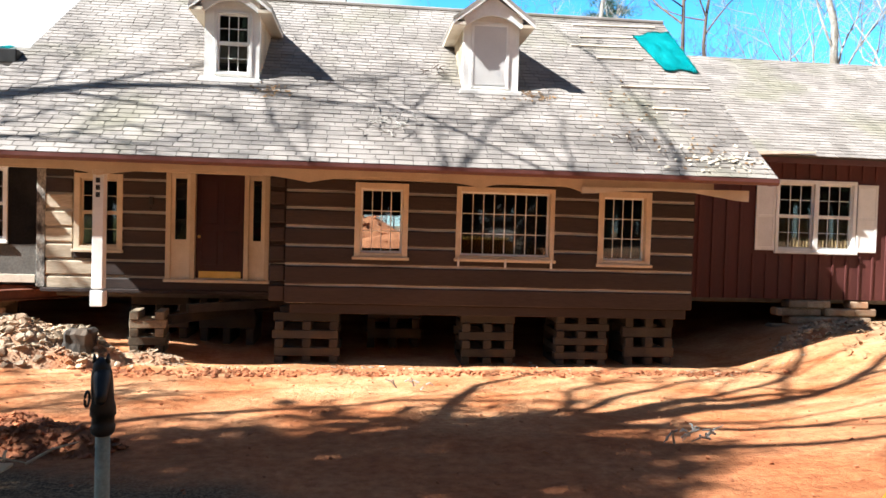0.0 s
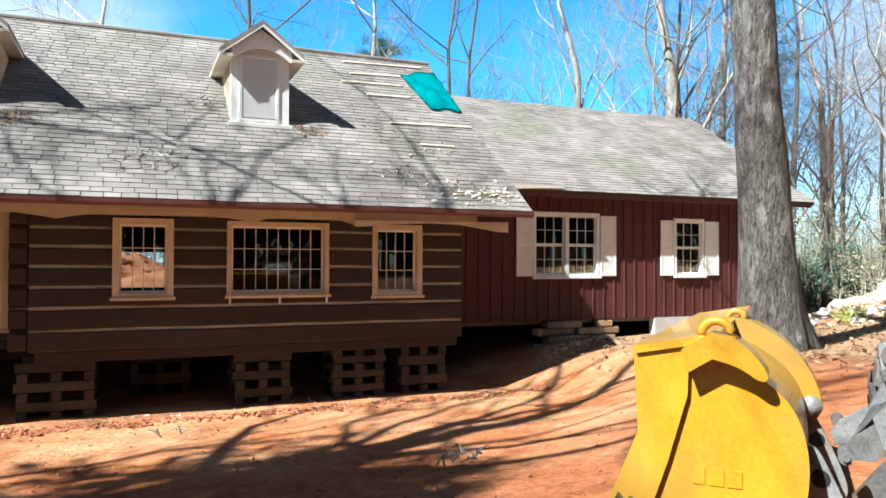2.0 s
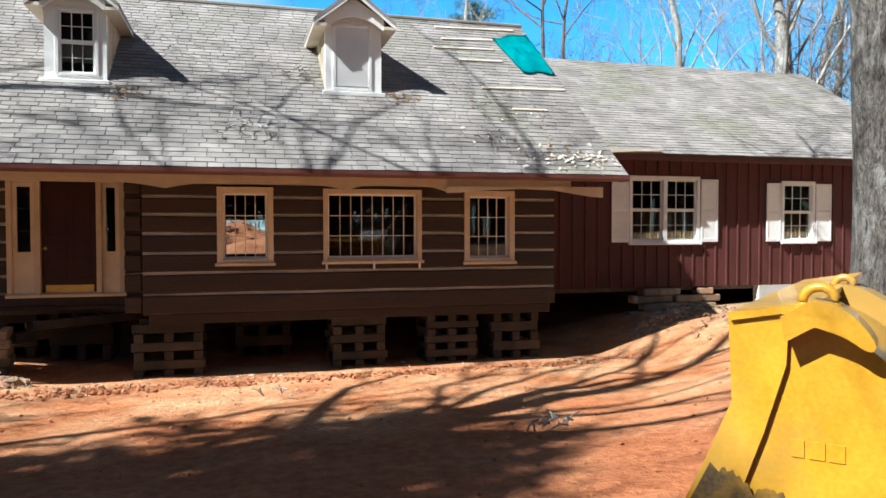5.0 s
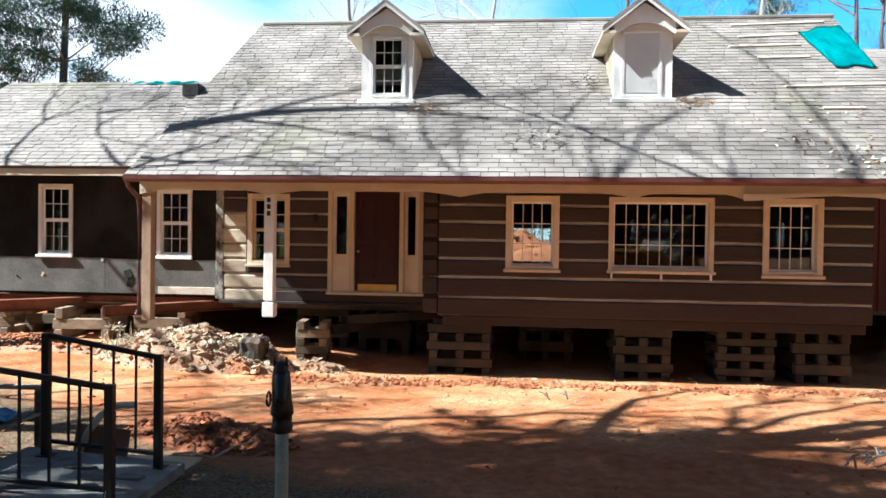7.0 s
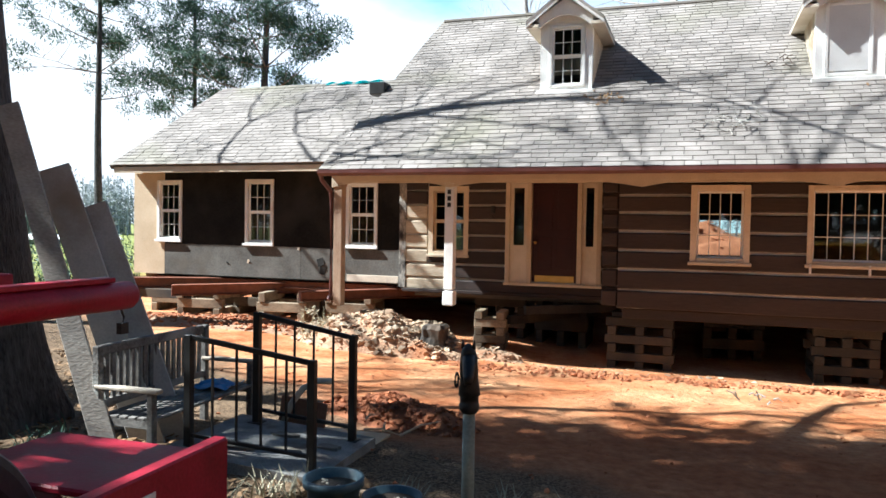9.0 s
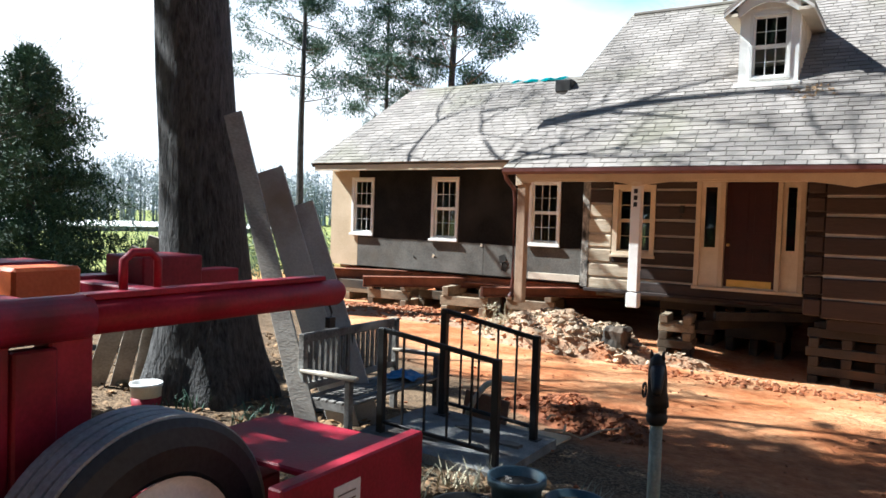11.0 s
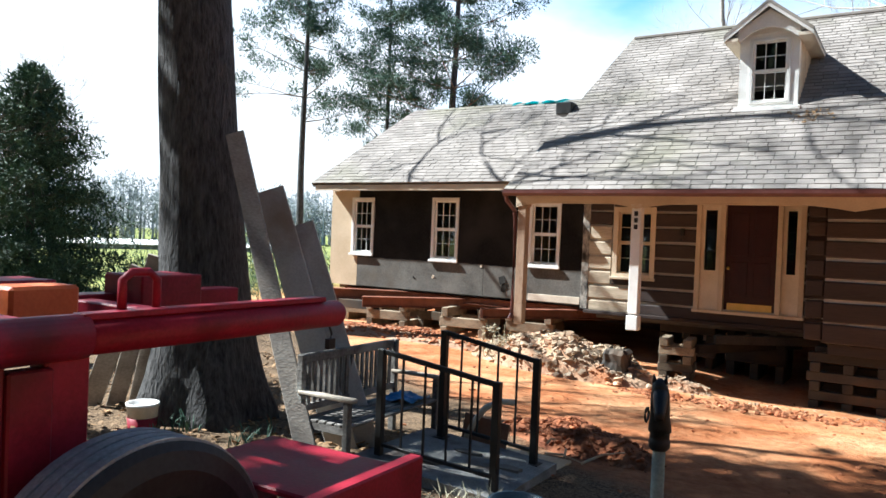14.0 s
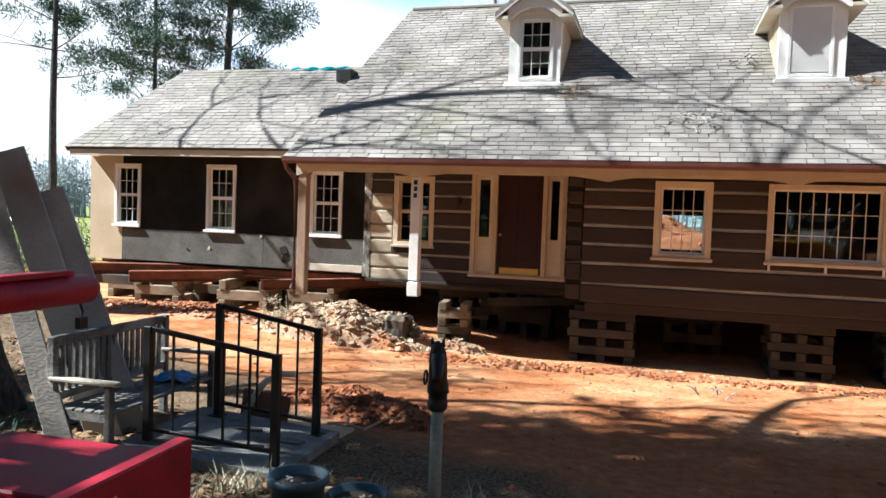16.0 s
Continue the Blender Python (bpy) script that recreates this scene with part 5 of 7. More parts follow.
fc.body, fc.size, fc.extrude, fc.offset = "44G TC", 0.205, 0.002, 0.008
fo = bpy.data.objects.new("marking", fc)
scene.collection.objects.link(fo)
mk = bpy.data.meshes.new_from_object(fo.evaluated_get(bpy.context.evaluated_depsgraph_get()))
bpy.data.objects.remove(fo)
mk.materials.clear()
mk.materials.append(M_WHITE)
tilt = Matrix((-HEAD * 0.84 + Vector((0, 0, 0.54)), HEAD * 0.54 + Vector((0, 0, 0.84)), -SIDE)).transposed().to_4x4()
tilt.translation = lp(-1.06, 3.995, 1.425)
mk.transform(tilt)
part("marking", mk, None, panel, "white painted model letters")
cyl = bmesh.new()
rod(cyl, lp(-0.52, 4.08, 1.30), lp(-0.78, 4.08, 1.50), 0.02, n=14)
part("cylinder_rod", cyl, M_BLACK, loader, "black cylinder rod", True)
cyl = bmesh.new()
rod(cyl, lp(-0.66, 4.08, 1.41), lp(-1.0, 4.08, 1.66), 0.037, n=16)
rod(cyl, lp(-0.97, 4.08, 1.635), lp(-1.02, 4.08, 1.68), 0.052, n=16)
part("tilt_cylinder", cyl, M_BLACK, loader, "black tilt cylinder", True)
for k, pts in enumerate(([(-0.98, 1.72), (-1.02, 1.85), (-1.09, 2.02), (-1.20, 2.18), (-1.36, 2.27), (-1.6, 2.29), (-2.0, 2.2)], [(-1.03, 1.72), (-1.07, 1.86), (-1.14, 2.02), (-1.25, 2.16), (-1.40, 2.235), (-1.6, 2.25), (-2.0, 2.15)], [(-1.06, 1.66), (-1.10, 1.80), (-1.18, 1.93), (-1.32, 2.01), (-1.5, 2.04), (-2.0, 2.02)], [(-1.10, 1.66), (-1.14, 1.76), (-1.22, 1.86), (-1.36, 1.95), (-1.5, 1.99), (-2.0, 1.97)])):
    bm = bmesh.new()
    soft_pts = rounded(pts, 0, len(pts) - 1, 2)
    tube(bm, [lp(u, 4.1 + 0.05 * k, z) for u, z in soft_pts], [0.024] * len(soft_pts), 12)
    h = part("hydraulic_hose", bm, M_HOSE, loader, "black hydraulic hose", True)
    bm = bmesh.new()
    rod(bm, lp(pts[0][0] + 0.005, 4.1 + 0.05 * k, pts[0][1] - 0.06), lp(pts[0][0], 4.1 + 0.05 * k, pts[0][1] + 0.03), 0.032, n=8)
    part("hose_fitting", bm, M_CHROME, h)
part("front_frame", side_prism([(-0.75, 0.55), (-0.75, 1.0), (-1.15, 1.65), (-1.5, 1.75), (-2.6, 1.75), (-2.6, 0.45), (-1.0, 0.4)], 4.25, 5.2), M_STEEL, loader, "mud-worn front frame")
part("hood", side_prism([(-1.42, 1.76), (-1.30, 1.95), (-1.5, 2.06), (-2.9, 2.12), (-2.9, 1.7)], 4.3, 5.15), M_BLACK, loader, "black sloping cover")


def big_tyre(u, p, z, r=0.67, rim=0.355, w=0.46):
    """A lugged earthmover tyre with its rim."""
    m = Matrix.Translation(lp(u, p, z)) @ (LM.to_3x3() @ Matrix.Rotation(radians(90), 3, "X")).to_4x4()
    bm = bmesh.new()
    lathe(bm, [(rim, -w / 2 + 0.04), (rim + 0.02, -w / 2), (rim + 0.12, -w / 2 - 0.03), (r - 0.13, -w / 2 - 0.02), (r - 0.055, -w / 2 + 0.005), (r - 0.03, 0), (r - 0.055, w / 2 - 0.005), (r - 0.13, w / 2 + 0.02), (rim + 0.12, w / 2 + 0.03), (rim + 0.02, w / 2), (rim, w / 2 - 0.04)], m, 48)
    wheel = part("wheel", bm, M_RUBBER, loader, "dusty lugged tyre with dried mud, its tone deepened by shade", True)
    n = 25
    for k in range(n):
        for s in (-1, 1):
            a = (k + (0.5 if s > 0 else 0)) * 6.28318 / n
            bm = bmesh.new()
            rot = m @ Matrix.Rotation(a, 4, "Z")
            v = [bm.verts.new(rot @ Vector(q)) for q in ((r - 0.21, -0.03, s * (w / 2 + 0.012)), (r - 0.21, 0.03, s * (w / 2 + 0.012)), (r - 0.07, 0.055, s * (w / 2 + 0.022)), (r - 0.07, -0.055, s * (w / 2 + 0.022)), (r - 0.015, 0.05, s * (w / 2 - 0.04)), (r - 0.015, -0.05, s * (w / 2 - 0.04)), (r - 0.01, 0.10, 0), (r - 0.01, 0.0, 0), (r - 0.06, 0.10, 0), (r - 0.06, 0.0, 0))]
            for f in ((0, 1, 2, 3), (3, 2, 4, 5), (5, 4, 6, 7), (1, 0, 9, 8), (0, 3, 5, 7, 9), (2, 1, 8, 6, 4)):
                bm.faces.new([v[i] for i in f])
            bmesh.ops.recalc_face_normals(bm, faces=bm.faces)
            part("lug", bm, M_RUBBER, wheel)
    bm = bmesh.new()
    lathe(bm, [(rim + 0.005, w / 2 - 0.03), (rim + 0.035, w / 2 + 0.015), (rim + 0.03, w / 2 + 0.05), (rim + 0.0, w / 2 + 0.05), (rim - 0.02, w / 2 + 0.0), (rim - 0.04, w / 2 - 0.05), (rim - 0.05, -0.08), (0.2, -0.10), (0.19, 0.0), (0.13, 0.03), (0.001, 0.035)], m, 40)
    part("rim", bm, M_YEL, wheel, "yellow dished rim", True)
    for k in range(10):
        bm = bmesh.new()
        a = k * 0.628
        rod(bm, m @ Vector((0.165 * math.cos(a), 0.165 * math.sin(a), 0.0)), m @ Vector((0.165 * math.cos(a), 0.165 * math.sin(a), 0.05)), 0.02, n=6)
        part("wheel_nut", bm, M_YEL, wheel)


big_tyre(-1.18, 4.0, 0.83)
rnd = random.Random(17)
for k in range(46):
    a = rnd.uniform(0.15, 2.9)
    p = 4.0 + rnd.uniform(-0.22, 0.2)
    r = 0.625 + rnd.uniform(-0.01, 0.03)
    bm = bmesh.new()
    bmesh.ops.create_icosphere(bm, subdivisions=1, radius=1, matrix=Matrix.Translation(lp(-1.18 + r * math.cos(a), p, 0.83 + r * math.sin(a))) @ Matrix.Diagonal((rnd.uniform(0.02, 0.06), rnd.uniform(0.02, 0.05), rnd.uniform(0.012, 0.03), 1)))
    for v in bm.verts:
        v.co += Vector((rnd.gauss(0, 0.006), rnd.gauss(0, 0.006), rnd.gauss(0, 0.006)))
    part("mud_clod", bm, M_MUDDRY, loader, "dried clay stuck in the tread" if k == 0 else "")
big_tyre(-1.18, 5.75, 0.83)

# ---- stacked planks and strap ----
deck = thing("plank_stack", (2.2, 0.8, 0.1), "stack of weathered grey planks beside the loader", "planks")
for k in range(6):
    for j in range(6):
        bm = bmesh.new()
        y = 1.23 - j * 0.17
        z = 0.16 + k * 0.152
        bar(bm, (1.15 + 0.04 * math.sin(k * 7 + j * 3), y, z), (3.0 + 0.05 * math.sin(k * 5 + j), y + 0.02, z), 0.162, 0.15, 0.006)
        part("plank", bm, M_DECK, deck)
bm = bmesh.new()
bar(bm, (2.52, 1.30, 1.013), (3.3, 1.345, 1.013), 0.19, 0.032, 0.005)
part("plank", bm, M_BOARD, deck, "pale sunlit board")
strap = thing("strap", (2.3, 0.95, 1.07), "yellow-green webbing strap folded on the planks", "strap")
for o in (0.0, 0.035):
    bm = bmesh.new()
    pts = [(2.80, 1.17 - o, 1.003), (2.68, 1.165 - o, 1.02 + o), (2.57, 1.145 - o, 1.03 + o), (2.51 + o, 1.09, 1.02 + o * 0.5), (2.49 + o, 1.02, 1.005), (2.46 + o, 0.85, 1.003)]
    prev = None
    for k, q in enumerate(pts):
        s = Vector((0.021, -0.021, 0.004))
        a = bm.verts.new(Vector(q) - s), bm.verts.new(Vector(q) + s)
        if prev:
            bm.faces.new((prev[0], prev[1], a[1], a[0]))
        prev = a
    bmesh.ops.solidify(bm, geom=bm.faces, thickness=0.006)
    part("webbing", bm, M_STRAP, strap)

# ---- red house-moving dolly ----
dolly = thing("moving_dolly", (-2.8, 1.6, 0), "red steel house-moving dolly with truck tyres", "dolly")


def truck_wheel(x, y, z, r=0.525, w=0.28):
    m = Matrix.Translation((x, y, z)) @ Matrix.Rotation(radians(90), 4, "Y")
    bm = bmesh.new()
    prof = [(0.30, -w / 2 + 0.03), (0.33, -w / 2), (0.42, -w / 2 - 0.012), (0.485, -w / 2 + 0.005), (0.515, -w / 2 + 0.025)]
    for k in range(4):
        c = -w / 2 + 0.055 + k * (w - 0.11) / 3
        prof += [(r - 0.012, c - 0.022), (r - 0.012, c + 0.018)]
    prof += [(0.515, w / 2 - 0.025), (0.485, w / 2 - 0.005), (0.42, w / 2 + 0.012), (0.33, w / 2), (0.30, w / 2 - 0.03)]
    lathe(bm, prof, m, 64)
    t = part("wheel", bm, M_TYRE, dolly, "black ribbed truck tyre", False)
    bm = bmesh.new()
    for k in range(4):
        c = -w / 2 + 0.055 + k * (w - 0.11) / 3
        lathe(bm, [(r - 0.02, c - 0.027), (r - 0.001, c - 0.024), (r, c - 0.02), (r, c + 0.016), (r - 0.001, c + 0.02), (r - 0.02, c + 0.023)], m, 64)
    part("tread", bm, M_TREAD_LIT, t, "tread ribs coloured a sunlit pale grey")
    bm = bmesh.new()
    lathe(bm, [(0.315, w / 2 + 0.004), (0.30, w / 2 - 0.02), (0.27, w / 2 - 0.05), (0.2, w / 2 - 0.02), (0.12, w / 2 - 0.01), (0.11, w / 2 + 0.04), (0.001, w / 2 + 0.045)], m, 40)
    part("rim", bm, M_WHEELW, t, "white steel rim", True)
    for k in range(8):
        a = k * 0.785
        bm = bmesh.new()
        rod(bm, m @ Vector((0.16 * math.cos(a), 0.16 * math.sin(a), w / 2 - 0.03)), m @ Vector((0.16 * math.cos(a), 0.16 * math.sin(a), w / 2 + 0.02)), 0.018, n=6)
        part("wheel_nut", bm, M_WHEELW, t)


truck_wheel(-2.55, 1.53, 0.46)
truck_wheel(-4.2, 1.53, 0.46)
for lo, hi, lab in (
        ((-2.12, 1.72, 0.30), (-2.05, 2.62, 0.755), "red side plate"),
        ((-2.95, 2.05, 0.66), (-2.12, 2.62, 0.69), "red deck plate"),
        ((-2.13, 1.71, 0.28), (-2.9, 1.74, 0.60), ""),
        ((-2.95, 0.90, 0.0), (-2.80, 1.02, 1.33), "red upright plate"),
        ((-2.96, 1.10, 0.1), (-2.86, 1.24, 1.33), "red upright plate"),
        ((-2.92, 1.24, 0.1), (-2.84, 1.40, 1.20), ""),
        ((-2.97, 1.38, 0.2), (-2.86, 1.55, 1.30), "red upright plate"),
        ((-2.95, 0.70, 0.0), (-2.78, 0.80, 1.20), "red upright plate"),
        ((-2.97, 0.72, 1.18), (-2.76, 0.745, 1.47), "red bracket"),
        ((-2.97, 0.90, 1.18), (-2.76, 0.925, 1.47), "red bracket"),
        ((-2.96, 0.96, 1.38), (-2.76, 1.10, 1.46), ""),
        ((-2.9, 0.3, 0.86), (-2.45, 0.86, 0.90), "red step plate"),
        ((-4.1, 0.5, 1.22), (-3.95, 3.3, 1.34), "red rail"),
        ((-4.05, 1.6, 1.16), (-3.75, 1.95, 1.44), "red box bracket"),
        ((-4.05, 2.4, 1.28), (-3.72, 2.80, 1.45), "red box bracket"),
        ((-3.95, 1.25, 1.2), (-3.0, 1.40, 1.36), ""),
        ((-3.95, 2.15, 1.22), (-2.95, 2.27, 1.32), ""),
        ((-4.0, 0.9, 0.40), (-2.6, 2.3, 0.55), "red axle beam"),
        ((-3.9, 1.05, 0.5), (-3.75, 1.3, 1.3), "")):
    part("steel_plate", boxes((tuple(min(a, b) for a, b in zip(lo, hi)), tuple(max(a, b) for a, b in zip(lo, hi))), bevel=0.008), M_REDP, dolly, lab)
part("sleeve_tube", tube(bmesh.new(), [(-2.87, -1.2, 1.30), (-2.87, 1.52, 1.30)], [0.085, 0.085], 24), M_REDP, dolly, "thick red tube", True)
part("slide_tube", tube(bmesh.new(), [(-2.87, 1.45, 1.295), (-2.87, 2.97, 1.29), (-2.87, 3.0, 1.29)], [0.07, 0.07, 0.055], 24), M_REDP, dolly, "red sliding tube", True)
part("flat_bar", boxes(((-2.91, 1.5, 1.36), (-2.83, 2.85, 1.385)), bevel=0.004), M_REDP, dolly)
part("orange_box", boxes(((-3.62, 1.55, 1.2), (-3.42, 1.86, 1.44)), bevel=0.015), M_ORANGE, dolly, "orange painted box")
hook = bmesh.new()
tube(hook, [(-2.87, 2.93, 1.22), (-2.87, 2.95, 1.18), (-2.87, 2.94, 1.15)], [0.006] * 3, 6)
box(hook, (-2.885, 2.915, 1.10), (-2.855, 2.965, 1.155))
part("padlock", hook, M_IRON, dolly, "dark padlock on a chain")
part("sticker", boxes(((-2.049, 2.0, 0.52), (-2.046, 2.16, 0.68))), M_WHEELW, dolly, "white paper label")
for k in range(4):
    part("sticker_line", boxes(((-2.0455, 2.02, 0.55 + k * 0.03), (-2.044, 2.13, 0.556 + k * 0.03))), M_STEEL, dolly)
for y in (0.78, 1.70):
    bm = bmesh.new()
    tube(bm, [(-2.9, y, 1.36), (-2.9, y, 1.50), (-2.9, y + 0.04, 1.53), (-2.9, y + 0.12, 1.53), (-2.9, y + 0.16, 1.50), (-2.9, y + 0.16, 1.36)], [0.018] * 6, 8)
    part("loop_handle", bm, M_REDP, dolly, "", True)

# ---- cable reel on its stand ----
reel = thing("cable_reel", (-6.6, 2.1, 0.0), "olive-yellow spoked cable reel on a stand", "reel")
for x in (-6.45, -6.85):
    bm = bmesh.new()
    pts = [(x, 2.1 + 0.53 * math.cos(a), 1.03 + 0.53 * math.sin(a)) for a in [k * 6.28318 / 36 for k in range(37)]]
    tube(bm, pts, [0.03] * 37, 8)
    rim = part("reel_rim", bm, M_OLIVE, reel, "", True)
    for k in range(8):
        a = k * 0.785 + 0.3
        bm = bmesh.new()
        bar(bm, (x, 2.1 + 0.2 * math.cos(a), 1.03 + 0.2 * math.sin(a)), (x, 2.1 + 0.52 * math.cos(a), 1.03 + 0.52 * math.sin(a)), 0.03, 0.03, 0.003, (1, 0, 0))
        part("spoke", bm, M_OLIVE, rim)
    bm = bmesh.new()
    rod(bm, (x - 0.02, 2.1, 1.03), (x + 0.02, 2.1, 1.03), 0.22, n=28)
    part("hub", bm, M_OLIVE, rim)
bm = bmesh.new()
rod(bm, (-6.83, 2.1, 1.03), (-6.47, 2.1, 1.03), 0.4, n=28)
part("wound_cable", bm, M_HOSE, reel, "black wound cable", True)
part("stand", boxes(((-7.0, 1.5, 0.0), (-6.3, 1.62, 1.1)), ((-7.0, 2.6, 0.0), (-6.3, 2.72, 1.1)), ((-7.0, 1.5, 0.36), (-6.3, 2.72, 0.46)), ((-7.3, 1.2, 1.56), (-6.6, 2.5, 1.64)), bevel=0.01), M_OLIVE, reel)

# ---- ramp with iron rails ----
ramp_slab = thing("ramp_slab", (-3.2, 5.3, -0.28), "grey concrete ramp slab with dark patches", "ramp")
bm = prism(bmesh.new(), [(-4.05, -0.10), (-2.72, -0.19), (-2.72, -0.40), (-4.05, -0.40)], 4.72, 5.86, "y")
part("slab", bm, M_SLAB, ramp_slab)
bm = prism(bmesh.new(), [(-3.95, -0.22), (-2.62, -0.245), (-2.62, -0.40), (-3.95, -0.40)], 4.25, 4.71, "y")
part("slab", bm, M_SLAB, ramp_slab)


# Thin dark patches laid on the slab's top.
for x, y, w, d in ((-3.55, 5.05, 0.30, 0.12), (-3.2, 5.15, 0.26, 0.12), (-2.95, 5.4, 0.22, 0.12), (-3.4, 5.5, 0.25, 0.1)):
    zt = -0.10 - (x + 4.05) * 0.0677
    bm = prism(bmesh.new(), [(x + w / 2 * math.cos(k * 0.524) * (1 + 0.2 * math.sin(k * 2.1 + x * 9)), y + d / 2 * math.sin(k * 0.524) * (1 + 0.2 * math.cos(k * 1.7))) for k in range(12)], zt - 0.03, zt + 0.018, "z")
    part("worn_patch", bm, M_DECK, ramp_slab, "dark patch on the slab")


def rail(y, x0, x1, zt0, zt1, zb0, zb1):
    r = thing("handrail", (x0, y, zb0), "black iron handrail beside the ramp", "handrail", "ramp handrails")
    for x, zt, zb in ((x0, zt0, zb0), (x1, zt1, zb1)):
        part("post", boxes(((x - 0.03, y - 0.03, zb - 0.05), (x + 0.03, y + 0.03, zt + 0.02)), bevel=0.004), M_IRON, r)
        part("foot_plate", boxes(((x - 0.06, y - 0.06, zb), (x + 0.06, y + 0.06, zb + 0.012))), M_IRON, r)
    for a, b, h in ((zt0, zt1, 0.04), (zb0 + 0.12, zb1 + 0.12, 0.03)):
        bm = bmesh.new()
        bar(bm, (x0 + 0.03, y, a), (x1 - 0.03, y, b), 0.035, h, 0.004)
        part("rail", bm, M_IRON, r)
    for k in range(1, 5):
        f = k / 5
        x = x0 + (x1 - x0) * f
        part("baluster", boxes(((x - 0.008, y - 0.008, zb0 + (zb1 - zb0) * f + 0.12), (x + 0.008, y + 0.008, zt0 + (zt1 - zt0) * f))), M_IRON, r)


rail(4.88, -3.91, -2.83, 0.755, 0.625, -0.14, -0.20)
rail(5.70, -3.80, -2.87, 0.85, 0.70, -0.12, -0.19)

# ---- weathered bench ----
bench = thing("garden_bench", (-4.35, 5.4, -0.3), "weathered grey slatted wooden bench with lichen", "bench")
bz = -0.32
for y in (4.72, 6.12):
    part("back_leg", boxes(((-4.68, y - 0.03, bz), (-4.61, y + 0.03, bz + 0.98)), bevel=0.008), M_BENCH, bench)
    part("front_leg", boxes(((-4.16, y - 0.03, bz), (-4.10, y + 0.03, bz + 0.64)), bevel=0.008), M_BENCH, bench)
    part("arm_rest", boxes(((-4.66, y - 0.04, bz + 0.64), (-4.05, y + 0.04, bz + 0.675)), bevel=0.01), M_BOARD, bench, "pale worn armrest")
    part("side_rail", boxes(((-4.62, y - 0.02, bz + 0.36), (-4.15, y + 0.02, bz + 0.42))), M_BENCH, bench)
part("top_rail", boxes(((-4.68, 4.75, bz + 0.90), (-4.63, 6.09, bz + 0.98)), bevel=0.01), M_BENCH, bench)
part("low_rail", boxes(((-4.66, 4.75, bz + 0.48), (-4.62, 6.09, bz + 0.54))), M_BENCH, bench)
for k in range(17):
    y = 4.81 + k * 0.0763
    part("back_slat", boxes(((-4.655, y - 0.02, bz + 0.54), (-4.635, y + 0.02, bz + 0.90))), M_BENCH, bench)
for k in range(6):
    x = -4.57 + k * 0.088
    part("seat_slat", boxes(((x - 0.034, 4.7, bz + 0.42), (x + 0.034, 6.14, bz + 0.443)), bevel=0.005), M_BENCH, bench)
sheet = thing("plastic_sheet", (-4.3, 5.9, 0.13), "crumpled blue plastic sheet on the bench", "sheet")
bm = bmesh.new()
bmesh.ops.create_grid(bm, x_segments=10, y_segments=10, size=0.17, matrix=pose(-4.3, 5.85, 0.16))
for v in bm.verts:
    v.co.z += 0.05 * noise.noise(v.co * 9) + 0.02 * noise.noise(v.co * 25)
bmesh.ops.solidify(bm, geom=bm.faces, thickness=0.004)
part("sheet", bm, M_BLUE, sheet)

# ---- hitching post ----
post = thing("hitching_post", (-1.42, 4.16, -0.22), "black iron horse-head hitching post with a ring", "hitching post")
rod_ = bmesh.new()
tube(rod_, [(-1.42, 4.16, -0.3), (-1.42, 4.16, 0.60)], [0.04, 0.037], 14)
part("shaft", rod_, M_GALV, post, "weathered green-grey post", True)
bm = bmesh.new()
tube(bm, [(-1.42, 4.16, 0.55), (-1.42, 4.16, 0.57), (-1.42, 4.16, 0.60), (-1.42, 4.16, 0.61), (-1.42, 4.16, 0.65), (-1.42, 4.16, 0.66), (-1.42, 4.155, 0.70), (-1.42, 4.15, 0.74), (-1.42, 4.14, 0.82), (-1.42, 4.13, 0.88), (-1.42, 4.12, 0.94), (-1.42, 4.11, 0.965)], [0.044, 0.06, 0.063, 0.057, 0.057, 0.066, 0.064, 0.056, 0.056, 0.052, 0.04, 0.016], 14)
tube(bm, [(-1.42, 4.14, 0.90), (-1.40, 4.06, 0.85), (-1.385, 4.0, 0.79), (-1.38, 3.98, 0.76)], [0.046, 0.04, 0.03, 0.023], 10)
for s in (-1, 1):
    tube(bm, [(-1.42 + s * 0.03, 4.12, 0.94), (-1.42 + s * 0.036, 4.12, 0.99)], [0.016, 0.004], 6)
for k in range(5):
    tube(bm, [(-1.42, 4.2 - 0.006 * k, 0.70 + k * 0.05), (-1.42, 4.235 - 0.01 * k, 0.735 + k * 0.05)], [0.02, 0.012], 6)
part("horse_head", bm, M_IRON, post, "black cast horse-head finial", True)
bm = bmesh.new()
tube(bm, [(-1.482, 4.10 + 0.035 * math.cos(a), 0.755 + 0.04 * math.sin(a)) for a in [k * 6.28318 / 14 for k in range(15)]], [0.007] * 15, 6)
part("ring", bm, M_IRON, post, "iron ring", True)

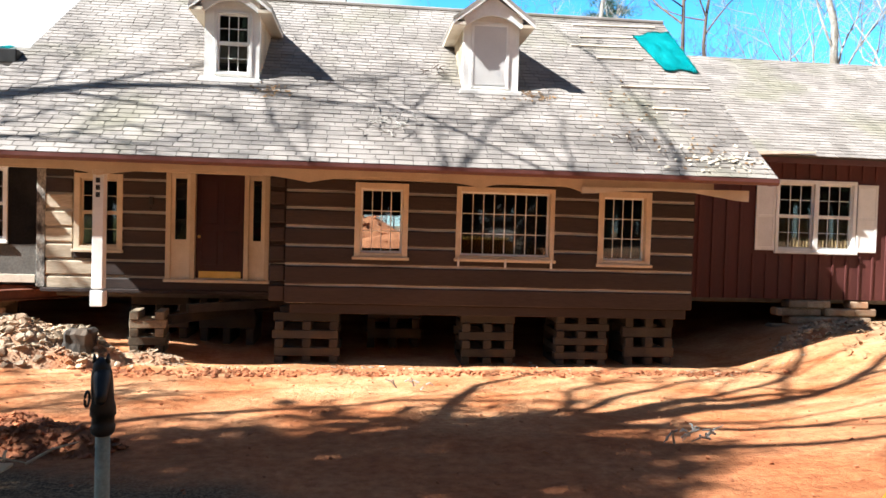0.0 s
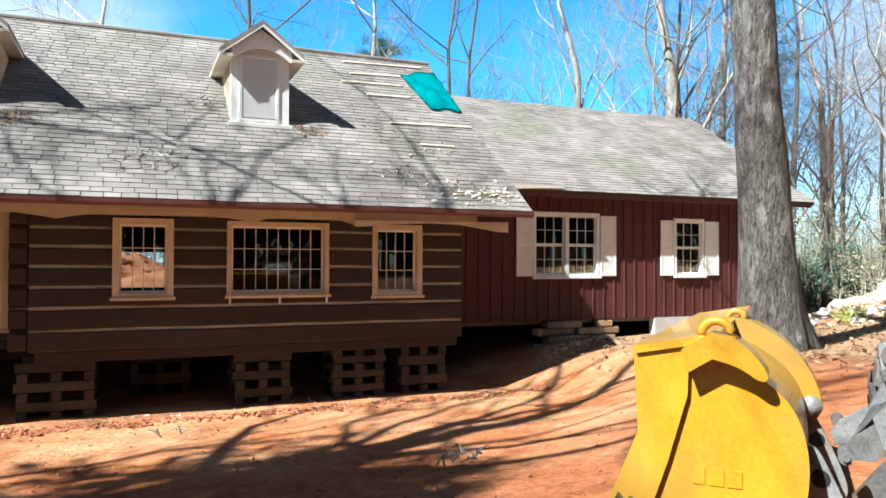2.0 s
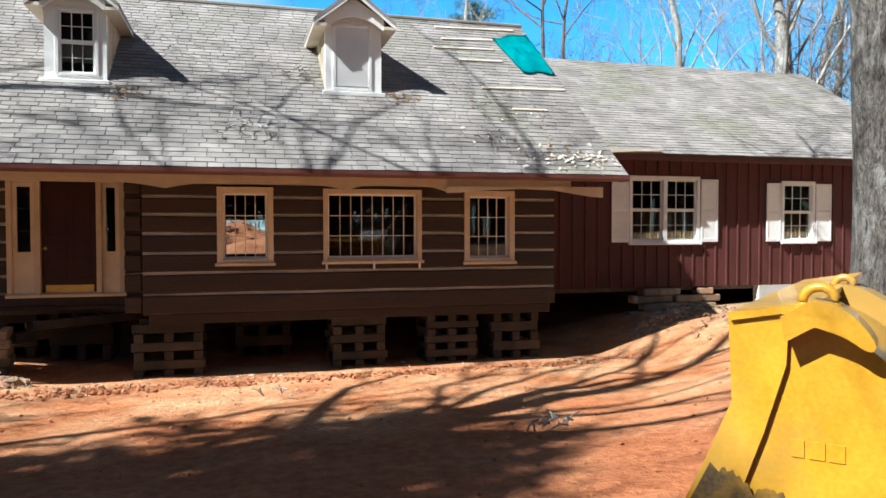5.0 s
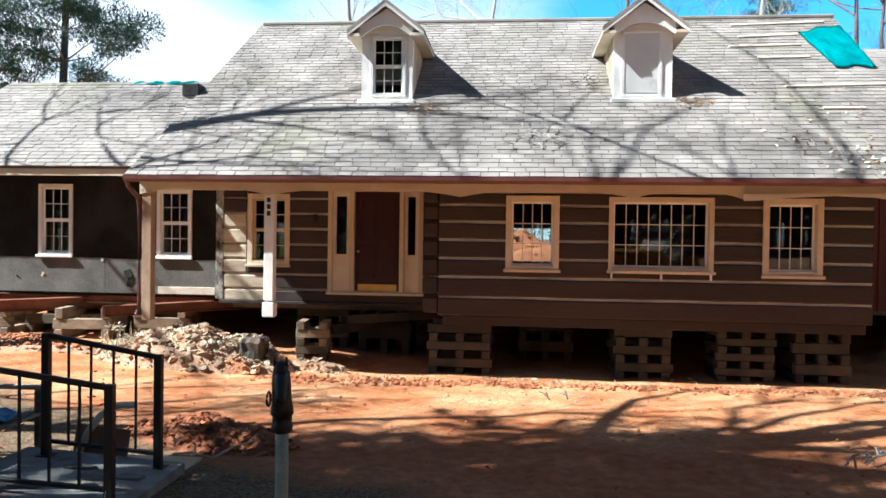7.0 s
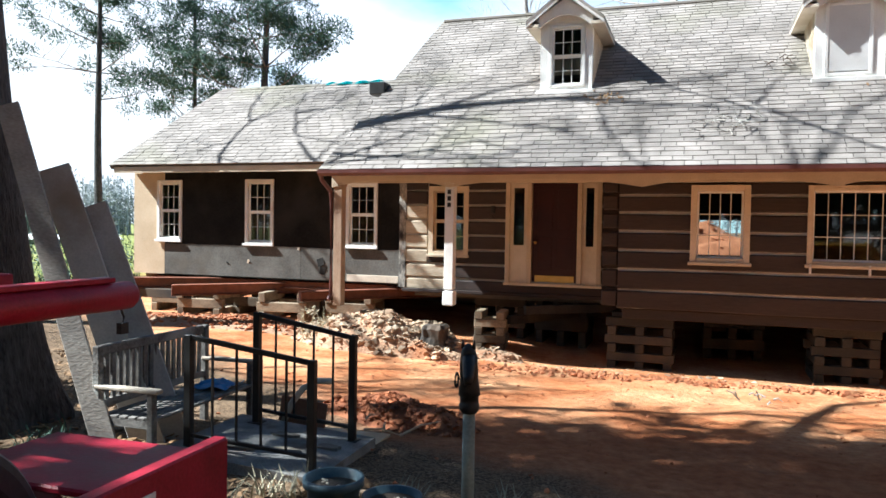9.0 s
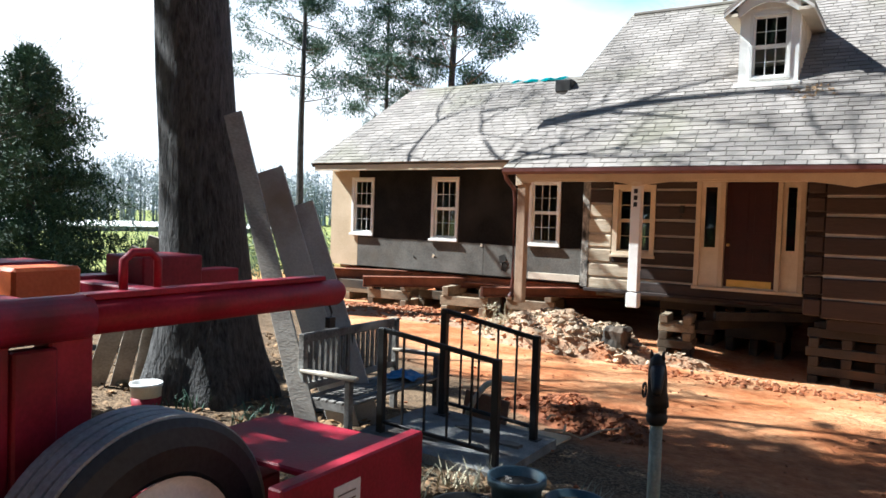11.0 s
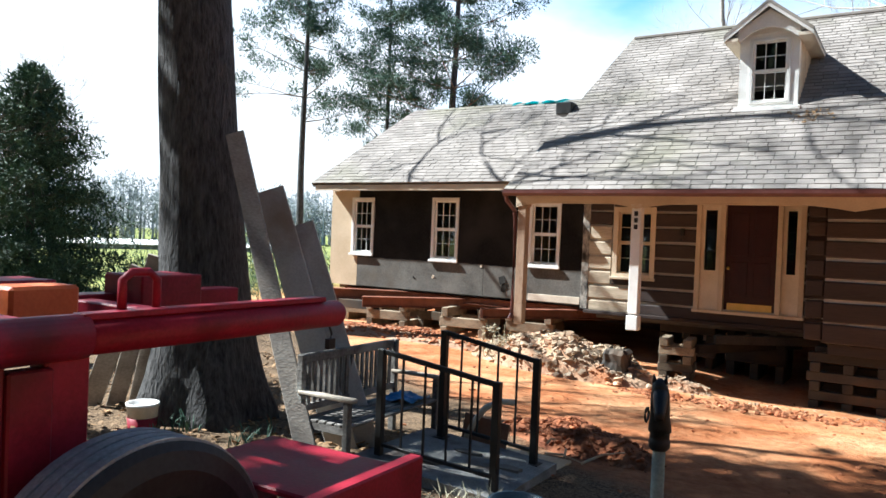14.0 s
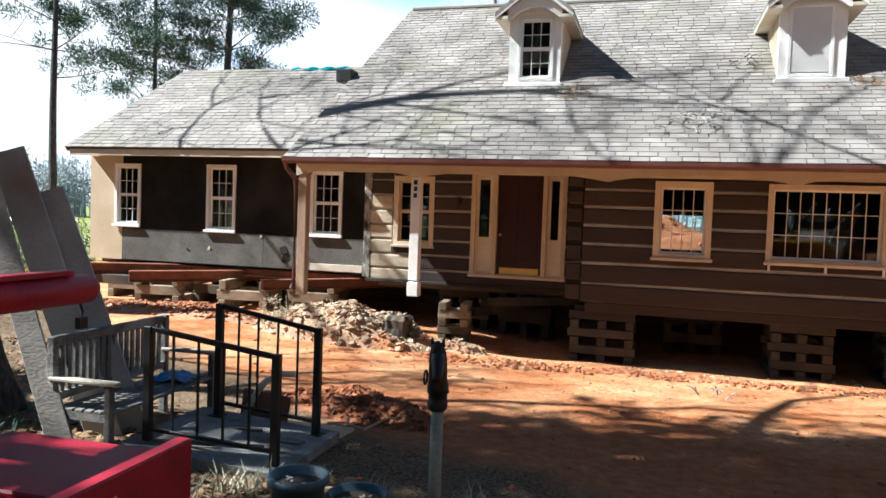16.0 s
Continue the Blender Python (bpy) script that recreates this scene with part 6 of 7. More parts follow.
# ---- boards leaning on the big oak ----
for p, q, w, mat in (((-5.86, 4.98, 2.66), (-4.42, 4.62, -0.28), 0.18, M_WOOD), ((-5.50, 5.12, 2.12), (-4.55, 5.22, -0.3), 0.27, M_CONC), ((-5.24, 5.30, 1.80), (-4.42, 5.42, -0.3), 0.24, M_CONC), ((-6.70, 4.60, 1.30), (-7.38, 4.50, -0.3), 0.20, M_WOOD), ((-6.62, 4.72, 1.42), (-7.20, 4.68, -0.3), 0.17, M_WOOD), ((-6.58, 4.82, 1.40), (-7.12, 4.88, -0.3), 0.15, M_WOOD), ((-6.55, 4.95, 1.46), (-7.08, 5.06, -0.3), 0.18, M_CONC)):
    t = thing("leaning_board", q, "grey weathered board leaning on the oak", "board", "boards leaning on the oak")
    bm = bmesh.new()
    bar(bm, p, q, w, 0.04, 0.004, (-1.0, 1.0, 0.9) if p[2] > 1.6 else (0.7, -0.7, 0.3))
    part("board", bm, mat, t)
pail = thing("paint_pail", (-6.2, 4.3, -0.25), "white and red plastic paint pail", "pail")
bm = bmesh.new()
lathe(bm, [(0.001, 0.0), (0.12, 0.0), (0.14, 0.30), (0.15, 0.30), (0.15, 0.33), (0.13, 0.33), (0.12, 0.05), (0.001, 0.04)], Matrix.Translation((-6.2, 4.3, -0.25)), 24)
part("pail", bm, M_WHEELW, pail, "", True)
bm = bmesh.new()
lathe(bm, [(0.126, 0.04), (0.1355, 0.20), (0.133, 0.20), (0.123, 0.04)], Matrix.Translation((-6.2, 4.3, -0.25)), 24)
part("label_band", bm, M_REDP, pail, "red printed band", True)

# ---- planters and sticks ----
for x, y, r, h, mat, lab in ((-2.20, 3.95, 0.17, 0.36, M_POT, "blue-grey plastic planter with dry soil"), (-2.38, 3.62, 0.2, 0.22, M_IRON, "wide black plastic tub"), (-1.86, 4.05, 0.17, 0.26, M_POT, "blue-grey plastic planter with dry soil")):
    z = ground_z(x, y) - 0.02
    t = thing("planter", (x, y, z), lab, "planter", "planters by the ramp")
    bm = bmesh.new()
    lathe(bm, [(0.001, 0), (r * 0.75, 0), (r * 0.95, h * 0.86), (r * 1.08, h * 0.87), (r * 1.08, h), (r * 0.95, h), (r * 0.9, h * 0.8), (0.001, h * 0.8)], Matrix.Translation((x, y, z)), 28)
    part("pot", bm, mat, t, "", True)
    bm = bmesh.new()
    lathe(bm, [(r * 0.93, h * 0.84), (r * 0.5, h * 0.88), (0.001, h * 0.87)], Matrix.Translation((x, y, z)), 20)
    part("soil", bm, M_SOIL, t, "dark dry soil")
    rnd = random.Random(int(x * 50))
    for k in range(9):
        a, q = rnd.uniform(0, 6.283), r * 0.8 * rnd.random() ** 0.5
        bm = bmesh.new()
        bmesh.ops.create_icosphere(bm, subdivisions=1, radius=0.012, matrix=pose(x + q * math.cos(a), y + q * math.sin(a), z + h * 0.885, 0, 0, 40 * k) @ Matrix.Diagonal((1.5, 0.9, 0.5, 1)))
        part("leaf_scrap", bm, M_CREAM, t)


edging = thing("edging_ring", (-1.95, 3.85, ground_z(-1.95, 3.85)), "brown plastic garden edging ring round the planters", "edging")
bm = bmesh.new()
lathe(bm, [(0.60, -0.04), (0.60, 0.09), (0.612, 0.10), (0.624, 0.09), (0.624, -0.04)], Matrix.Translation((-1.95, 3.85, ground_z(-1.95, 3.85))), 44)
part("ring", bm, M_POST, edging, "", True)
pipe = thing("bent_pipe", (-3.55, 6.0, -0.25), "pale bent plastic pipe leaning by the ramp", "pipe")
bm = bmesh.new()
tube(bm, [(-3.70, 5.98, -0.2), (-3.62, 6.0, 0.0), (-3.52, 6.02, 0.14), (-3.38, 6.05, 0.22), (-3.25, 6.08, 0.22)], [0.03] * 5, 10)
part("pipe", bm, M_CREAM, pipe, "", True)


def ground_pt(x, y, up=0.0):
    return Vector((x, y, ground_z(x, y) + up))


twig_heap("stick_pile", 3.2, 6.78, 0.32, 16, 9, "broken sticks lying on the clay", M_TWIG, ground_pt)
twig_heap("stick_pile", 0.6, 9.6, 0.25, 8, 10, "dry grass and twigs on the clay", M_TWIG, ground_pt)
twig_heap("stick_pile", -2.9, 6.35, 0.5, 5, 12, "thin lath lying by the clay heap", M_PINE, ground_pt)

# ---- small things by the ramp and the oak ----
ply = thing("plywood_sheet", (-3.5, 6.1, -0.25), "red-brown plywood offcut leaning by the ramp", "plywood")
bm = bmesh.new()
bar(bm, (-3.75, 6.02, -0.10), (-3.30, 6.06, -0.16), 0.02, 0.34, 0.002)
part("sheet", bm, M_PLYB, ply)
ply = thing("plywood_sheet", (-2.9, 6.1, -0.28), "pale plywood board flat on the soil", "plywood")
bm = boxes(((-3.5, 5.95, -0.30), (-2.75, 6.3, -0.275)), bevel=0.003)
part("sheet", bm, M_PINE, ply)


def grass_tufts(name, label, spots, mat, seed, h=0.22, n=26):
    rnd = random.Random(seed)
    vs, fs = [], []
    for x, y in spots:
        z = ground_z(x, y) - 0.01
        for k in range(n):
            a = rnd.uniform(0, 6.283)
            p = Vector((x + rnd.gauss(0, 0.06), y + rnd.gauss(0, 0.06), z))
            d = Vector((math.cos(a) * 0.5, math.sin(a) * 0.5, 1)).normalized() * h * rnd.uniform(0.5, 1.3)
            w = Vector((-math.sin(a), math.cos(a), 0)) * 0.006
            q = p + d * 0.6
            e = p + d + Vector((math.cos(a), math.sin(a), -0.2)) * h * 0.25
            b = len(vs)
            vs += [tuple(v) for v in (p - w, p + w, q + w, q - w, e)]
            fs += [(b, b + 1, b + 2, b + 3), (b + 3, b + 2, b + 4)]
    return tagged(new(name, mesh_raw(name, vs, fs, mat, False)), label, "grass", kind="stuff")


# ---- far buildings ----
shed = thing("long_shed", (-57, 41, -0.3), "long low white-roofed shed beyond the field", "shed")
m = pose(-57, 41, -0.4, 0, 0, 54)
bm = prism(bmesh.new(), [(-2.0, 0.55), (0, 0.95), (2.0, 0.55), (2.0, 0.5), (-2.0, 0.5)], -16, 16, "x")
bmesh.ops.transform(bm, matrix=m, verts=bm.verts)
part("roof", bm, M_WHITE, shed, "white metal roof")
bm = boxes(((-15.5, -1.8, -0.2), (15.5, 1.8, 0.5)))
bmesh.ops.transform(bm, matrix=m, verts=bm.verts)
part("wall", bm, M_STEEL, shed)
hs = thing("far_house", (54, 27, 0.5), "white gabled house beyond the wood", "house")
bm = prism(bmesh.new(), [(-3, 0.0), (3, 0.0), (3, 3.2), (0, 5.4), (-3, 3.2)], -4, 4, "x")
bmesh.ops.transform(bm, matrix=pose(54, 27, 0.3, 0, 0, 20), verts=bm.verts)
part("wall", bm, M_WHITE, hs)
bm = bmesh.new()
for s in (-1, 1):
    bar(bm, (0, s * 3.5, 3.0), (0, 0, 5.55), 8.6, 0.15, 0.0, (0, 0, 1))
bmesh.ops.transform(bm, matrix=pose(54, 27, 0.3, 0, 0, 20), verts=bm.verts)
part("roof", bm, M_SHINGLE, hs)

far_house = thing("far_house", (53, 29, 0.6), "white house with a grey gable roof seen through the wood", "house")
m = pose(53.5, 29, 0.6, 0, 0, -28)
for name, bm, mat in (("wall", prism(bmesh.new(), [(-3.4, 0), (-3.4, 3.2), (0, 5.1), (3.4, 3.2), (3.4, 0)], -4.5, 4.5, "y"), M_WHITE),
                      ("roof", prism(bmesh.new(), [(-3.8, 3.05), (0, 5.2), (3.8, 3.05), (3.8, 3.2), (0, 5.38), (-3.8, 3.2)], -4.9, 4.9, "y"), M_SHINGLE),
                      ("window", boxes(((-1.9, -4.53, 1.0), (-1.0, -4.505, 2.3))), M_BLACK), ("window", boxes(((1.0, -4.53, 1.0), (1.9, -4.505, 2.3))), M_BLACK)):
    bmesh.ops.transform(bm, matrix=m, verts=bm.verts)
    part(name, bm, mat, far_house)
# ---- trees ----
def raw_tube(vs, fs, pts, rad, n):
    """Adds an open tube to plain vertex and face lists."""
    base = len(vs)
    for i, p in enumerate(pts):
        a, b = pts[max(0, i - 1)], pts[min(len(pts) - 1, i + 1)]
        d = (b - a).normalized()
        u = d.orthogonal().normalized()
        w = d.cross(u)
        for k in range(n):
            t = k * 6.28318 / n
            q = p + (u * math.cos(t) + w * math.sin(t)) * rad[i]
            vs.append((q.x, q.y, q.z))
    for i in range(len(pts) - 1):
        for k in range(n):
            fs.append((base + i * n + k, base + i * n + (k + 1) % n, base + (i + 1) * n + (k + 1) % n, base + (i + 1) * n + k))


def mesh_raw(name, vs, fs, mat, smooth=True):
    me = bpy.data.meshes.new(name)
    me.from_pydata(vs, [], fs)
    me.materials.append(mat)
    if smooth:
        me.polygons.foreach_set("use_smooth", [True] * len(fs))
    return me


def limb(rnd, vs, fs, p, d, length, r, depth, tips, sides, lift=0.12, wander=0.28, kids=(3, 5)):
    n = 7 if depth > 2 else 5 if depth > 1 else 3
    pts, rad = [p.copy()], [r]
    for i in range(n):
        d = (d + Vector((rnd.gauss(0, wander), rnd.gauss(0, wander), rnd.gauss(lift, wander * 0.7)))* 0.45).normalized()
        p = p + d * length / n
        pts.append(p.copy())
        rad.append(r * (1 - 0.72 * (i + 1) / n))
    raw_tube(vs, fs, pts, rad, max(3, sides))
    if depth == 0:
        tips.append(p)
        return
    for k in range(rnd.randint(*kids)):
        f = rnd.uniform(0.3, 0.98)
        i = min(n - 1, int(f * n))
        q = pts[i].lerp(pts[i + 1], f * n - i)
        side = Vector((rnd.gauss(0, 1), rnd.gauss(0, 1), rnd.gauss(0.25, 0.6))).normalized()
        limb(rnd, vs, fs, q, (d * 0.65 + side * 0.85).normalized(), length * rnd.uniform(0.45, 0.75), max(0.004, r * rnd.uniform(0.34, 0.5)), depth - 1, tips, sides - 2, lift, wander, kids)
    limb(rnd, vs, fs, pts[-1], d, length * 0.6, rad[-1], depth - 1, tips, sides - 2, lift, wander, kids)


def trunk_mesh(rnd, name, height, r, mat, lean=(0, 0), taper=0.55, flare=0.45, n=22, lumps=0.06, seg=26):
    vs, fs, axis = [], [], []
    for i in range(seg + 1):
        f = (i / seg) ** 1.35
        z = f * height
        rr = r * (1 - (1 - taper) * f) * (1 + flare * math.exp(-z / (r * 1.5)))
        c = Vector((lean[0] * f * height + 0.12 * r * math.sin(z * 0.7 + 1), lean[1] * f * height + 0.12 * r * math.cos(z * 0.55), z))
        axis.append((c, rr))
        for k in range(n):
            t = k * 6.28318 / n
            j = 1 + lumps * noise.noise((math.cos(t) * 1.6 + r * 9, math.sin(t) * 1.6, z * 0.8)) + flare * 0.35 * math.exp(-z / (r * 1.2)) * math.cos(t * 5 + r * 20)
            vs.append((c.x + rr * j * math.cos(t), c.y + rr * j * math.sin(t), z - (0.25 if i == 0 else 0)))
    for i in range(seg):
        for k in range(n):
            fs.append((i * n + k, i * n + (k + 1) % n, (i + 1) * n + (k + 1) % n, (i + 1) * n + k))
    return mesh_raw(name, vs, fs, mat), axis


def bare_tree(seed, height, r, trunk_h, spread, at, label, bark, twig, lean=(0, 0), depth=4, limbs=7, lift=0.12, group="", kids=(3, 4), first=0.45, flare=0.45, toward=None, steep=0.0, stout=0.46):
    rnd = random.Random(seed)
    t = thing("tree", at, label, "tree", group)
    me, axis = trunk_mesh(rnd, "trunk", trunk_h, r, bark, lean, flare=flare)
    part("trunk", me, None, t, keep_world=False)
    vs, fs, tips = [], [], []
    for k in range(limbs):
        f = first + (1 - first) * k / max(1, limbs - 1)
        i = min(len(axis) - 1, int(f ** (1 / 1.35) * (len(axis) - 1)))
        c, rr = axis[i]
        a = k * 2.4 + rnd.uniform(-0.5, 0.5)
        d = Vector((math.cos(a), math.sin(a), steep + rnd.uniform(0.35, 0.9))) if k < limbs - 1 else Vector((lean[0], lean[1], 1))
        if toward is not None and k < limbs - 1:
            d += Vector(toward)
        limb(rnd, vs, fs, c.copy(), d.normalized(), spread * rnd.uniform(0.75, 1.1) * (1 if k < limbs - 1 else (height - trunk_h) / spread), rr * (stout if k < limbs - 1 else 0.95), depth, tips, 8, lift, 0.28, kids)
    crown = part("crown", mesh_raw("crown", vs, fs, twig), None, t, keep_world=False)
    return t


def clump(rnd, vs, fs, c, r, n, size, droop=0.0):
    """A loose clump of needle blades round a point."""
    for k in range(n):
        d = Vector((rnd.gauss(0, 1), rnd.gauss(0, 1), rnd.gauss(0, 0.7))).normalized()
        q = c + d * r * rnd.random() ** 0.5
        u = (d + Vector((rnd.gauss(0, 0.6), rnd.gauss(0, 0.6), rnd.gauss(0.2 - droop, 0.6)))).normalized() * size * rnd.uniform(0.6, 1.3)
        w = u.orthogonal().normalized() * size * 0.16
        b = len(vs)
        for p in (q - w, q + w, q + u + w * 0.3, q + u - w * 0.3):
            vs.append((p.x, p.y, p.z))
        fs.append((b, b + 1, b + 2, b + 3))


def pine(seed, height, r, first, at, label, spread=3.0, n_limbs=34, blades=26, group="", kind_mat=None, blade=0.12, tuft=0.42):
    rnd = random.Random(seed)
    t = thing("pine_tree", at, label, "tree", group)
    me, axis = trunk_mesh(rnd, "trunk", height, r, M_BARKD, (rnd.uniform(-0.03, 0.03), rnd.uniform(-0.03, 0.03)), 0.15, 0.2, 10, 0.04, 18)
    part("trunk", me, None, t, keep_world=False)
    vs, fs, nv, nf = [], [], [], []
    for k in range(n_limbs):
        f = first + (0.99 - first) * k / n_limbs
        i = min(len(axis) - 1, int(f ** (1 / 1.35) * (len(axis) - 1)))
        c, rr = axis[i]
        a = k * 2.39 + rnd.uniform(-0.4, 0.4)
        ln = spread * (1 - 0.75 * (f - first) / (1 - first)) * rnd.uniform(0.4, 1.1)
        d = Vector((math.cos(a), math.sin(a), rnd.uniform(-0.1, 0.4))).normalized()
        tips = []
        limb(rnd, vs, fs, c.copy(), d, ln, max(0.02, rr * 0.3), 1, tips, 4, 0.1, 0.2, (2, 4))
        for q in tips:
            clump(rnd, nv, nf, q, tuft, blades * (4 if blade < 0.2 else 2), blade)
            if blade < 0.2:
                clump(rnd, nv, nf, q.lerp(c, 0.25) + Vector((rnd.gauss(0, 0.2), rnd.gauss(0, 0.2), 0.1)), tuft * 0.7, blades * 2, blade)
    tagged(part("crown_wood", mesh_raw("crown_wood", vs, fs, M_TWIGD), None, t, keep_world=False), kind="stuff")
    part("needles", mesh_raw("needles", nv, nf, kind_mat or M_NEEDLE, False), None, t, "tufts of green needles", keep_world=False)
    return t


def cedar(at, height, radius, label, seed=4, mat=None):
    """A broad evergreen: tiers of drooping boughs, each a spray of small clumps."""
    rnd = random.Random(seed)
    t = thing("cedar_tree", at, label, "tree")
    me, axis = trunk_mesh(rnd, "trunk", height * 0.96, 0.16, M_BARKD, (0.01, 0), 0.1, 0.2, 10, 0.04, 14)
    part("trunk", me, None, t, keep_world=False)
    vs, fs = [], []
    for k in range(230):
        f = (k + rnd.random()) / 230
        z = 0.2 + f * (height - 0.35)
        reach = radius * (1 - f) ** 0.8 * rnd.uniform(0.55, 1.15) + 0.1
        a = k * 2.39996 + rnd.uniform(-0.3, 0.3)
        rise = 0.5 * f + rnd.uniform(-0.1, 0.2)
        n = 3 + int(reach * 5)
        for q in range(n):
            r = reach * (0.25 + 0.75 * (q + 0.5) / n)
            b = a + rnd.gauss(0, 0.13)
            p = Vector((r * math.cos(b), r * math.sin(b), z + rise * r - 0.10 * r * r + rnd.uniform(-0.08, 0.08)))
            clump(rnd, vs, fs, p, 0.21, 22, 0.12, -0.1)
    part("foliage", mesh_raw("foliage", vs, fs, mat or M_CEDAR, False), None, t, "dense dark green foliage", keep_world=False)
    return t


def gz(x, y):
    return ground_z(x, y) - 0.05


# the two trees nearest the drive
bare_tree(11, 17, 0.45, 9.5, 6.0, (9.72, 8.95, gz(9.72, 8.95)), "large oak with grey furrowed bark beside the red wing", M_BARK, M_TWIG, (-0.058, 0.015), 4, 7, first=0.72, flare=0.6)
bare_tree(23, 18, 0.45, 9.5, 7.5, (-6.38, 5.08, gz(-6.38, 5.08)), "massive dark-barked oak with boards leaning on it", M_BARKD, M_TWIGD, (-0.022, -0.012), 4, 9, 0.08, first=0.82, flare=0.6, toward=(0.5, 0.45, 0), stout=0.38)
# unseen pines and a hidden oak, added to shade the drive and roofs
pine(33, 15.0, 0.32, 0.62, (-11.7, 2.1, gz(-11.7, 2.1)), "unseen pine added for shade beyond the red dolly", 2.7, 40, 17, blade=0.34, tuft=0.5)
pine(34, 12.5, 0.28, 0.46, (-9.6, -1.0, gz(-9.6, -1.0)), "unseen pine added for shade beyond the red dolly", 2.3, 9, 15, blade=0.34, tuft=0.5)
bare_tree(37, 18, 0.34, 11.0, 5.0, (-14.0, 11.0, gz(-14, 11.0)), "bare oak added behind the leaning boards for roof shade", M_BARK, M_TWIG, (0.01, 0.0), 4, 8, 0.1, first=0.68, stout=0.3)
bare_tree(43, 15, 0.24, 8.0, 4.5, (-11.66, 5.15, gz(-11.66, 5.15)), "bare brown-barked tree at the field edge", M_BARK, M_TWIGD, (-0.02, -0.01), 4, 8, 0.10, first=0.56)

# woods behind and beside the red wing, bare trees behind the house
woods = "bare trees of the wood"
a = bare_tree(51, 15, 0.26, 6.5, 4.2, (21.76, 14.6, gz(21.76, 14.6)), "bare grey hardwood at the wood's edge", M_BARKP, M_TWIG, (0.02, 0), 4, 8, 0.16, woods, (3, 3), 0.5, steep=0.6, stout=0.34)
b = bare_tree(52, 17, 0.20, 8.0, 3.6, (25.7, 15.9, gz(25.7, 15.9)), "slim bare grey hardwood", M_BARKP, M_TWIG, (-0.03, 0.02), 3, 8, 0.2, woods, (4, 5), 0.45, steep=0.6, stout=0.36)
c = bare_tree(53, 14, 0.15, 6.0, 3.2, (19.5, 19.5, gz(19.5, 19.5)), "slim bare brown hardwood", M_BARK, M_TWIGD, (0.04, 0.0), 3, 7, 0.2, woods, (4, 5), 0.4, steep=0.6, stout=0.4)
rnd = random.Random(7)
spots = [(0, 19.5, 10.75, 30, 1.25), (1, 17.7, 26.8, 80, 1.2), (2, 13.0, 29.0, 140, 1.2), (0, 19.6, 23.0, 200, 1.4), (1, 9.5, 33.0, 260, 1.1), (2, 4.0, 30.0, 20, 1.3), (0, -2.0, 34.0, 95, 1.15), (1, -7.0, 31.0, 170, 1.1),
         (0, 31.0, 19.5, 250, 1.2), (2, 24.0, 21.5, 310, 1.1), (1, 29.0, 24.0, 45, 1.1), (2, 34.0, 13.0, 120, 1.2), (0, 37.0, 22.0, 75, 1.2), (1, 23.0, 12.3, 10, 0.95), (2, 28.5, 11.0, 190, 1.2), (2, 33.0, 27.0, 230, 1.3), (1, 40.0, 16.0, 280, 1.2), (0, 26.5, 29.0, 330, 1.2), (2, 16.0, 34.0, 60, 1.3), (1, 45.0, 30.0, 100, 1.4),
         (2, 21.0, 24.5, 15, 1.2), (1, 25.0, 26.5, 155, 1.2), (0, 42.0, 24.0, 215, 1.3), (2, 30.5, 16.2, 265, 1.1), (2, 22.5, 18.0, 5, 0.8), (2, 24.5, 13.5, 85, 0.75), (2, 27.5, 20.0, 165, 0.8), (2, 29.5, 13.0, 245, 0.85), (2, 20.5, 17.0, 325, 0.7), (1, 32.5, 21.5, 35, 0.9), (2, 35.0, 18.0, 125, 0.9), (2, 26.0, 11.8, 200, 0.7)]
for k, x, y, turn, s in spots:
    t = copy_thing((a, b, c)[k], pose(x, y, gz(x, y), 0, 0, turn))
    t.scale = (s, s, s)
left = "bare trees along the field"
d = bare_tree(71, 9.5, 0.2, 3.6, 3.6, (-22.0, 8.1, gz(-22.0, 8.1)), "crooked bare brown tree at the field's edge", M_BARKD, M_TWIGD, (0.05, 0.02), 4, 7, 0.1, left, (3, 4), 0.6)
for x, y, turn, s in ((-30.5, 9.0, 150, 0.8), (-27.0, 6.4, 60, 0.75), (-29.0, 10.6, 260, 0.5), (-31.5, 11.8, 20, 0.5), (-34.0, 12.2, 90, 0.55), (-40.0, 17.0, 310, 0.7)):
    t = copy_thing(d, pose(x, y, gz(x, y), 0, 0, turn))
    t.scale = (s, s, s)
cedar((-19.7, 10.8, gz(-19.7, 10.8)), 6.2, 3.1, "dense dark green cedar at the field's edge")
pines = "tall thin pines behind the wing"
pine(61, 17, 0.17, 0.42, (-21.2, 22.8, -0.4), "tall thin pine with sparse tufts", 3.2, 34, 34, pines)
pine(62, 18, 0.21, 0.34, (-15.8, 25.5, -0.4), "tall pine with tufted green crown", 3.4, 50, 44, pines)
pine(63, 16, 0.14, 0.38, (-19.6, 26.6, -0.4), "tall thin pine with sparse tufts", 2.8, 34, 34, pines)
pine(64, 15, 0.24, 0.35, (13.5, 42.8, 0.3), "round-crowned pine behind the roof", 4.0, 46, 46)
pine(65, 12.5, 0.2, 0.25, (29.5, 13.8, 0.8), "pine at the edge of the yard", 3.4, 40, 34)
pine(66, 13, 0.2, 0.2, (24.5, 23.0, 0.5), "young pine among the bare trees", 2.4, 36, 26)
pine(67, 12, 0.2, 0.15, (40.0, 13.0, 0.9), "young pine among the bare trees", 3.0, 40, 30)


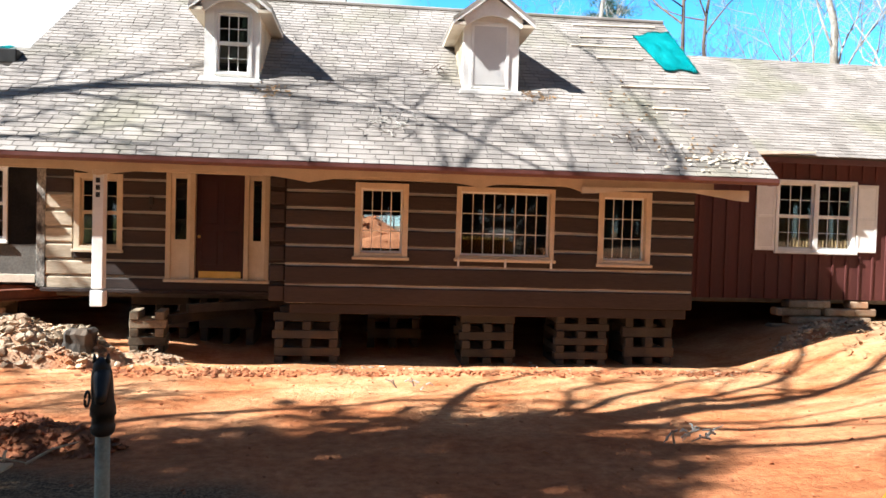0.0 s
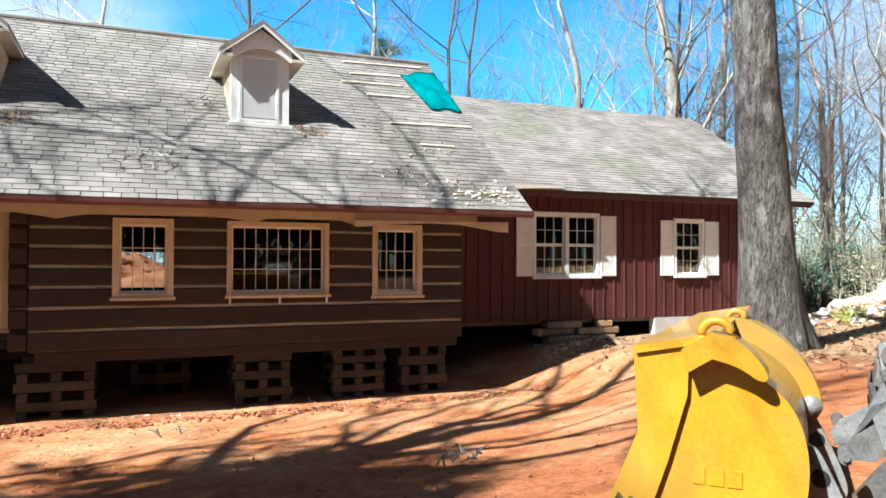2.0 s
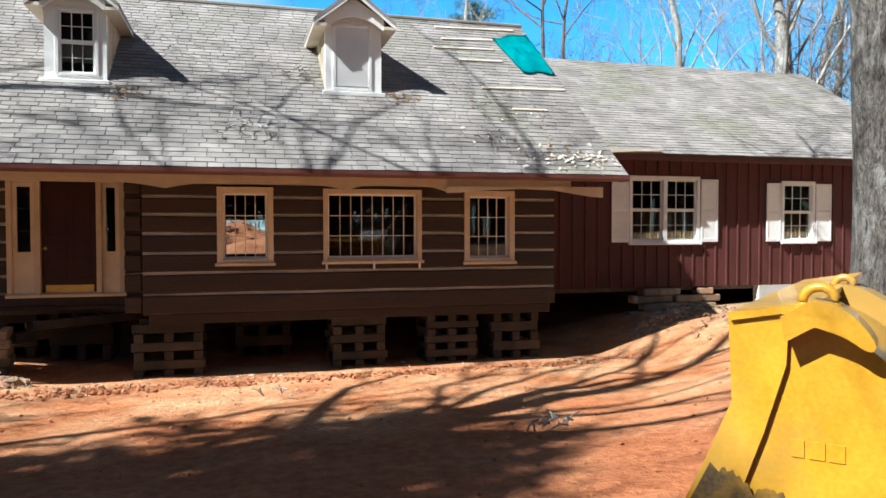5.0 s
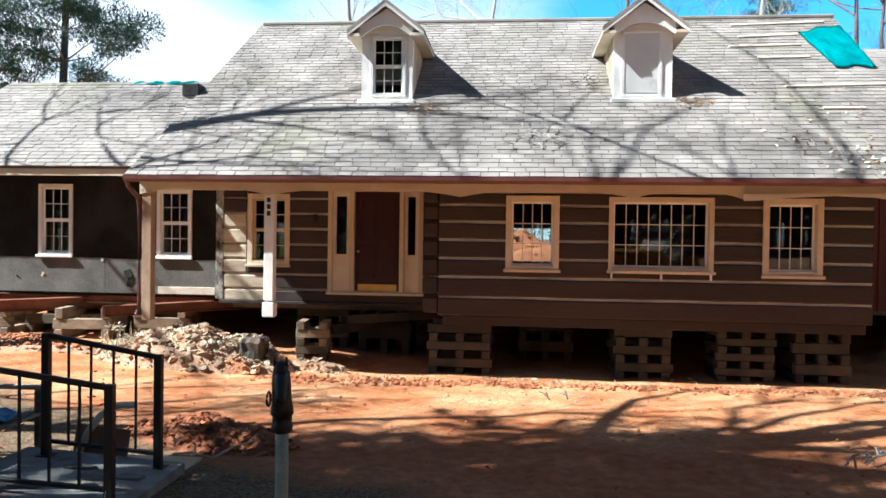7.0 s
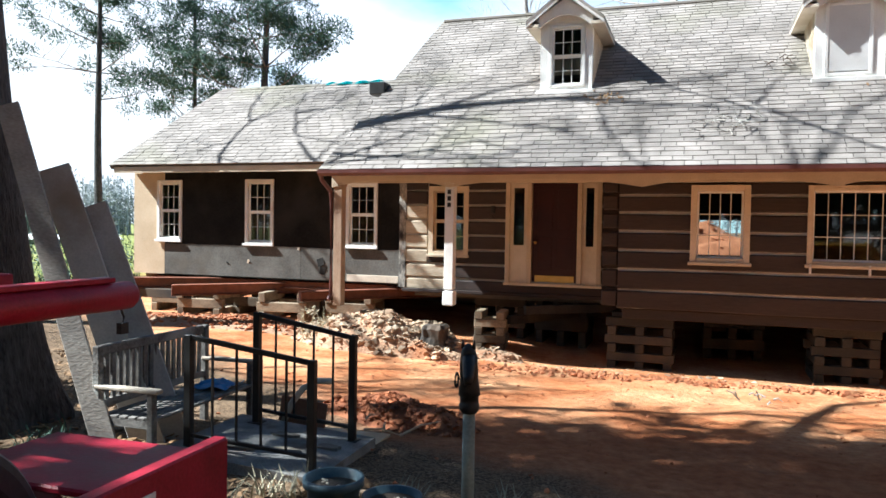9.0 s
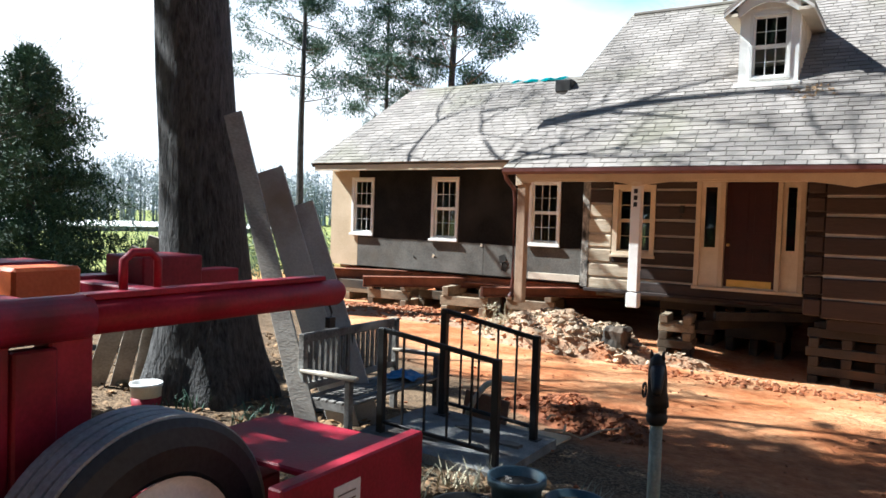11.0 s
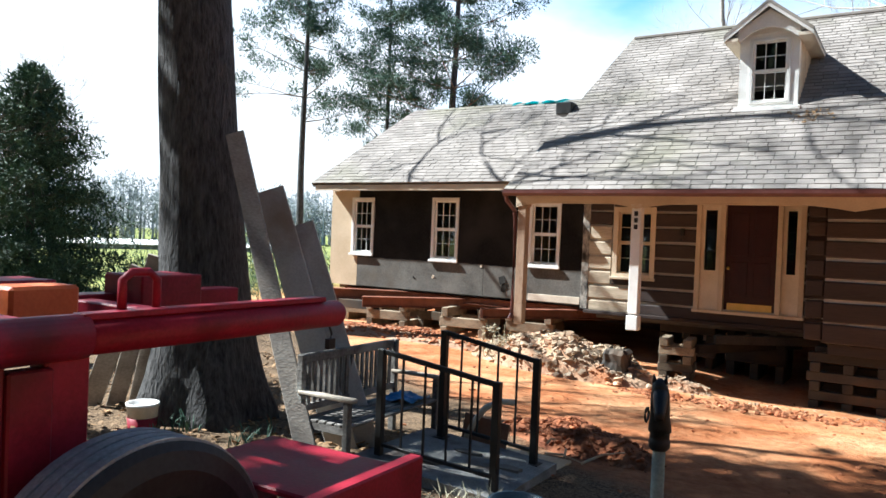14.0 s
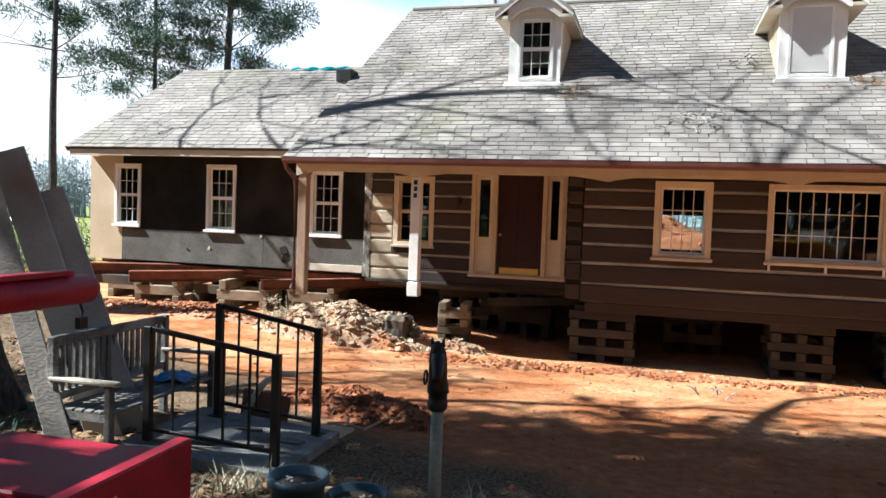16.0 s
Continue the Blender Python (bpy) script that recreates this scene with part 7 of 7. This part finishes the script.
def thicket(name, label, area, count, hmin, hmax, mat, seed, blades=16, size=0.2, twigs=True):
    """Uncountable undergrowth: twigs and small leaves over an area."""
    rnd = random.Random(seed)
    vs, fs = [], []
    for k in range(count):
        x, y = area(rnd)
        z0 = gz(x, y)
        h = rnd.uniform(hmin, hmax)
        for j in range(3 if twigs else 0):
            p = Vector((x, y, z0))
            q = p + Vector((rnd.gauss(0, 0.3) * h * 0.5, rnd.gauss(0, 0.3) * h * 0.5, h))
            raw_tube(vs, fs, [p, p.lerp(q, 0.5) + Vector((rnd.gauss(0, 0.1), rnd.gauss(0, 0.1), 0)), q], [0.012, 0.009, 0.004], 3)
        for j in range(4):
            clump(rnd, vs, fs, Vector((x + rnd.gauss(0, h * 0.18), y + rnd.gauss(0, h * 0.18), z0 + h * rnd.uniform(0.15, 0.95))), h * 0.22, blades, size)
    return tagged(new(name, mesh_raw(name, vs, fs, mat, False)), label, "undergrowth", kind="stuff")


thicket("undergrowth", "tangled grey-brown winter undergrowth in the wood", lambda r: (r.uniform(19, 46), r.uniform(14, 36)), 950, 0.8, 4.4, M_SHRUB, 3, 13, 0.15)
thicket("evergreen_brush", "dark evergreen brush beside the red wing", lambda r: (r.uniform(19.5, 23.0), r.uniform(16.5, 20.5)), 55, 0.8, 2.6, M_CEDAR, 5, 16, 0.16)
thicket("field_hedge", "yellow-green brush beyond the wing's corner", lambda r: (r.uniform(-24, -16.5), r.uniform(15.5, 22)), 90, 0.6, 2.6, M_NEEDLE, 6, 16, 0.11)


def far_wood(name, label, x0, y0, x1, y1, h, seed, mat, trees=160, deep=14, leaf=0.45):
    """A distant wood: thin stems and ragged crowns."""
    rnd = random.Random(seed)
    vs, fs = [], []
    d = Vector((x1 - x0, y1 - y0, 0)).normalized()
    for k in range(trees):
        t = rnd.random()
        o = rnd.uniform(0, deep)
        x, y = x0 + (x1 - x0) * t - d.y * o, y0 + (y1 - y0) * t + d.x * o
        z = ground_z(x, y) - 0.3
        hh = h * rnd.uniform(0.65, 1.1)
        raw_tube(vs, fs, [Vector((x, y, z)), Vector((x + rnd.gauss(0, 0.3), y, z + hh))], [0.2, 0.05], 4)
        for j in range(9):
            clump(rnd, vs, fs, Vector((x + rnd.gauss(0, 1.3), y + rnd.gauss(0, 1.3), z + hh * rnd.uniform(0.25, 1.0))), 1.3, 20 if leaf < 1 else 16, leaf)
    return tagged(new(name, mesh_raw(name, vs, fs, mat, False)), label, "wood", kind="stuff")


# Pale blue-grey holds the haze of distance in the wood's colour.
M_FARW_HAZED = material("distant wood with haze in its colour", (0.20, 0.23, 0.24), (0.36, 0.38, 0.38), 0.95, 0.2, 2, 0.0, spread=0.3, island=True)
far_wood("distant_woods", "grey-brown winter wood beyond the field", -120, -10, -78, 105, 9, 8, M_FARW_HAZED, 420)
far_wood("distant_woods", "grey winter wood behind the house", -60, 95, 60, 95, 9, 9, M_FARW_HAZED, 260)
# Unseen woods added round the viewpoint to cut the sky's fill light.
far_wood("pine_woods", "unseen pine wood added to block sky behind the drive", 45, -13, -45, -15, 17, 12, M_CEDAR, 330, 9, 1.5)
far_wood("pine_woods", "unseen pine wood added to block sky beside the drive", 34, -12, 40, 4, 15, 13, M_CEDAR, 90, 8, 1.5)
far_wood("distant_woods", "grey winter wood beyond the yard", 95, 75, 95, -30, 11, 10, M_FARW_HAZED, 260)

# ---- heaps on the ground ----
rubble("rubble_heap", "heap of broken stone and brick in front of the porch", -5.45, 12.0, 1.85, 0.95, 0.86, 0, 0.012, 0.06, 2, M_ROCK_J, 150, 3000, -6)
rubble("rubble_heap", "low spread of broken stone under the wing", -9.6, 12.6, 3.2, 0.9, 0.28, 0, 0.02, 0.055, 3, M_CLAYLUMP, 60, 1500, 0)
rubble("rubble_heap", "low yellow heap of clay and stone beside the pier stub", -3.45, 12.35, 0.65, 0.4, 0.3, 0, 0.01, 0.04, 14, M_ROCK_J, 20, 300, 0)
rubble("clay_heap", "small heap of dug red clay clods", -3.0, 7.1, 1.2, 0.52, 0.33, 0, 0.01, 0.036, 4, M_CLAYDAMP, 0, 1500, -25)
rubble("rubble_heap", "pale rubble heap at the wood's edge", 18.6, 12.8, 3.6, 1.9, 0.9, 0, 0.05, 0.15, 6, M_PLASTER, 120, 1500, 10)
rubble("rubble_heap", "stones along the bank below the red wing", 9.0, 13.6, 1.6, 0.5, 0.25, 0, 0.02, 0.06, 7, M_ROCK_J, 40, 600, 25)

rubble("clay_bank", "bank of dug red clay behind the house", 1.2, 29.0, 6.0, 2.5, 3.0, 0, 0.03, 0.1, 12, M_CLAYLUMP, 0, 500)


def scatter(name, label, category, area, count, size, mat, seed, flat=False):
    rnd = random.Random(seed)
    vs, fs = [], []
    for k in range(count):
        x, y = area(rnd)
        z = ground_z(x, y) + 0.012
        if flat:
            s = size * rnd.uniform(0.6, 1.3)
            m = pose(x, y, z + 0.02, rnd.uniform(-35, 35), rnd.uniform(-35, 35), rnd.uniform(0, 360)) @ Matrix.Scale(s, 4)
            b = len(vs)
            vs += [tuple(m @ Vector(p)) for p in ((-1, 0, 0), (-0.3, -0.5, 0.15), (0.6, -0.4, 0.1), (1, 0, 0.3), (0.5, 0.5, 0.1), (-0.4, 0.45, 0.2))]
            fs.append(tuple(range(b, b + 6)))
        else:
            s = size * rnd.uniform(0.4, 1.5) ** 1.5
            m = pose(x, y, z - s * 0.2, rnd.uniform(-30, 30), rnd.uniform(-30, 30), rnd.uniform(0, 360)) @ Matrix.Scale(s, 4)
            src = STONES[k % 6]
            b = len(vs)
            vs += [tuple(m @ w.co) for w in src.vertices]
            fs += [tuple(b + q for q in p.vertices) for p in src.polygons]
    return tagged(new(name, mesh_raw(name, vs, fs, mat, False)), label, category, kind="stuff")


scatter("clay_clods", "loose clods and pebbles of red clay on the drive", "clods", lambda r: (r.uniform(-7, 9), r.uniform(4, 13.2)), 800, 0.016, M_CLAYLUMP, 1)
scatter("wheel_ridge_clods", "crumbled clay along the edge of the drive", "clods", lambda r: (lambda x: (x, 11.2 + 0.04 * x + r.gauss(0, 0.18)))(r.uniform(-4, 7)), 1100, 0.03, M_CLAYLUMP, 5)
scatter("bright_chips", "pale stone chips scattered before the house", "chips", lambda r: (r.uniform(-5, 8), r.gauss(12.3, 0.4)), 160, 0.035, M_ROCK_J, 8)
scatter("fallen_leaves", "brown fallen oak leaves in the shaded bed", "leaves", lambda r: (lambda x: (x, r.uniform(1.2, 3.4 - 0.62 * x)))(r.uniform(-9, -1.3)) , 3000, 0.045, M_LEAF, 2, True)
scatter("fallen_leaves", "brown fallen leaves round the oak and along the bank", "leaves", lambda r: (r.uniform(8, 20), r.uniform(5, 14)), 2500, 0.05, M_LEAF, 3, True)

rnd = random.Random(21)
grass_tufts("grass_tufts", "thin dry grass tufts round the planters and posts", [(-1.42 + rnd.gauss(0, 0.35), 4.0 + rnd.gauss(0, 0.3)) for _ in range(16)] + [(-2.3 + rnd.gauss(0, 0.5), 4.2 + rnd.gauss(0, 0.3)) for _ in range(12)], M_SHRUB, 1)
grass_tufts("daffodil_leaves", "green bulb leaves at the foot of the oak", [(-5.4 + rnd.gauss(0, 0.5), 4.5 + rnd.gauss(0, 0.35)) for _ in range(9)], M_NEEDLE, 2, 0.2, 16)
thicket("low_shrub", "low grey-green shrub on the rubble", lambda r: (-6.35 + r.gauss(0, 0.16), 11.55 + r.gauss(0, 0.12)), 7, 0.35, 0.7, M_SHRUB, 9, 22, 0.06)
thicket("yellow_bush", "small yellow flowering bush by the rubble", lambda r: (15.6 + r.gauss(0, 0.35), 12.2 + r.gauss(0, 0.3)), 10, 0.3, 0.7, M_STRAP, 10, 20, 0.06)

# ---- the yard beside the drive is laid out on an axis of its own ----
YARD = pose(0.175, -0.083, 0, 0, 0, 1.546)
YARD_NAMES = {"moving_dolly", "cable_reel", "ramp_slab", "handrail", "garden_bench", "plastic_sheet", "hitching_post", "leaning_board", "paint_pail", "planter", "edging_ring", "bent_pipe", "plywood_sheet", "grass_tufts", "daffodil_leaves", "cedar_tree", "long_shed", "field_hedge", "clay_heap"}
for ob in list(scene.objects):
    kind_name = ob.name.split(".")[0]
    x, y = ob.matrix_basis.translation.xy
    wild = kind_name in ("tree", "pine_tree", "stick_pile") and x < -2.0 and y < 29.0
    if ob.parent is None and (kind_name in YARD_NAMES or wild or ob.name in ("fallen_leaves", "distant_woods")):
        ob.matrix_basis = YARD @ ob.matrix_basis
